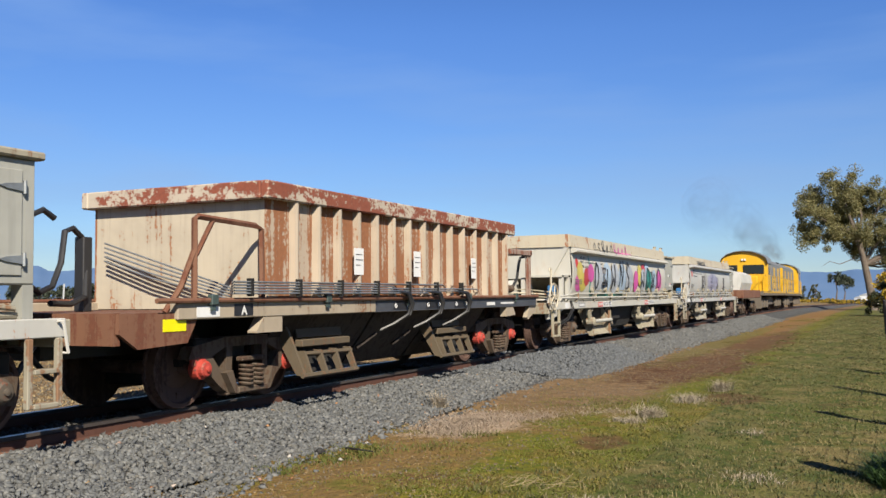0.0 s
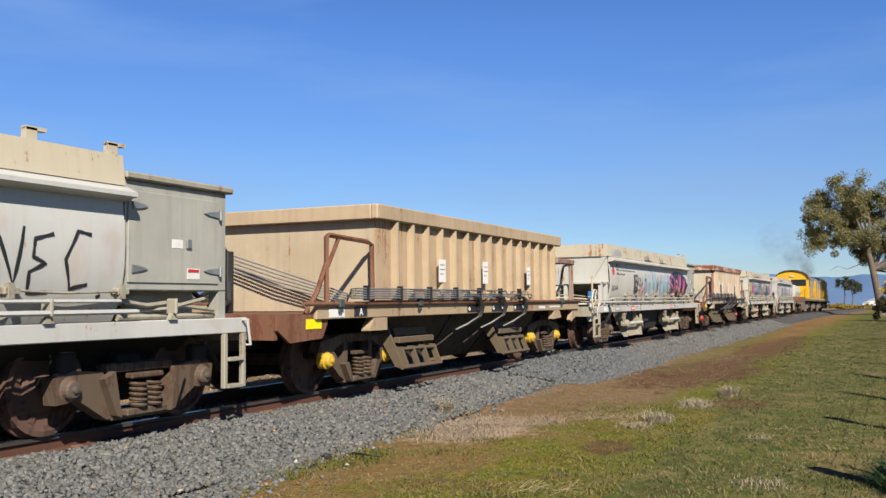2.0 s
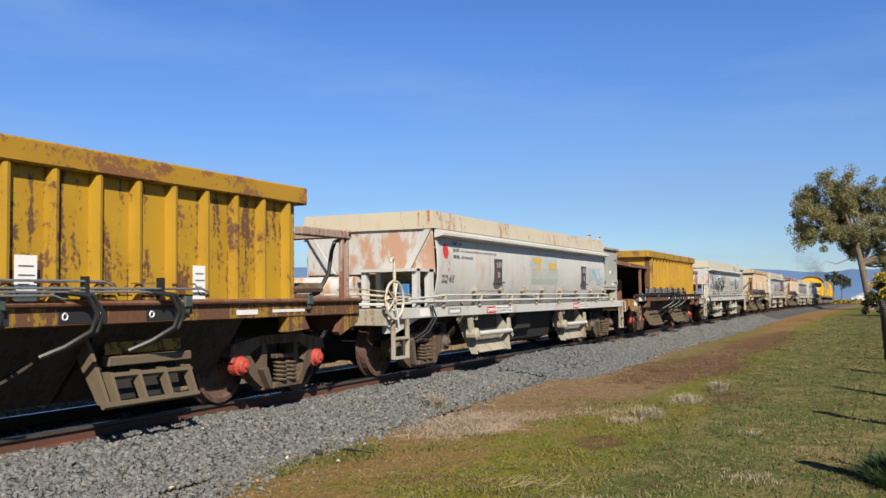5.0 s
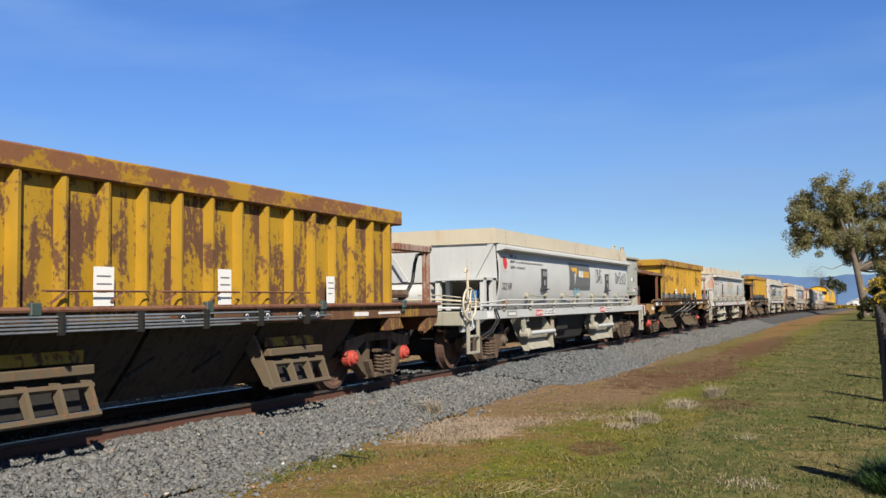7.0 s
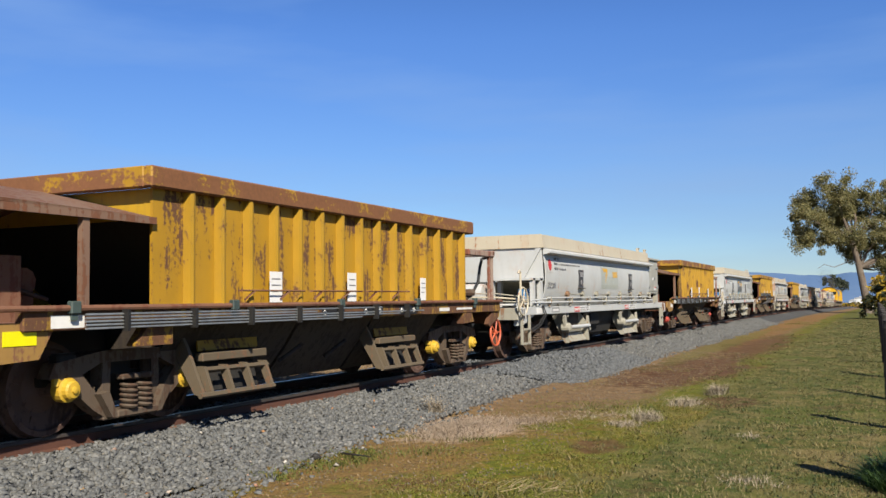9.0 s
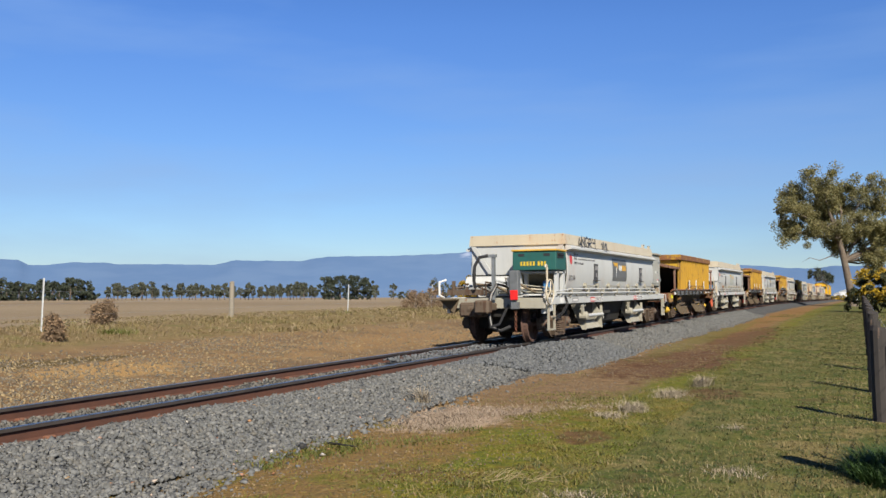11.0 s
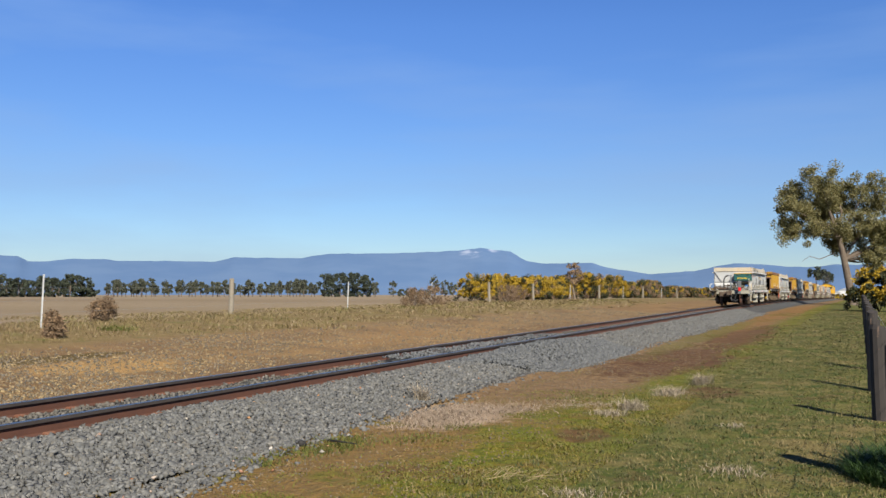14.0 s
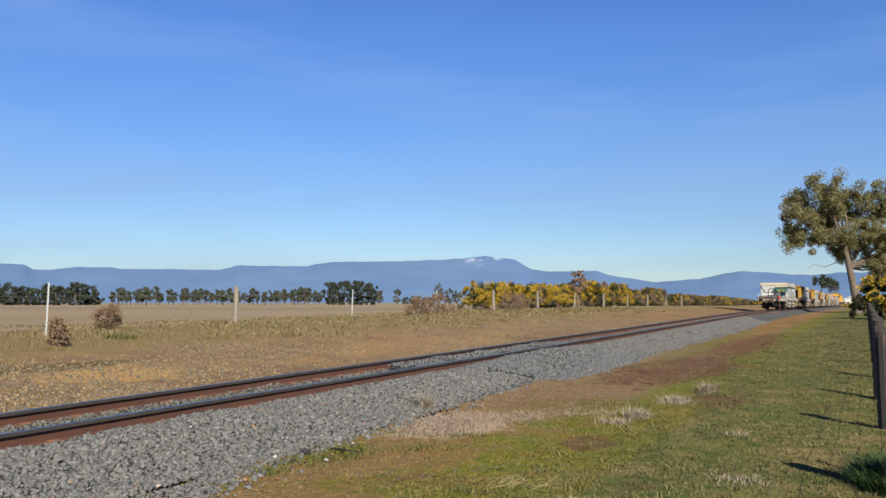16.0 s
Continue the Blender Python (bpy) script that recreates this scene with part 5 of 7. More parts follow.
    # discharge doors
    for y0 in (1.35, 5.95):
        f = Mesh()
        f.quad((1.0, y0 + 0.1, 0.36), (1.0, y0 + 1.42, 0.36), (1.16, y0 + 1.36, 0.2), (1.16, y0 + 0.16, 0.2))
        f.quad((1.02, y0 + 0.15, 0.46), (1.02, y0 + 1.4, 0.46), (1.0, y0 + 1.42, 0.37), (1.0, y0 + 0.1, 0.37))
        for yy in (y0, y0 + 1.46):
            f.prism([(0.78, 0.8), (0.96, 0.8), (1.13, 0.54), (1.17, 0.18), (1.07, 0.18), (0.94, 0.42)], yy, yy + 0.03)
        ob = part("discharge_door", f, D, wg, "dusty white discharge chute")
        rod(ob, "door_bar", [(1.15, y0 - 0.1, 0.5), (1.15, y0 + 1.55, 0.5)], 0.042, P, "", 10)
        part("door_crank", Mesh().lathe([(-0.1, 0.1), (0.06, 0.1), (0.09, 0.05)], 12, (1.15, y0 - 0.08, 0.5)).prism([(y0 - 0.22, 0.74), (y0 - 0.12, 0.76), (y0 - 0.02, 0.5), (y0 - 0.16, 0.46)], 1.1, 1.15, "x"), D, ob)
        part("door_crank", Mesh().prism([(y0 + 1.5, 0.72), (y0 + 1.58, 0.5), (y0 + 1.68, 0.42), (y0 + 1.6, 0.38), (y0 + 1.46, 0.5)], 1.1, 1.16, "x"), D, ob)
        for q in (-0.05, 0.12):
            part("door_hanger", Mesh().box(1.0, y0 + q, 0.72, 1.1, y0 + q + 0.09, 0.8), D, ob)
        f = Mesh().prism([(-0.95, 0.84), (0.95, 0.84), (0.93, 0.45), (0.3, 0.26), (-0.3, 0.26), (-0.93, 0.45)], y0 + 0.1, y0 + 1.4)
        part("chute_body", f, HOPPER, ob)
    part("brake_cylinder", Mesh().box(0.3, 3.7, 0.45, 0.95, 4.5, 0.78, 0.05), SHADE_BLACK, wg)
    # added black masses stand for the shade and hide the ground beyond
    part("belly_filler", Mesh().prism([(-1.0, 0.9), (1.0, 0.9), (0.8, 0.3), (0.6, 0.22), (-0.6, 0.22), (-0.8, 0.3)], 3.75, 5.9), SHADE_BLACK, wg)
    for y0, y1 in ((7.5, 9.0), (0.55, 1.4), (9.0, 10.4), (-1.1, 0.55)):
        part("belly_filler", Mesh().prism([(-0.9, 0.88), (0.9, 0.88), (0.55, 0.6), (0.5, 0.3), (-0.5, 0.3), (-0.55, 0.6)], y0, y1), SHADE_BLACK, wg)
    # rear platform: brake gear, reservoir, step, pipes
    part("equipment_frame", Mesh().box(1.02, -0.62, 0.95, 1.1, -0.52, 1.5).box(1.02, -0.22, 0.95, 1.1, -0.08, 1.5).box(0.2, -0.66, 1.46, 1.1, -0.02, 1.5).box(0.2, -0.62, 0.95, 0.28, -0.52, 1.46).box(0.2, -0.2, 0.95, 0.28, -0.1, 1.46), P, wg)
    part("air_reservoir", Mesh().tube([(-1.0, -0.5, 1.22), (-0.97, -0.5, 1.22), (0.02, -0.5, 1.22), (0.05, -0.5, 1.22)], 0.19, 18), N, wg, "rust-stained air tank", True)
    part("brake_valve", Mesh().box(0.72, -0.5, 1.05, 0.92, -0.28, 1.3, 0.03).lathe([(-0.02, 0.07), (0.1, 0.07)], 10, (0.92, -0.4, 1.18)), BLUE, wg, "blue brake valve")
    for k in range(4):
        rod(wg, "brake_pipe", [(-0.4 + 0.2 * k, -1.3, 1.0 + 0.07 * k), (0.5, -1.28 + 0.06 * k, 1.0 + 0.07 * k), (0.95, -1.2 + 0.1 * k, 1.0 + 0.05 * k), (1.0, -0.3, 1.02 + 0.03 * k)], (0.021, 0.012, 0.016, 0.012)[k], (P, D, C, D)[k])
    handwheel(wg, 1.2, -1.48, 1.06, 0.25, C)
    rod(wg, "wheel_pillar", [(1.09, -1.48, 0.93), (1.09, -1.48, 1.12)], 0.03, P)
    rod(wg, "gooseneck_pipe", [(1.05, -1.2, 0.95), (1.05, -1.2, 1.57)] + arc((1.05, -1.25, 1.57), 0.05, 0, 180, 6, "yz"), 0.022, C)
    for ya, yb in ((-1.42, -1.02), (E + 0.6, E + 0.88)):
        st = part("step", Mesh().box(1.12, ya - 0.025, 0.27, 1.17, ya + 0.025, 0.8, 0.006), D, wg, "white steel shunter's step")
        part("stile", Mesh().box(1.12, yb - 0.025, 0.27, 1.17, yb + 0.025, 0.8, 0.006), D, st)
        for z in (0.27, 0.53):
            part("tread", Mesh().box(1.08, ya + 0.026, z, 1.19, yb - 0.026, z + 0.035, 0.005), D, st)
    for y in (-1.45, E + 0.86):
        rod(wg, "grab_handle", [(1.16, y, 0.93), (1.22, y, 0.93), (1.22, y + 0.05, 0.68), (1.16, y + 0.05, 0.68)], 0.014, P)
    rod(wg, "brake_hose", [(1.17, -0.35, 0.98), (1.2, -0.3, 0.8), (1.12, -0.4, 0.62), (1.0, -0.5, 0.52)], 0.014, RUBBER)
    rod(wg, "brake_hose", [(1.17, -0.28, 0.98), (1.21, -0.22, 0.8), (1.13, -0.32, 0.6), (1.0, -0.45, 0.48)], 0.014, RUBBER)
    # front cabinet
    G = painted("grey_cabinet_paint", (0.42, 0.42, 0.38), (0.3, 0.14, 0.07), 0.02, seed, 0.55)
    cab = part("cabinet", Mesh().box(-1.05, L + 0.03, 1.21, 1.08, E + 0.7, 2.17, 0.012).box(-1.05, L + 0.4, 0.93, 0.7, E + 0.65, 1.21).box(0.95, E + 0.6, 0.93, 1.07, E + 0.7, 1.21), G, wg, "grey equipment cabinet with hinged door")
    part("cabinet_roof", Mesh().box(-1.1, L + 0.02, 2.17, 1.13, E + 0.76, 2.235, 0.015), D, cab)
    part("cabinet_door", Mesh().box(1.08, L + 0.08, 1.28, 1.095, E + 0.57, 2.08, 0.004), G, cab)
    for z in (1.4, 1.95):
        part("hinge", Mesh().prism([(E + 0.58, z - 0.035), (E + 0.58, z + 0.035), (E + 0.42, z + 0.018), (E + 0.35, z), (E + 0.42, z - 0.018)], 1.095, 1.11, "x").tube([(1.11, E + 0.58, z - 0.05), (1.11, E + 0.58, z + 0.05)], 0.014, 6), STEEL, cab)
        part("hinge", Mesh().prism([(L + 0.12, z - 0.035), (L + 0.12, z + 0.035), (L + 0.24, z + 0.018), (L + 0.3, z), (L + 0.24, z - 0.018)], 1.095, 1.11, "x"), STEEL, cab)
    part("door_latch", Mesh().box(1.095, E + 0.1, 1.6, 1.115, E + 0.17, 1.69, 0.006), STEEL, cab)
    part("warning_label", Mesh().box(1.095, E + 0.12, 1.32, 1.099, E + 0.29, 1.42), WHITEINK, cab)
    part("warning_label", Mesh().box(1.0995, E + 0.13, 1.385, 1.103, E + 0.28, 1.412), REDINK, cab)
    part("notice", Mesh().box(1.095, E - 0.08, 1.6, 1.099, E + 0.06, 1.68), WHITEINK, cab)
    part("valve_rack", Mesh().box(0.8, L + 0.1, 1.08, 0.95, L + 0.5, 1.16).tube([(1.0, L + 0.05, 0.98), (1.0, E + 0.6, 0.98)], 0.03, 8).tube([(1.04, L + 0.05, 1.12), (1.06, L + 0.35, 1.08), (1.04, L + 0.6, 1.1), (1.05, E + 0.55, 1.03)], 0.022, 6).tube([(0.98, L + 0.2, 1.03), (1.06, L + 0.6, 1.05), (1.06, E + 0.4, 1.14)], 0.018, 6), D, wg)
    for y in (L - 0.12, L - 0.95):
        part("roof_bracket", Mesh().box(1.0, y, T, 1.06, y + 0.1, T + 0.1).box(1.0, y, T + 0.08, 1.06, y + 0.19, T + 0.11), C, wg)
    # signs and print
    patch(wg, "sign_panel", 0.10, 1.62, 0.44, 1.93, painted("grey_sign_panel", (0.6, 0.59, 0.55), ORANGE, rust * 0.6, seed, 0.5), w_surf)
    vs = [(w_surf(1.775 + 0.1 * math.sin(t)) + 0.008, 0.27 + 0.1 * math.cos(t), 1.775 + 0.115 * math.sin(t)) for t in (2 * math.pi * k / 24 for k in range(24))]
    tagged(raw("red_disc", vs, [tuple(range(24))], REDINK, wg), "round red disc sign")
    for k, (wd, more) in enumerate((("TARE", "18.81"), ("GROSS", "71.01  SOUTHERN WESTERN BELL BAY & DERWENT VALLEY LINES"), ("GROSS", "63.01 MELBA LINE"))):
        z = 1.88 - 0.1 * k
        lettering("load_print", wd, 0.075, INK, wg, pose(w_surf(z + 0.02) + 0.006, 0.54, z, 0, 3 - 3 * k, 0), 0, 0.0)
        lettering("load_print", more, 0.05 if k == 1 else 0.06, GREYINK, wg, pose(w_surf(z + 0.02) + 0.006, 0.78 if k == 0 else 0.84, z, 0, 3 - 3 * k, 0))
    lettering("wagon_code", code, 0.15, GREYINK, wg, pose(w_surf(1.36) + 0.008, 0.12, 1.32, 0, 6, 0), 0, 0.001)
    for y in (2.2, {24: 7.25, 26: 6.7, 25: 6.9}.get(seed, 7.2)):
        plate = part("number_plate", Mesh().prism([(w_surf(1.33) + 0.004, 1.33), (w_surf(1.33) + 0.02, 1.33), (w_surf(1.7) + 0.02, 1.72), (w_surf(1.7) + 0.004, 1.72)], y, y + 0.34).prism([(1.13, 1.31), (1.19, 1.32), (1.19, 1.335), (1.13, 1.335)], y - 0.03, y + 0.37),
                     painted("slate_plate", (0.06, 0.06, 0.065), (0.16, 0.05, 0.03), rust * 1.3 + 0.1, seed, 0.6), wg, "dark framed wagon plate")
        for k in range(3):
            part("plate_mark", Mesh().box(w_surf(1.6) + 0.018, y + 0.07 + 0.08 * k, 1.57, w_surf(1.6) + 0.028, y + 0.10 + 0.08 * k, 1.67), plain("grey_mark", (0.25, 0.25, 0.26)), plate)
        part("plate_mark", Mesh().box(w_surf(1.45) + 0.014, y + 0.14, 1.4, w_surf(1.45) + 0.026, y + 0.2, 1.5), plain("grey_mark", (0.25, 0.25, 0.26)), plate)
    for y in (1.82, {24: 6.6, 26: 6.2}.get(seed, 6.4)):
        part("danger_sign", Mesh().box(1.15, y, 0.818, 1.153, y + 0.38, 0.925), REDINK, wg)
        part("danger_sign", Mesh().box(1.15, y + 0.383, 0.818, 1.1525, y + 1.14, 0.925), PAPER, wg)
        lettering("danger_print", "DANGER", 0.085, WHITEINK, wg, pose(1.154, y + 0.02, 0.842), 0, 0.002)
        lettering("danger_print", "AUTOMATIC DOOR MOVEMENT\nKEEP CLEAR DURING OPERATION", 0.046, GREYINK, wg, pose(1.154, y + 0.41, 0.882))
    part("date_panel", Mesh().box(1.15, 0.3, 0.83, 1.153, 0.78, 0.93), plain("grey_panel", (0.3, 0.3, 0.3)), wg)
    bars(wg, "date_print", 0.36, 0.9, (0.36,), 0.045, 0.1, WHITEINK, lambda z: 1.15)
    part("reflector", Mesh().box(1.15, -0.62, 0.82, 1.154, -0.3, 0.93), WHITEINK, wg)
    part("warning_notice", Mesh().box(0.7, -0.035, 1.78, 0.84, -0.03, 1.95), WHITEINK, wg)
    part("warning_notice", Mesh().box(0.71, -0.04, 1.91, 0.83, -0.035, 1.94), REDINK, wg)
    coupler(wg, -1.6, -1), coupler(wg, E + 1.0, 1)
    bogie(wg, -0.1, 1.62, "grey", "new"), bogie(wg, 9.6, 1.62, "grey", "new")
    if art:
        art(wg, rnd)
    return wg


LOGO_GREY = plain("logo_grey", (0.13, 0.135, 0.14), 0.5, 0, 0.1)
LOGO_FADED = plain("logo_faded", (0.42, 0.45, 0.42), 0.5, 0, 0.1)
LOGO_YEL = plain("logo_yellow", (0.72, 0.4, 0.02), 0.5, 0, 0.1)


def sprayed(name, col):
    return plain("spray_" + name, col, 0.45, 0, 0.25, 5)


def logo(wg, faded=False):
    """The railway's panel: a swift shape in yellow and block letters as plain bars."""
    patch(wg, "logo_panel", 4.05, 1.32, 5.62, 1.90, LOGO_FADED if faded else LOGO_GREY, w_surf, "faded grey company panel" if faded else "grey company panel")
    s = lambda y, z: (w_surf(z) + 0.008, y, z)
    raw("logo_mark", [s(4.15, 1.80), s(4.62, 1.80), s(4.56, 1.62), s(4.44, 1.74), s(4.28, 1.70)], [(0, 1, 2, 3, 4)], LOGO_YEL, wg)
    raw("logo_mark", [s(4.40, 1.68), s(4.50, 1.66), s(4.44, 1.42)], [(0, 1, 2)], LOGO_YEL if faded else WHITEINK, wg)
    for k in range(7):
        y = 4.72 + k * 0.115
        if faded and k < 3:
            continue
        raw("logo_bar", [s(y, 1.6), s(y + 0.085, 1.6), s(y + 0.1, 1.74), s(y + 0.015, 1.74)], [(0, 1, 2, 3)], WHITEINK if k < 3 else LOGO_YEL, wg)


def tag(wg, rnd, y, z, n, size, col, wide=0.03, surf=w_surf):
    strokes(wg, "graffiti", scrawl(rnd, y, z, n, size), wide, col, surf, "sprayed graffiti lines")


BLACK, PINK, PALE = sprayed("black", (0.02, 0.02, 0.025)), sprayed("pink", (0.6, 0.09, 0.35)), sprayed("paleblue", (0.36, 0.46, 0.58))
RED, TEAL, YEL, SKY, SILVER = sprayed("red", (0.5, 0.05, 0.06)), sprayed("teal", (0.03, 0.25, 0.22)), sprayed("yellow", (0.6, 0.5, 0.1)), sprayed("sky", (0.15, 0.5, 0.68)), sprayed("silver", (0.42, 0.45, 0.5))


def blob(wg, rnd, y0, z0, w, h, mat, lift):
    """A sprayed area with an uneven outline, in level strips that follow the plate."""
    vs, k = [], 12
    for i in range(k + 1):
        z = z0 + h * i / k
        half = w / 2 * (1 - abs(2 * i / k - 1) ** 3.2 * 0.75)
        vs += [(w_surf(z) + lift, y0 + w / 2 - half * rnd.uniform(0.86, 1.02), z), (w_surf(z) + lift, y0 + w / 2 + half * rnd.uniform(0.86, 1.02), z)]
    raw("graffiti_fill", vs, [(2 * i, 2 * i + 1, 2 * i + 3, 2 * i + 2) for i in range(k)], mat, wg)


GLYPHS = {"A": [[(0, 0), (0.45, 1), (0.9, 0)], [(0.1, 0.35), (0.85, 0.4)]], "N": [[(0, 0), (0.05, 1), (0.7, 0.05), (0.8, 1)]],
          "G": [[(0.8, 0.85), (0.35, 1), (0, 0.5), (0.3, 0), (0.8, 0.1), (0.8, 0.45), (0.5, 0.45)]], "R": [[(0, 0), (0.05, 1), (0.6, 0.95), (0.65, 0.6), (0.1, 0.5), (0.8, 0)]],
          "Y": [[(0, 1), (0.1, 0.5), (0.7, 0.55)], [(0.8, 1), (0.65, 0.1), (0.2, -0.2)]], ".": [[(0.1, 0), (0.2, 0.06)]], "2": [[(0, 0.8), (0.4, 1), (0.6, 0.7), (0, 0), (0.75, 0.05)]],
          "0": [[(0.3, 0), (0, 0.5), (0.3, 1), (0.6, 0.5), (0.3, 0)]], "1": [[(0.1, 0.8), (0.3, 1), (0.3, 0)]], "8": [[(0.3, 0.5), (0, 0.75), (0.3, 1), (0.6, 0.75), (0.3, 0.5), (0, 0.2), (0.3, 0), (0.65, 0.25), (0.3, 0.5)]],
          "C": [[(0.7, 0.95), (0.3, 1), (0, 0.5), (0.25, 0), (0.75, 0.08)]], "E": [[(0.6, 1), (0.1, 0.9), (0.1, 0.6), (0.45, 0.5), (0.05, 0.35), (0.1, 0), (0.65, 0.02)]],
          "S": [[(0.65, 0.9), (0.2, 1), (0.05, 0.7), (0.6, 0.4), (0.5, 0.05), (0, 0.05)]], "K": [[(0, 0), (0.05, 1)], [(0.7, 1), (0.1, 0.5), (0.75, 0)]], "O": [[(0.35, 0), (0, 0.5), (0.35, 1), (0.75, 0.5), (0.35, 0)]]}


def sprayed_word(wg, word, y, z, h, wide, mat, surf, label, squeeze=1.0, slant=0.12):
    """Letters drawn by a spray can."""
    rnd, lines = random.Random(len(word) * 7 + int(h * 100)), []
    for ch in word:
        step = 0.45 if ch in ".1" else 1.0
        up = rnd.uniform(-0.1, 0.1) * h
        for ln in GLYPHS.get(ch, []):
            lines.append([(y + (px + slant * pz) * h * squeeze, z + up + pz * h) for px, pz in ln])
        y += h * squeeze * step
    strokes(wg, "graffiti", lines, wide, mat, surf, label)


def art_colour(wg, r):
    for k in range(5):
        blob(wg, r, 0.15 + 0.3 * k % 1.1, 1.1 + r.uniform(0, 0.4), r.uniform(0.3, 0.6), 0.4, (PINK, YEL, RED)[k % 3], 0.006 + 0.001 * k)
    for k in range(5):
        y = 1.5 + k * 0.72
        blob(wg, r, y, 1.12, 0.78, 0.72, PALE if k % 2 else SILVER, 0.013 + 0.001 * k)
        strokes(wg, "graffiti", scrawl(r, y + 0.08, 1.22, 1, 0.5), 0.06, INK, lambda z: w_surf(z) + 0.02, "bold graffiti outline")
    for k in range(4):
        blob(wg, r, 5.2 + 0.42 * k, 1.15 + r.uniform(0, 0.3), 0.5, 0.55, (PINK, YEL, RED, PALE)[k], 0.022 + 0.001 * k)
    for k in range(4):
        y = 5.9 + k * 0.65
        blob(wg, r, y, 1.15, 0.66, 0.62, (SILVER, TEAL, PALE, PINK)[k], 0.028 + 0.001 * k)
        strokes(wg, "graffiti", scrawl(r, y + 0.05, 1.25, 1, 0.42), 0.05, BLACK, lambda z: w_surf(z) + 0.034, "bold graffiti outline")
    strokes(wg, "graffiti", [[(1.2, 1.95), (1.3, 1.2), (1.5, 1.08), (4.8, 1.08)]], 0.08, TEAL, w_surf, "dark green graffiti line")
    for k in range(9):
        strokes(wg, "graffiti", scrawl(r, 1.6 + 0.35 * k, 2.06, 1, 0.2), 0.025, BLACK if k < 5 else PINK, lambda z: 1.255 if z < 2.1 else 1.137 - (z - 2.1) * 0.13, "graffiti on the coaming")


def art_pink(wg, r):
    blob(wg, r, 6.2, 1.06, 2.9, 0.86, BLACK, 0.006)
    for k in range(4):
        strokes(wg, "graffiti", scrawl(r, 6.5 + k * 0.6, 1.2, 1, 0.5), 0.085, PINK, lambda z: w_surf(z) + 0.006, "pink graffiti letters")
    for k in range(4):
        strokes(wg, "graffiti", scrawl(r, 6.35 + k * 0.62, 1.12, 1, 0.3), 0.03, YEL, lambda z: w_surf(z) + 0.009, "yellow graffiti accents")
    for k in range(7):
        blob(wg, r, 3.3 + 0.46 * k, 1.12 + r.uniform(0, 0.2), 0.42, 0.62, (PALE, SILVER)[k % 2], 0.006 + 0.001 * k)
        strokes(wg, "graffiti", scrawl(r, 3.3 + 0.46 * k, 1.25, 1, 0.3), 0.02, BLACK if k % 3 == 0 else SKY, lambda z: w_surf(z) + 0.015, "fine graffiti lines")
    tag(wg, r, 2.5, 1.42, 3, 0.22, BLACK, 0.02)
    tag(wg, r, 2.5, 1.16, 4, 0.2, RED, 0.025)
    top = lambda z: 1.255 if z < 2.1 else 1.137 - (z - 2.1) * 0.13
    strokes(wg, "graffiti", scrawl(r, 0.3, 2.12, 6, 0.13), 0.035, SILVER, top, "faded graffiti on the coaming")
    strokes(wg, "graffiti", scrawl(r, 3.4, 2.1, 4, 0.13), 0.014, BLACK, top, "thin graffiti on the coaming")
    strokes(wg, "graffiti", scrawl(r, 5.2, 2.1, 4, 0.13), 0.014, BLACK, top, "thin graffiti on the coaming")


def art_black(wg, r):
    logo(wg, True)
    for k in range(6):
        strokes(wg, "graffiti", scrawl(r, 0.9 + k * 0.46, 1.1, 1, 0.6), 0.065, BLACK, w_surf, "thick black graffiti")
        strokes(wg, "graffiti", scrawl(r, 1.0 + k * 0.46, 1.25, 1, 0.35), 0.035, BLACK, w_surf, "black graffiti")
    for y, z in ((0.15, 1.72), (0.62, 1.58), (0.5, 1.36), (3.55, 1.5), (3.85, 1.62), (3.7, 1.42)):
        strokes(wg, "graffiti", [[(y, z + 0.16), (y + 0.1, z + 0.1), (y + 0.09, z), (y + 0.18, z - 0.07)]], 0.09, BLACK, w_surf, "black graffiti drops")
    strokes(wg, "graffiti", scrawl(r, 2.9, 1.15, 4, 0.24), 0.03, BLACK, w_surf, "black graffiti tag")
    tag(wg, r, 5.7, 1.4, 5, 0.2, BLACK, 0.022)
    tag(wg, r, 5.9, 1.16, 4, 0.16, BLACK, 0.018)
    sprayed_word(wg, "..NEC..", 7.5, 1.18, 0.46, 0.03, BLACK, w_surf, "black sprayed tag", 0.75)
    strokes(wg, "graffiti", [[(6.7, 1.5), (7.0, 1.62), (7.3, 1.45)], [(6.8, 1.2), (7.1, 1.08), (7.4, 1.25)]], 0.025, BLACK, w_surf, "black sprayed curves")
    strokes(wg, "graffiti", scrawl(r, 7.2, 2.12, 5, 0.13), 0.025, SILVER, lambda z: 1.137 - (z - 2.1) * 0.17, "grey graffiti on the coaming")


def art_blue(wg, r):
    logo(wg, True)
    sprayed_word(wg, "SONKS", 7.75, 1.4, 0.3, 0.02, SKY, w_surf, "blue sprayed tag", 0.72)
    strokes(wg, "graffiti", [[(8.5, 1.36), (8.75, 1.33), (8.95, 1.42), (8.8, 1.5), (8.62, 1.42), (8.9, 1.36)]], 0.018, SKY, w_surf, "blue sprayed loop")


def art_tags(wg, r):
    logo(wg)
    tag(wg, r, 6.1, 1.5, 3, 0.22, BLACK, 0.022)
    tag(wg, r, 7.9, 1.5, 5, 0.22, BLACK, 0.026)
    tag(wg, r, 4.4, 1.18, 3, 0.16, SKY, 0.03)


def coaming_side(z):
    """The outer face of the eave and of the coaming above it."""
    return float(np.interp(z, (1.95, 2.0, 2.035, 2.1, 2.36), (1.15, 1.25, 1.25, 1.14, 1.105)))


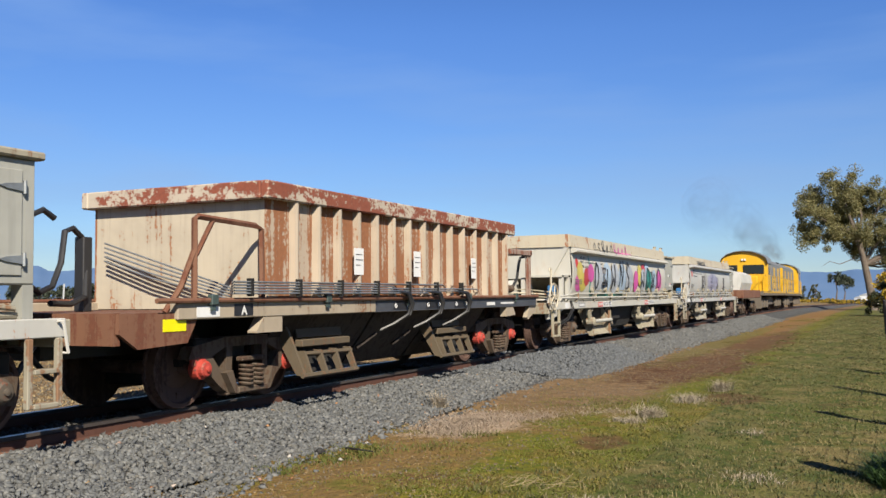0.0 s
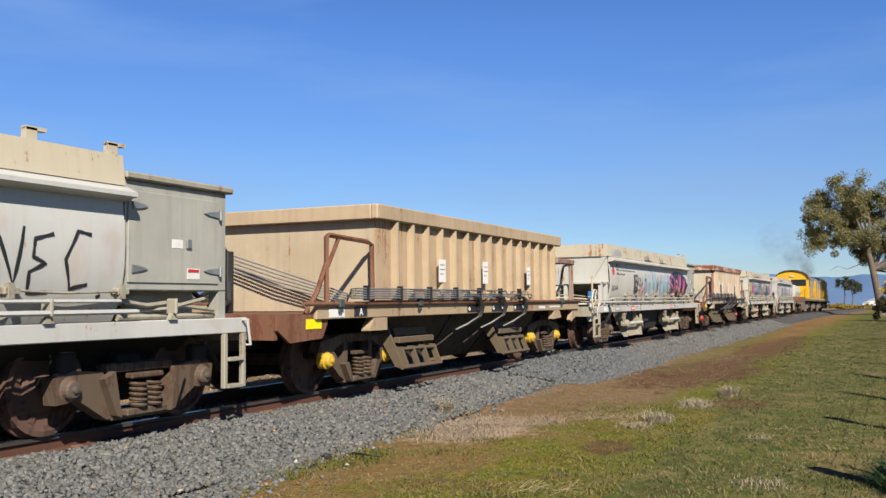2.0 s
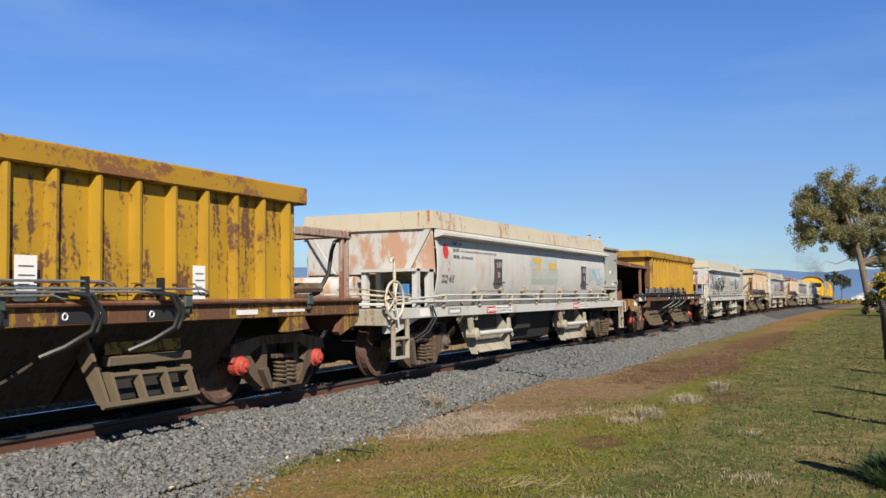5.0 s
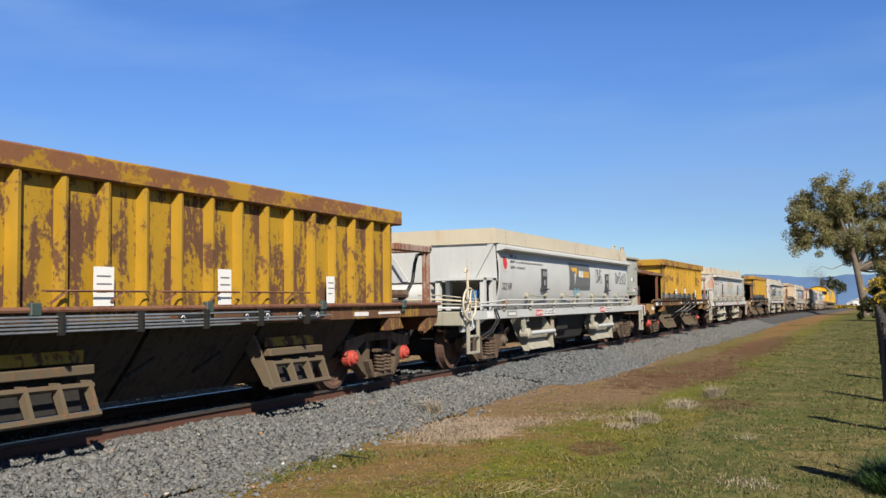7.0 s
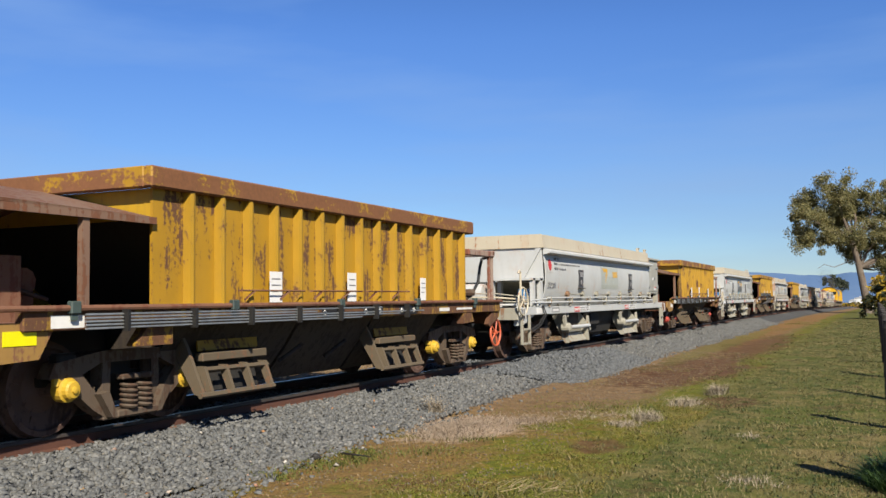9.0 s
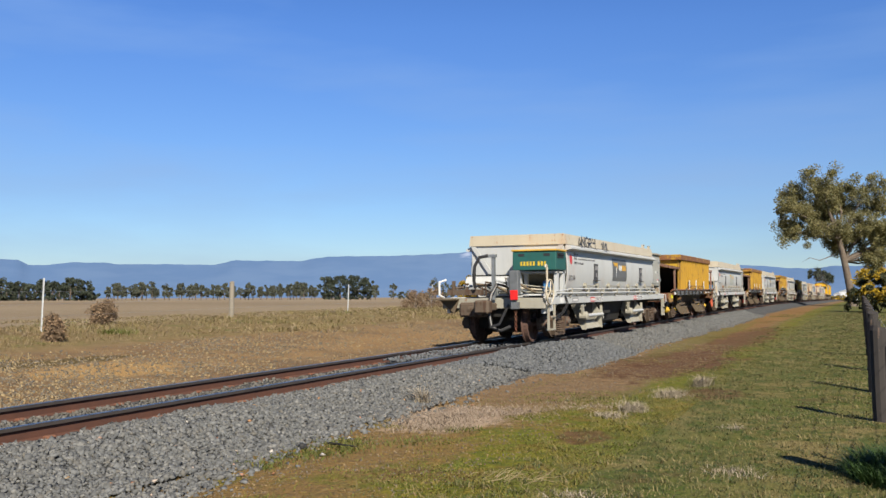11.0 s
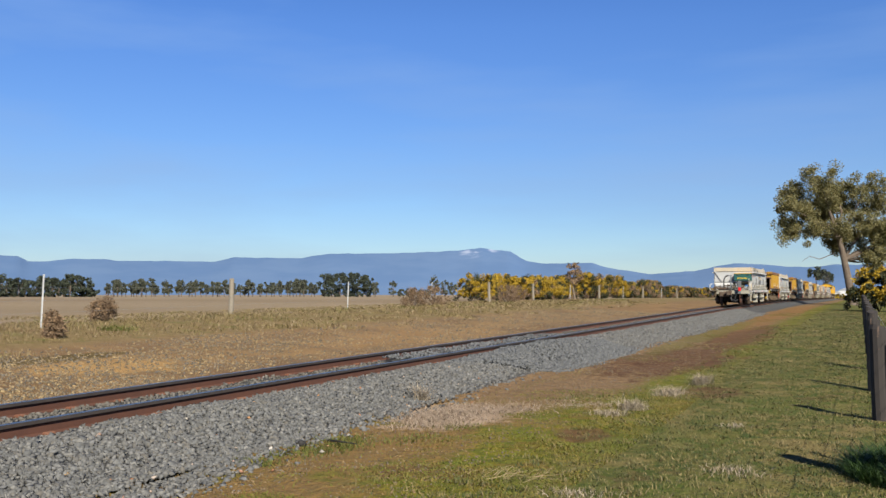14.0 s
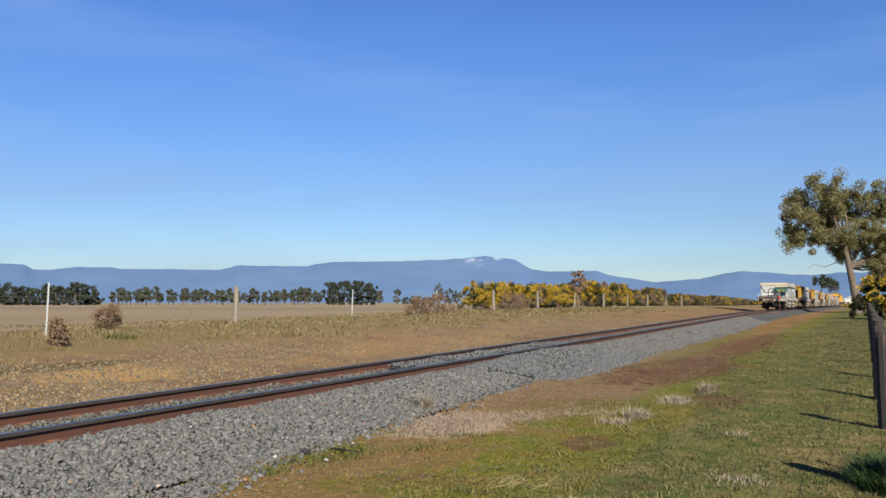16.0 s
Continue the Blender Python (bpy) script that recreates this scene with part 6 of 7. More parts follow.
def art_angry(wg, r):
    logo(wg)
    sprayed_word(wg, "ANGRY.", 0.85, 2.07, 0.25, 0.035, BLACK, coaming_side, "black sprayed word on the coaming", 1.28)
    sprayed_word(wg, "2018.", 2.95, 2.07, 0.2, 0.032, BLACK, coaming_side, "black sprayed date on the coaming", 0.9)


def art_grey(wg, r):
    for k in range(5):
        strokes(wg, "graffiti", scrawl(r, 2.6 + 0.75 * k, 1.15, 1, 0.55), 0.06, SILVER if k % 2 else BLACK, w_surf, "grey graffiti letters")
    blob(wg, r, 3.4, 1.15, 2.6, 0.7, sprayed("lilac", (0.33, 0.32, 0.45)), 0.004)
    strokes(wg, "graffiti", scrawl(r, 1.4, 2.1, 12, 0.13), 0.025, BLACK, lambda z: 1.137 - (z - 2.1) * 0.17, "black graffiti on the coaming")


# ---- ribbed wagons ----
def ribbed_wagon(label, seed, panel, rib, lip, end, canopy, cap, pipes, tagmat, sillmat):
    """Old open hopper: ribbed box under a deep lip, long sills, chutes below; some with a canopy at the rear."""
    wg = tagged(new("ribbed_wagon"), label, "hopper wagon", "ribbed hopper wagons of the train")
    rnd = random.Random(seed)
    L = 7.0
    for s in (-1, 1):
        a, b = (1.17, 1.20) if s > 0 else (-1.20, -1.17)
        part("side_plate", Mesh().box(a, 0.1, 1.06, b, L - 0.02, 2.13), panel, wg)
        for k in range(15):
            y = 0.50 + 0.445 * k
            f = Mesh().prism([(0, y), (0.075, y + 0.01), (0.085, y + 0.045), (0.075, y + 0.08), (0, y + 0.09)], 1.07, 2.12, "z")
            for v in f.bm.verts:
                v.co.x = s * (1.2 + v.co.x)
            part("rib", f, rib, wg)
        a, b = (1.2, 1.30) if s > 0 else (-1.30, -1.2)
        part("lip", Mesh().box(a, -0.02, 2.12, b, L + 0.1, 2.31, 0.015), lip, wg, "deep worn top lip")
    f = Mesh().box(-1.199, -0.02, 2.12, 1.199, 0.08, 2.31, 0.012)
    part("lip", f, lip, wg, "deep worn top lip")
    part("lip", Mesh().box(-1.199, L, 2.12, 1.199, L + 0.1, 2.31, 0.012), lip, wg, "deep worn top lip")
    part("end_plate", Mesh().box(-1.169, L - 0.05, 1.06, 1.169, L - 0.02, 2.12), end, wg)
    part("load_floor", Mesh().box(-1.16, 0.2, 2.1, 1.16, L - 0.1, 2.14), RUSTY, wg)
    if not canopy:
        part("end_plate", Mesh().box(-1.169, 0.1, 0.98, 1.169, 0.13, 2.12), end, wg)
    else:
        part("end_plate", Mesh().box(-1.169, 0.12, 1.85, 1.169, 0.14, 2.12), end, wg)
        # slope sheet blackened: the canopy's shade is put into its colour
        part("slope_sheet", Mesh().quad((-1.169, 1.3, 1.0), (1.169, 1.3, 1.0), (1.169, 0.14, 1.86), (-1.169, 0.14, 1.86), 0.02), SHADE_BLACK, wg)
        part("far_screen", Mesh().box(-1.22, -1.7, 0.97, -1.19, 0.1, 1.82), RUSTY, wg)
        for s in (-1, 1):
            part("end_web", Mesh().prism([(0.12, 1.06), (0.12, 1.9), (1.2, 1.06)], min(s * 1.15, s * 1.165), max(s * 1.15, s * 1.165), "x"), end, wg)
    # sills, deck
    for s in (-1, 1):
        a, b = (1.15, 1.25) if s > 0 else (-1.25, -1.15)
        part("sill", Mesh().box(a, -1.3, 0.90, b, L + 1.3, 1.06, 0.01), sillmat, wg, "long worn side sill")
        rod(wg, "air_pipe", [(s * 1.275, -1.6, 1.075), (s * 1.275, L + 1.3, 1.075)], 0.024, RUSTY if pipes != "black" else RUBBER, "", 8)
        part("side_gusset", Mesh().prism([(0.0, 0.9), (0.32, 0.9), (0.32, 0.74), (-0.12, 0.74), (-0.12, 0.76)], min(s * 1.12, s * 1.24), max(s * 1.12, s * 1.24), "x"), sillmat, wg)
        part("side_gusset", Mesh().prism([(L - 0.2, 0.9), (L + 0.12, 0.9), (L + 0.22, 0.76), (L - 0.2, 0.74)], min(s * 1.12, s * 1.24), max(s * 1.12, s * 1.24), "x"), sillmat, wg)
        part("buffer_plate", Mesh().prism([(-1.97, 0.97), (-0.95, 0.97), (-1.12, 0.69), (-1.75, 0.66), (-1.97, 0.8)], min(s * 1.17, s * 1.21), max(s * 1.17, s * 1.21), "x"), RUSTY if seed < 3 else painted("brown_yellow_plate", (0.35, 0.2, 0.05), (0.16, 0.07, 0.035), 0.42, seed, 0.7), wg, "brown end side plate")
        part("reflector", Mesh().box(s * 1.21 if s > 0 else -1.216, -1.45, 0.80, s * 1.216 if s > 0 else -1.21, -1.15, 0.91), tagmat, wg, "bright reflector tag")
        part("front_bracket", Mesh().prism([(L + 1.0, 0.9), (L + 1.35, 0.9), (L + 1.3, 0.8), (L + 0.9, 0.66), (L + 0.85, 0.7)], min(s * 1.14, s * 1.22), max(s * 1.14, s * 1.22), "x"), sillmat, wg)
    part("deck", Mesh().box(-1.145, -1.9, 0.92, 1.145, 0.15, 0.97), RUSTY, wg)
    part("deck", Mesh().box(-1.145, L - 0.1, 0.95, 1.145, L + 1.27, 1.0), RUSTY, wg)
    part("headstock", Mesh().box(-1.16, -1.98, 0.70, 1.16, -1.91, 0.975), RUSTY, wg)
    part("headstock", Mesh().box(-1.145, L + 1.28, 0.7, 1.145, L + 1.34, 1.0), RUSTY, wg)
    part("centre_sill", Mesh().box(-0.22, -1.9, 0.55, 0.22, L + 1.27, 0.9), DARK, wg)
    for k in range(5):
        y = -0.9 + 2.0 * k
        part("pipe_clip", Mesh().box(1.25, y, 1.03, 1.31, y + 0.1, 1.13, 0.008).box(1.27, y + 0.02, 0.98, 1.29, y + 0.08, 1.04), GREENCLAMP, wg)
    # pipe bundle on the side
    CABLE = STEEL
    z0 = 1.14 if pipes != "low" else 0.91
    if pipes in ("high", "black", "low"):
        for k in range(5):
            y1 = (3.6, 4.6, 5.3, 2.6, 4.1)[k]
            xx = 1.33 if pipes != "low" else 1.30
            zz = z0 + 0.028 * k
            pts = [(xx, -0.6 if pipes != "low" else -0.75, zz), (xx, y1, zz)]
            if pipes != "low":
                pts += [(xx - 0.02, y1 + 0.12, zz - 0.03)]
            if not canopy and pipes == "high":
                pts = [(-0.9, -0.05, 1.72 - 0.05 * k), (-0.2, -0.08, 1.52 - 0.05 * k), (0.9, -0.1, 1.2 - 0.03 * k), (1.15, -0.4, zz)] + pts
            rod(wg, "steel_tube", pts, 0.0105, CABLE, "", 5)
        for k in range(7):
            y = -0.35 + k * 0.85
            part("tube_bracket", Mesh().box(1.285, y, z0 - 0.03, 1.355, y + 0.03, z0 + 0.15), DARK, wg)
        for k in range(9):
            y = 0.95 + 0.5 * k
            if pipes != "low":
                rod(wg, "hose_hook", [(1.29, y, 1.24), (1.29, y + 0.3, 1.24), (1.29, y + 0.36, 1.14), (1.29, y + 0.5, 1.14)], 0.008, RUSTY, "", 4)
    if pipes == "low":
        for k in range(3):
            y = 1.7 + 1.25 * k
            rod(wg, "hand_rail", [(1.3, y - 0.5, 1.22), (1.34, y - 0.5, 1.22), (1.34, y + 0.6, 1.22), (1.3, y + 0.6, 1.22)], 0.009, RUSTY, "", 4)
            for q in (-0.3, 0.3):
                rod(wg, "rail_stay", [(1.34, y + q, 1.22), (1.29, y + q - 0.1, 1.13)], 0.012, RUSTY, "", 4)
    for k in range(3):
        y = 3.05 + 0.95 * k
        for q in (0.0, 0.06) if pipes != "low" else ():
            rod(wg, "rubber_hose", [(1.3, y - 0.35 + q, 1.17), (1.36, y - 0.1 + q, 1.14), (1.37, y + q, 1.0), (1.33, y - 0.02 + q, 0.86), (1.18, y - 0.14 + q, 0.74), (1.05, y - 0.28, 0.66)], 0.021, RUBBER, "black rubber hose")
        part("hose_panel", Mesh().box(1.25, y - 0.28, 0.92, 1.254, y + 0.22, 1.03), INK, wg)
        for q in (-0.22, 0.13):
            part("valve_mark", Mesh().ring((1.256, y + q, 0.975), (1, 0, 0), 0.026, 0.007, 10, 4), WHITEINK, wg)
        rod(wg, "door_lever", [(1.0, y - 0.3, 0.62), (0.9, y - 0.45, 0.5), (0.85, y - 0.55, 0.44)], 0.025, HOPPER)
    if pipes != "low":
        part("letter_panel", Mesh().box(1.25, -0.5, 0.92, 1.254, -0.2, 1.04), INK, wg)
        lettering("end_letter", "A" if not canopy else "B", 0.12, WHITEINK, wg, pose(1.258, -0.39, 0.935), 0, 0.004)
    part("white_panel", Mesh().box(1.25, -1.05, 0.92, 1.254, -0.72, 1.02), WHITEINK, wg)
    if seed == 1:
        part("dark_band", Mesh().box(1.25, 2.3, 0.905, 1.252, L + 1.25, 1.045), plain("slate_paint", (0.06, 0.065, 0.08)), wg)
    bars(wg, "load_print", 5.9, 0.99, (0.35,), 0.05, 0.1, WHITEINK, lambda z: 1.252)
    bars(wg, "load_print", 6.5, 0.985, (0.6,), 0.03, 0.1, WHITEINK, lambda z: 1.252)
    # papers stuck on the plates
    low = -0.22 if canopy else 0.04
    for y, w, h in ((1.72, 0.22, 0.32), (3.28, 0.2, 0.34), (5.22, 0.17, 0.31)) if seed != 3 else ():
        x = 1.292
        part("paper_notice", Mesh().box(x - 0.004, y, 1.32 + low, x, y + w, 1.32 + low + h), PAPER, wg, "white paper notice")
        bars(wg, "paper_print", y + 0.03, 1.32 + low + h * 0.78, (w * 0.7, w * 0.75, w * 0.5), 0.012, h * 0.2, GREYINK, lambda z: x - 0.003)
    # chutes
    for y0 in (0.85, 4.35):
        for s in (-1, 1):
            f = Mesh()
            f.box(min(s * 1.0, s * 1.1), y0 + 0.05, 0.54, max(s * 1.0, s * 1.1), y0 + 1.08, 0.62, 0.008)
            f.tube([(s * 1.16, y0 + 0.0, 0.47), (s * 1.16, y0 + 1.0, 0.46)], 0.025, 6)
            f.tube([(s * 1.26, y0 - 0.18, 0.24), (s * 1.26, y0 + 0.98, 0.24)], 0.028, 6)
            for q in (0.0, 0.32, 0.64, 0.96):
                f.prism([(s * 1.08, 0.5), (s * 1.17, 0.5), (s * 1.27, 0.24), (s * 1.2, 0.24)], y0 + q - 0.02, y0 + q + 0.02)
            f.prism([(s * 0.9, 0.9), (s * 1.02, 0.7), (s * 1.24, 0.22), (s * 1.12, 0.24), (s * 0.88, 0.62)], y0 - 0.1, y0 - 0.06)
            ob = part("chute", f, TRAY, wg, "dusty steel discharge chute with ribs")
            # added black sheet for the dark openings between the chute ribs
            part("chute_dark_back", Mesh().quad((s * 0.9, y0 + 0.1, 0.62), (s * 0.9, y0 + 1.05, 0.62), (s * 1.06, y0 + 0.98, 0.25), (s * 1.06, y0 - 0.03, 0.25), 0.02), SHADE_BLACK, ob)
            part("chute_neck", Mesh().quad((s * 0.86, y0 + 0.22, 0.93), (s * 0.86, y0 + 1.2, 0.93), (s * 1.0, y0 + 1.05, 0.64), (s * 1.0, y0 + 0.1, 0.64), 0.02), panel if seed > 2 else TRAY, ob)
    # hopper bottoms, their underside shade painted in
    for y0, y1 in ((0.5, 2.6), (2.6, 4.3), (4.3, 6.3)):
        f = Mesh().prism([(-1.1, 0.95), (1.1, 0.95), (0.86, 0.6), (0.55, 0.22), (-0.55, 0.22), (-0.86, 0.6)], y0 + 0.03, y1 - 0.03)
        part("hopper_bottom", f, HOPPER, wg, "sloping hopper bottom, darkened for the shade under the wagon")
    # rear end gear
    if canopy:
        R = painted("canopy_rust", (0.21, 0.125, 0.085), (0.13, 0.05, 0.024), 0.5, seed, 0.75)
        f = Mesh().quad((0, -1.75, 2.16), (1.24, -1.75, 1.87), (1.24, 0.1, 1.83), (0, 0.1, 2.12), 0.025).quad((-1.24, -1.75, 1.87), (0, -1.75, 2.16), (0, 0.1, 2.12), (-1.24, 0.1, 1.83), 0.025)
        f.quad((0, -1.78, 2.09), (1.25, -1.78, 1.80), (1.25, -1.78, 1.89), (0, -1.78, 2.19), 0.03).quad((-1.25, -1.78, 1.80), (0, -1.78, 2.09), (0, -1.78, 2.19), (-1.25, -1.78, 1.89), 0.03)
        f.box(1.2, -1.75, 1.80, 1.25, 0.1, 1.86)
        part("canopy", f, R, wg, "rusty pitched canopy over the end platform")
        for x in (1.2, -1.2):
            part("canopy_post", Mesh().box(x - 0.03, -0.72, 0.97, x + 0.03, -0.65, 1.85), R, wg)
        part("winch", Mesh().box(-0.3, -0.9, 0.97, 0.35, -0.4, 1.25, 0.03).tube([(-0.5, -0.65, 1.3), (0.5, -0.65, 1.3)], 0.12, 10).box(0.6, -1.1, 0.97, 0.75, -0.9, 1.5), RUSTY, wg, "rusted brake gear under the canopy")
        for k in range(4):
            rod(wg, "hydraulic_hose", [(0.2 + 0.1 * k, -1.9, 1.0), (0.2 + 0.08 * k, -1.95, 1.5), (0.25 + 0.05 * k, -1.85, 1.75), (0.3, -1.6, 1.7), (0.4 + 0.05 * k, -1.0, 1.3), (0.6, -0.5, 1.15)], 0.018, RUBBER)
        part("hose_post", Mesh().box(0.1, -1.95, 0.95, 0.16, -1.88, 1.75), RUSTY, wg)
    else:
        rod(wg, "end_frame", [(1.2, 0.02, 1.0), (1.2, 0.0, 1.80), (1.2, -0.1, 1.83), (1.2, -0.98, 1.86), (1.2, -1.02, 1.84), (1.2, -1.02, 0.97)], 0.032, RUSTY, "rusty tubular end frame", 5)
        rod(wg, "end_brace", [(1.2, -0.75, 1.86), (1.2, -1.0, 1.5)], 0.025, RUSTY)
        rod(wg, "end_brace", [(1.2, -1.02, 1.55), (1.15, -1.15, 1.2), (1.1, -1.3, 0.97)], 0.03, RUSTY)
        part("hose_post", Mesh().box(-0.35, -1.0, 0.97, -0.22, -0.88, 1.72, 0.01), RUBBER, wg, "black hose post")
        rod(wg, "hydraulic_hose", [(-0.28, -0.95, 1.7), (-0.26, -1.1, 1.8), (-0.24, -1.22, 1.76), (-0.2, -1.3, 1.45), (-0.18, -1.42, 1.22), (-0.15, -1.6, 1.16), (-0.1, -1.78, 1.24), (-0.08, -1.86, 1.55), (-0.06, -1.8, 1.86), (-0.05, -1.65, 1.93), (-0.05, -1.52, 1.86)], 0.03, RUBBER, "looped black hydraulic hose", 8)
        part("hose_clamp", Mesh().tube([(-0.08, -1.86, 1.5), (-0.08, -1.86, 1.58)], 0.038, 8), STEEL, wg)
        rod(wg, "hydraulic_hose", [(-0.25, -0.95, 1.4), (-0.2, -1.0, 1.12), (-0.12, -1.25, 1.05), (0.0, -1.6, 1.06)], 0.03, RUBBER, "black hydraulic hose", 8)
    # front end frame and panel
    FR = painted("end_frame_paint", (0.34, 0.25, 0.2), (0.17, 0.06, 0.035), 0.5, seed + 80, 0.75)
    for s in (-1, 1):
        for y in (L + 0.98, L + 1.1):
            part("end_frame", Mesh().box(min(s * 1.15, s * 1.2), y, 1.0, max(s * 1.15, s * 1.2), y + 0.05, 1.84, 0.006), FR, wg, "chipped end frame post")
        part("frame_top", Mesh().box(min(s * 1.12, s * 1.22), L + 0.1, 1.8, max(s * 1.12, s * 1.22), L + 1.17, 1.9, 0.015), FR, wg, "chipped end frame top rail")
    part("frame_top", Mesh().box(-1.22, L + 1.1, 1.82, 1.22, L + 1.18, 1.91, 0.012), FR, wg, "chipped end frame top rail")
    part("hose_post", Mesh().box(0.42, L + 0.3, 1.0, 0.52, L + 0.42, 1.72, 0.01).box(0.38, L + 0.28, 1.5, 0.42, L + 0.44, 1.56), RUBBER, wg, "black hose post")
    rod(wg, "hydraulic_hose", [(0.47, L + 0.36, 1.72), (0.5, L + 0.48, 1.76), (0.52, L + 0.58, 1.66), (0.55, L + 0.66, 1.4), (0.6, L + 0.74, 1.18), (0.7, L + 0.88, 1.1), (0.85, L + 1.0, 1.16), (0.95, L + 1.08, 1.4), (0.98, L + 1.1, 1.66), (1.0, L + 1.14, 1.78), (1.08, L + 1.14, 1.8)], 0.026, RUBBER, "looped black hydraulic hose", 8)
    rod(wg, "brake_pipe", [(0.1, L + 0.4, 1.04), (0.9, L + 0.7, 1.04), (1.05, L + 1.2, 1.06)], 0.02, STEEL)
    part("brake_gear", Mesh().box(-0.5, L + 0.3, 1.0, 0.9, L + 0.8, 1.15, 0.03).tube([(0.3, L + 0.2, 1.22), (0.9, L + 1.0, 1.22)], 0.06, 8), GEAR, wg)
    if seed == 3:
        handwheel(wg, 1.14, -0.62, 0.62, 0.22, painted("brown_wheel", (0.3, 0.22, 0.15), (0.15, 0.08, 0.05), 0.4, 31, 0.7))
    if seed == 6:
        handwheel(wg, 1.16, L + 1.3, 0.55, 0.22, plain("orange_wheel", (0.6, 0.12, 0.05)), label="orange handbrake wheel")
    coupler(wg, -1.97, -0.6), coupler(wg, L + 1.33, 1)
    bogie(wg, 0.17, 1.43, cap, "old"), bogie(wg, 7.15, 1.43, cap, "old")
    return wg


# ---- flat wagon with a white tank, and the engines ----
def flat_wagon():
    wg = tagged(new("flat_wagon"), "short brown flat wagon carrying a white rounded bin", "flat wagon")
    part("deck", Mesh().box(-1.15, 0, 0.85, 1.15, 7.2, 1.25, 0.02), RUSTY, wg)
    part("bin", Mesh().prism([(-0.95, 1.25), (0.95, 1.25), (1.05, 1.6), (1.0, 2.0), (0.7, 2.15), (-0.7, 2.15), (-1.0, 2.0), (-1.05, 1.6)], 0.2, 4.4), painted("white_bin", (0.66, 0.65, 0.6), (0.3, 0.15, 0.07), 0.05, 41, 0.5), wg, "white rounded bin")
    coupler(wg, 0, -1), coupler(wg, 7.2, 1)
    bogie(wg, 1.2, 1.43, "grey", "old"), bogie(wg, 6.0, 1.43, "grey", "old")
    return wg


LOCO = painted("loco_yellow", (0.72, 0.42, 0.015), (0.25, 0.13, 0.05), -0.1, 50, 0.4, (0.68, 0.38, 0.012), 0.2)
LGREY = painted("loco_grey", (0.22, 0.23, 0.24), (0.15, 0.1, 0.07), 0.0, 51, 0.5)
GLASS = plain("dark_window", (0.012, 0.016, 0.018), 0.08, 0, 0.1)
CHASSIS = painted("loco_frame", (0.16, 0.13, 0.1), (0.12, 0.08, 0.05), 0.3, 52, 0.8)


def engine(turned):
    """Diesel engine: cab at one end (y = 0 side), long hood, frame, two three-axle bogies."""
    wg = tagged(new("locomotive"), "yellow and grey diesel locomotive with end cab", "locomotive", "locomotives of the train")
    Lg = 14.4
    q = (lambda y: Lg - y) if turned else (lambda y: y)

    def bx(f, x0, y0, z0, x1, y1, z1, b=0.0):
        return f.box(x0, min(q(y0), q(y1)), z0, x1, max(q(y0), q(y1)), z1, b)

    part("frame", bx(bx(bx(Mesh(), -1.25, 0, 0.95, 1.25, Lg, 1.2, 0.02), -0.9, 0.1, 0.45, 0.9, 0.5, 0.95), -0.9, 5.4, 0.35, 0.9, 8.6, 0.95, 0.08), CHASSIS, wg)
    part("side_stripe", bx(Mesh(), -1.26, 0.05, 1.1, 1.26, Lg - 0.05, 1.2), LOCO, wg)
    roof = [(-1.3, 2.75), (-1.2, 3.05), (-0.9, 3.3), (-0.45, 3.44), (0, 3.48), (0.45, 3.44), (0.9, 3.3), (1.2, 3.05), (1.3, 2.75)]
    cab = part("cab", Mesh().prism([(-1.3, 1.2), (1.3, 1.2)] + roof[::-1], *sorted((q(1.9), q(4.2)))), LOCO, wg, "yellow cab")
    part("cab_roof", Mesh().prism([(x * 1.03, z + 0.03) for x, z in roof] + [(x * 1.03, z + 0.07) for x, z in roof[::-1]], *sorted((q(1.72), q(4.3)))), LGREY, cab)
    for x0, x1 in ((-1.15, -0.35), (-0.05, 1.1)):
        part("windscreen", bx(Mesh(), x0, 1.86, 2.2, x1, 1.92, 2.72, 0.015), GLASS, cab)
    for s in (-1, 1):
        part("side_window", bx(Mesh(), s * 1.31 if s < 0 else 1.29, 2.3, 2.15, s * 1.29 if s < 0 else 1.31, 3.1, 2.75, 0.008), GLASS, cab)
        part("cab_door", bx(Mesh(), s * 1.32 if s < 0 else 1.3, 3.3, 1.25, s * 1.3 if s < 0 else 1.32, 3.95, 2.8, 0.006), LGREY, cab)
    part("short_hood", bx(Mesh(), -0.85, 0.9, 1.2, 0.85, 1.9, 2.05, 0.06), LOCO, wg)
    part("marker_lights", bx(bx(Mesh(), -0.14, 1.8, 2.95, -0.02, 1.9, 3.07, 0.02), 0.02, 1.8, 2.95, 0.14, 1.9, 3.07, 0.02), WHITEINK, cab)
    hood = part("long_hood", Mesh().prism([(-0.95, 1.2), (0.95, 1.2), (0.95, 2.95), (0.7, 3.2), (-0.7, 3.2), (-0.95, 2.95)], *sorted((q(4.2), q(13.6)))), LGREY, wg, "grey hood with yellow doors")
    for k in range(10):
        y = 4.5 + 0.9 * k
        for s in (-1, 1):
            f = bx(Mesh(), s * 0.975 if s < 0 else 0.95, y, 1.4, s * 0.95 if s < 0 else 0.975, y + 0.78, 2.75, 0.008)
            for j in range(5):
                bx(f, s * 0.985 if s < 0 else 0.97, y + 0.12, 1.9 + 0.15 * j, s * 0.97 if s < 0 else 0.985, y + 0.66, 1.97 + 0.15 * j)
            part("hood_door", f, LOCO if k % 3 == 2 else LGREY, hood)
    part("exhaust", bx(bx(Mesh(), -0.2, 8, 3.2, 0.2, 8.6, 3.45, 0.03), -0.5, 11, 3.2, 0.5, 12.6, 3.35, 0.03), DARK, hood)
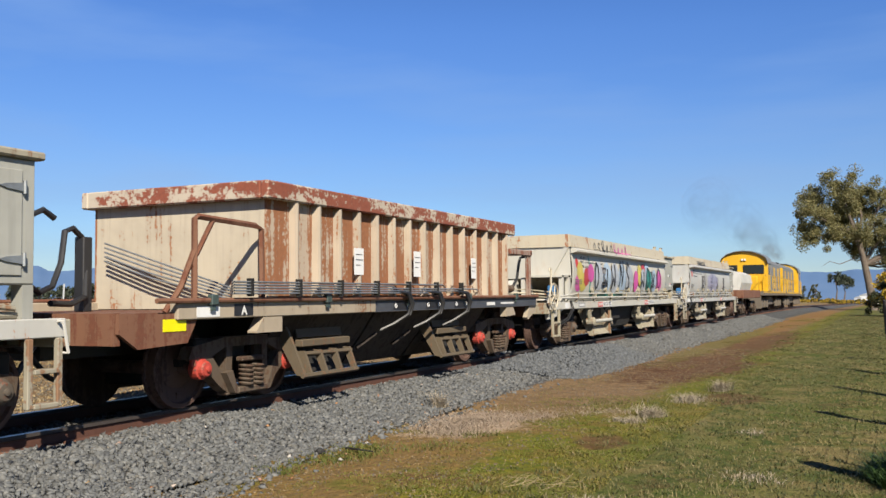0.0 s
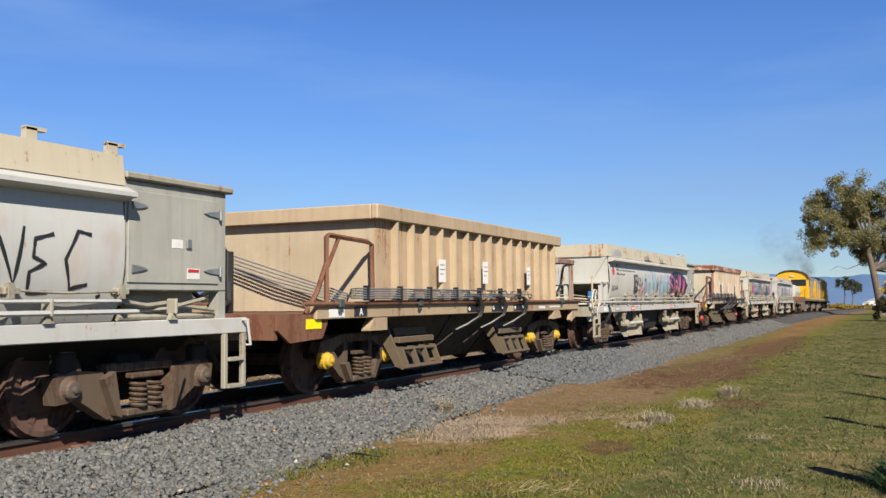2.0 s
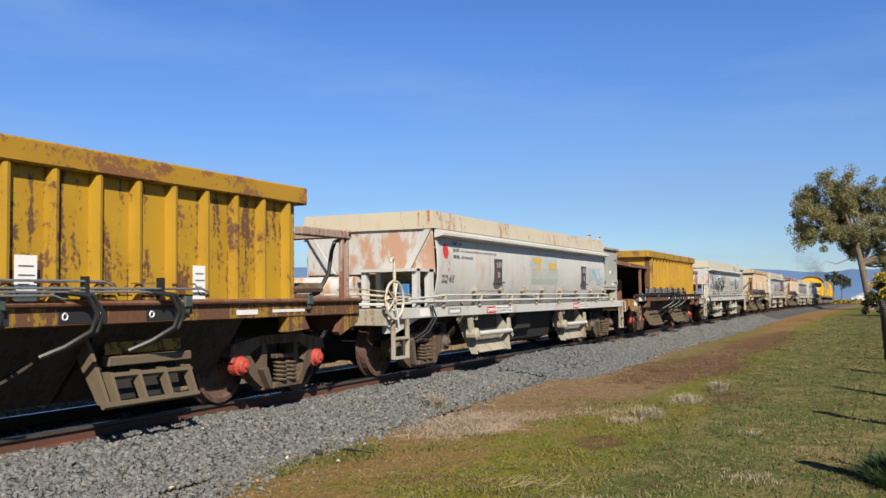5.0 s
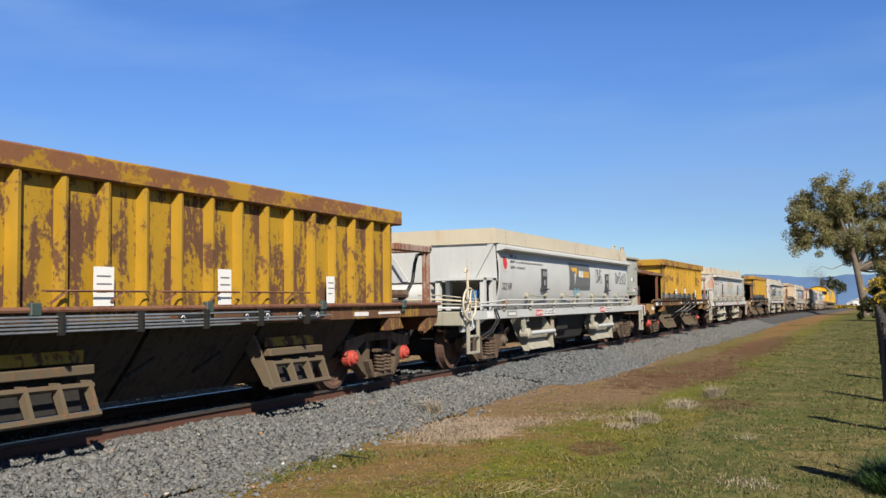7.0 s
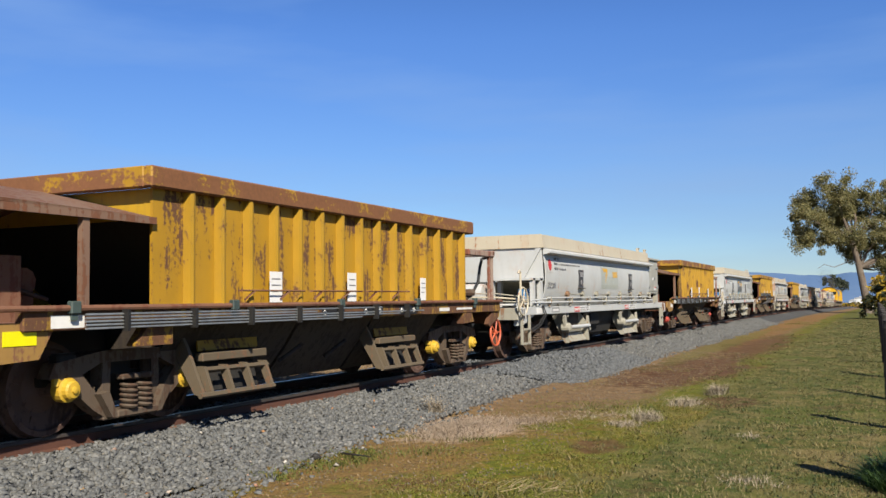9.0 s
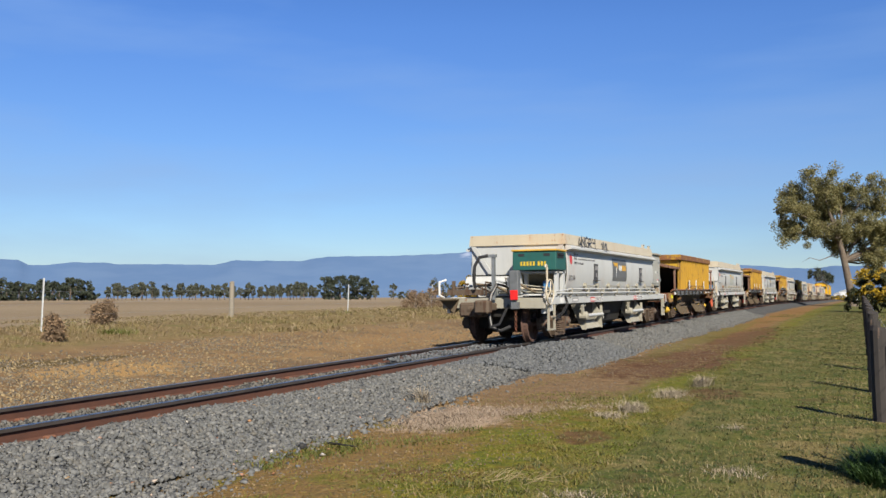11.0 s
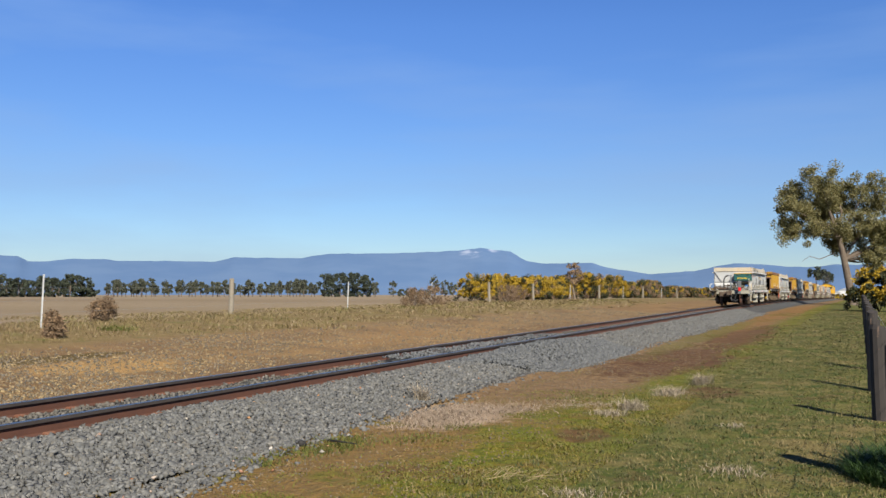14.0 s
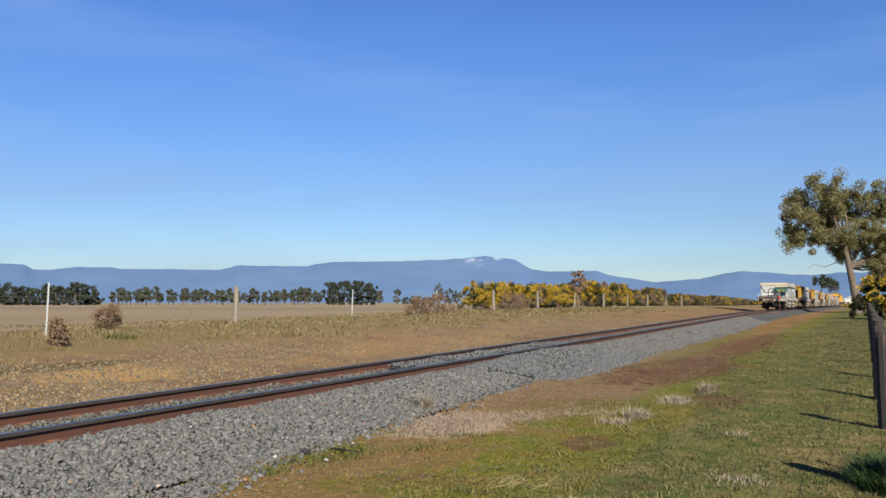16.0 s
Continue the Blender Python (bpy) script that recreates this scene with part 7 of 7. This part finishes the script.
    part("hood_end", bx(Mesh(), -0.94, 13.6, 1.2, 0.94, 13.7, 2.9), LOCO, wg)
    for s in (-1, 1):
        for y in (0.1, 0.8, 1.6, 5.5, 7.5, 9.5, 11.5, 13.5, 14.2):
            rod(wg, "stanchion", [(s * 1.22, q(y), 1.2), (s * 1.22, q(y), 2.1)], 0.022, LOCO)
        rod(wg, "hand_rail", [(s * 1.22, q(0.1), 2.1), (s * 1.22, q(1.8), 2.1)], 0.022, LOCO)
        rod(wg, "hand_rail", [(s * 1.22, q(4.3), 2.1), (s * 1.22, q(14.2), 2.1)], 0.022, LOCO)
    for x in (-1.0, -0.5, 0.5, 1.0):
        rod(wg, "stanchion", [(x, q(0.08), 1.2), (x, q(0.08), 2.05)], 0.022, LOCO)
    part("pilot", bx(Mesh(), -1.1, -0.02, 0.25, 1.1, 0.08, 0.95), CHASSIS, wg)
    for y in (2.9, 11.4):
        b = part("bogie", bx(bx(bx(Mesh(), 0.78, -1.9, 0.42, 0.95, 1.9, 0.75, 0.03), -0.95, -1.9, 0.42, -0.78, 1.9, 0.75, 0.03), -0.9, -0.3, 0.4, 0.9, 0.3, 0.8) if not turned else Mesh().box(0.78, -1.9, 0.42, 0.95, 1.9, 0.75, 0.03).box(-0.95, -1.9, 0.42, -0.78, 1.9, 0.75, 0.03), CHASSIS, wg)
        b.location = (0, q(y), 0)
        for o in (-1.45, 0, 1.45):
            wheelset(b, o, 0.46)
            once(("axle", "loco"), "axle_box", CHASSIS, b, lambda: Mesh().box(-0.05, -0.2, -0.2, 0.12, 0.2, 0.25, 0.03), "", False, pose(0.9, o, 0.46))
    coupler(wg, 0.0, -1), coupler(wg, Lg, 1)
    return wg


# ---- the train ----
ADD = []
plan_white = [(32.05, "pale grey hopper wagon with lilac graffiti panel", 20, 0.16, "ZQ 8/F", art_grey, (0.6, 0.6, 0.58)),
              (18.75, "white hopper wagon covered in coloured graffiti", 21, 0.16, "ZQ 7/D", art_colour, (0.66, 0.64, 0.57)),
              (-5.44, "white hopper wagon with pink and blue graffiti", 22, 0.2, "ZQ 6/W", art_pink, (0.64, 0.63, 0.59)),
              (-29.8, "white hopper wagon with thick black graffiti", 23, 0.14, "ZQ 5/C", art_black, (0.62, 0.63, 0.62)),
              (-54.12, "white hopper wagon with rust runs and faded panel", 24, 0.2, "ZQ 4/E", art_blue, (0.64, 0.64, 0.62)),
              (-78.05, "white hopper wagon with grey panel and small tags", 25, 0.1, "ZQ 3/B", art_tags, (0.62, 0.64, 0.64)),
              (-102.25, "white hopper wagon with faded yellow panel", 26, 0.14, "ZQ 2/H", lambda w, r: logo(w, True), (0.62, 0.64, 0.64)),
              (-126.47, "white tail hopper wagon with grey company panel", 27, 0.1, "ZQ 1/A", art_angry, (0.62, 0.64, 0.64))]
for y0, lab, seed, rust, code, art, white in plan_white:
    ADD.append((white_wagon(lab, seed, rust, code, art=art, white=white), y0))

YRUST = (0.095, 0.04, 0.018)
plan_rib = [
    (7.83, 1, "rusty white ribbed hopper wagon with streaked sides", painted("rust_streaked_panel", (0.47, 0.38, 0.29), (0.24, 0.095, 0.04), 0.66, 61, 0.75), painted("rust_streaked_rib", (0.52, 0.43, 0.33), (0.26, 0.11, 0.05), 0.32, 61, 0.7),
     painted("rust_streaked_lip", (0.53, 0.46, 0.37), (0.2, 0.055, 0.03), 0.6, 61, 0.7, run=(2.5, 2.5, 5)), painted("rust_streaked_end", (0.56, 0.49, 0.38), (0.27, 0.11, 0.045), 0.30, 61, 0.7), False, "red", "high", YTAG, painted("buff_sill", (0.42, 0.35, 0.26), (0.2, 0.1, 0.05), 0.3, 61, 0.75)),
    (-16.6, 2, "cream ribbed hopper wagon with light rust", painted("cream_panel", (0.5, 0.365, 0.235), (0.25, 0.115, 0.055), 0.36, 62, 0.7), painted("cream_rib", (0.5, 0.385, 0.255), (0.25, 0.115, 0.055), 0.2, 62, 0.7),
     painted("cream_lip", (0.5, 0.38, 0.25), (0.27, 0.12, 0.05), 0.22, 62, 0.7), painted("cream_end", (0.53, 0.43, 0.3), (0.27, 0.12, 0.05), 0.18, 62, 0.7), False, "yellow", "high", YTAG, painted("cream_sill", (0.45, 0.34, 0.22), (0.22, 0.1, 0.05), 0.3, 62, 0.75)),
]
for k, (y0, seed, pipes) in enumerate(((-40.95, 3, "black"), (-64.9, 4, "high"), (-89.1, 5, "low"), (-113.3, 6, "low"))):
    amt, YELLOW, la = (0.82, 0.45, 0.52, 0.45)[k], ((0.4, 0.22, 0.01), (0.45, 0.26, 0.011), (0.42, 0.245, 0.011), (0.44, 0.24, 0.01))[k], (0.42, 0.48, 0.58, 0.68)[k]
    plan_rib.append((y0, seed, ("brown and yellow ribbed hopper wagon with end canopy", "yellow ribbed hopper wagon with rust and end canopy", "yellow ribbed hopper wagon with rust patches and canopy", "bright yellow ribbed hopper wagon with canopy")[k],
                     painted("yellow_panel", YELLOW, YRUST, amt, 63 + k, 0.6, run=(6, 6, 1.1)), painted("yellow_rib", (0.44, 0.25, 0.01), YRUST, (0.28, 0.34, 0.34, 0.3)[k], 63 + k, 0.6, run=(3.2, 3.2, 1.6)), painted("yellow_lip", (0.4, 0.22, 0.01), (0.16, 0.065, 0.025), la, 63 + k, 0.6, run=(1.5, 1.5, 3)),
                     painted("yellow_end", (0.52, 0.31, 0.011), (0.15, 0.06, 0.025), 0.25, 63 + k, 0.6), True, ("red", "red", "red", "yellow")[k], pipes, (WHITEINK, WHITEINK, WHITEINK, YTAG)[k], painted("yellow_sill", (0.3, 0.17, 0.015), YRUST, 0.9 if k == 0 else 0.66, 63 + k, 0.7)))
for y0, seed, lab, panel, rib, lip, end, canopy, cap, pipes, tagm, sillm in plan_rib:
    ADD.append((ribbed_wagon(lab, seed, panel, rib, lip, end, canopy, cap, pipes, tagm, sillm), y0))


def smoke():
    """Diesel exhaust: three long thin drifts that trail behind the leading engine."""
    th = tagged(new("exhaust_smoke"), "thin dark diesel smoke drifting over the engines", "smoke")
    for k, (y, z, wide, long, dense) in enumerate(((4.0, 4.1, 0.9, 3.5, 0.5), (-5.0, 4.7, 1.5, 6.0, 0.3), (-18.0, 5.2, 2.0, 8.0, 0.17))):
        m, n, l, b = nodes_of("exhaust_haze")
        b.inputs["Base Color"].default_value, b.inputs["Roughness"].default_value = (0.06, 0.06, 0.065, 1), 1.0
        t, ln = n.new("ShaderNodeTexCoord"), n.new("ShaderNodeVectorMath")
        flat = place(n, l, (1 / wide, 0, 1 / wide))
        ln.operation = "LENGTH"
        l.new(flat, ln.inputs[0])
        fade = ramp(n, l, ln.outputs["Value"], 0.0, 1.0, 1.0, 0.0)
        puffy = ramp(n, l, noise_node(n, l, place(n, l), 1.1, 4), 0.3, 0.7, 0.2, 1.0)
        l.new(maths(n, l, "MULTIPLY", maths(n, l, "MULTIPLY", fade, puffy), dense), b.inputs["Alpha"])
        bm = bmesh.new()
        bmesh.ops.create_icosphere(bm, subdivisions=3, radius=1)
        for v in bm.verts:
            v.co = Vector((v.co.x * wide, v.co.y * long, v.co.z * wide))
        part("smoke_drift", bm, m, th, smooth=True).location = (-0.1 * k, y, z)
    return th


ADD.append((smoke(), 68.9))
ADD.append((flat_wagon(), 45.6))
ADD.append((engine(False), 53.6))
ADD.append((engine(True), 68.9))

# tail equipment on the last wagon
tail = [w for w, y in ADD if y == -126.47][0]
GREEN = painted("green_box_paint", (0.015, 0.11, 0.095), (0.2, 0.08, 0.03), 0.03, 71, 0.5)
tb = part("tool_box", Mesh().box(0.15, -0.8, 1.52, 1.12, -0.06, 1.93, 0.015), GREEN, tail, "green steel tool box with yellow lid")
part("lid", Mesh().box(0.13, -0.83, 1.93, 1.14, -0.04, 1.97, 0.008), plain("box_lid_yellow", (0.6, 0.36, 0.05)), tb)
for k in range(8):
    part("box_print", Mesh().box(0.33 + 0.07 * k + (0.04 if k > 4 else 0), -0.806, 1.62, 0.375 + 0.07 * k + (0.04 if k > 4 else 0), -0.80, 1.71), plain("box_print_yellow", (0.6, 0.42, 0.03)), tb)
for x in (0.28, 0.85):
    part("box_slot", Mesh().box(x, -0.805, 1.82, x + 0.14, -0.799, 1.88), INK, tb)
part("box_handle", Mesh().box(1.12, -0.7, 1.78, 1.13, -0.25, 1.9).tube([(1.14, -0.65, 1.85), (1.15, -0.3, 1.85)], 0.012, 6), DARK, tb)
part("hose_post", Mesh().box(0.02, -1.72, 0.9, 0.09, -1.66, 1.83).box(-0.08, -1.73, 1.78, 0.12, -1.65, 1.84), STEEL, tail)
rod(tail, "brake_hose", [(-0.05, -1.72, 1.82), (-0.22, -1.78, 1.78), (-0.32, -1.8, 1.6), (-0.34, -1.8, 1.3), (-0.33, -1.75, 1.15)], 0.036, RUBBER, "thick black hose", 8)
rod(tail, "brake_hose", [(0.12, -1.7, 1.2), (0.06, -1.85, 1.0), (0.04, -1.95, 0.7), (0.12, -2.0, 0.35), (0.3, -1.95, 0.28), (0.45, -1.8, 0.36)], 0.036, RUBBER, "thick black hose", 8)
eot = part("tail_light_unit", Mesh().box(0.46, -1.9, 1.0, 0.66, -1.72, 1.5, 0.02).box(0.42, -1.88, 1.18, 0.47, -1.74, 1.36).box(0.5, -1.88, 0.72, 0.64, -1.74, 0.86), plain("unit_grey", (0.12, 0.13, 0.14), 0.5), tail, "grey end of train unit")
part("red_lens", Mesh().box(0.49, -1.91, 0.9, 0.65, -1.88, 1.1, 0.008), plain("red_lens", (0.7, 0.02, 0.02), 0.25), eot, "red tail lens")
part("side_buffer", Mesh().lathe([(-0.1, 0.12), (0.1, 0.12)], 14, (-0.3, -1.9, 0.72)).box(-0.6, -2.0, 0.55, -0.05, -1.7, 0.85, 0.04), GEAR, tail)
for k in range(9):
    part("chain_link", Mesh().ring((0.58, -1.82, 0.66 - 0.05 * k), (1, 0, 0) if k % 2 else (0, 1, 0), 0.026, 0.007, 8, 4), RUSTY, tail)
for k in range(6):
    rod(tail, "brake_pipe", [(-0.9 + 0.25 * k, -1.6, 1.0), (-0.8 + 0.22 * k, -1.65, 1.15 + 0.04 * k), (-0.4 + 0.2 * k, -1.5, 1.2), (-0.2 + 0.2 * k, -1.2, 1.05)], 0.025, (GEAR, STEEL, TRAY)[k % 3])
part("brake_lever_rack", Mesh().box(-1.0, -1.68, 1.0, -0.2, -1.6, 1.12).box(-0.9, -1.66, 1.1, -0.84, -1.6, 1.3).box(-0.6, -1.66, 1.1, -0.54, -1.6, 1.25), GEAR, tail)
rod(tail, "grab_handle", [(-1.1, -1.62, 0.95), (-1.15, -1.75, 1.0), (-1.15, -1.75, 1.28), (-1.05, -1.62, 1.32)], 0.025, WHITEINK)
part("footboard", Mesh().box(-1.2, -2.0, 0.9, -0.75, -1.62, 0.93).prism([(-1.2, 0.9), (-0.75, 0.9), (-0.85, 0.62)], -1.66, -1.62), TRAY, tail)


def motions():
    """The whole train rolls on at a steady speed; every wheel pair turns with it."""
    times = [0.5 * k for k in range(33)]
    for wagon, y0 in ADD:
        rows = []
        for t in times:
            s = y0 + SPEED * t
            grade = math.degrees(math.atan2(rail_z(s + 9) - rail_z(s), 9))
            turn = math.degrees(math.atan2(-(rail_x(s + 9) - rail_x(s)), 9))
            rows.append((t, pose(rail_x(s), s, rail_z(s), grade, 0, turn)))
        walk(wagon, rows)
    for ob, y, r in TURNING:
        step = math.degrees(SPEED / r) / FPS
        walk(ob, [(k / FPS, pose(0, y, r, -step * k, 0, 0)) for k in range(16 * FPS + 1)])


motions()
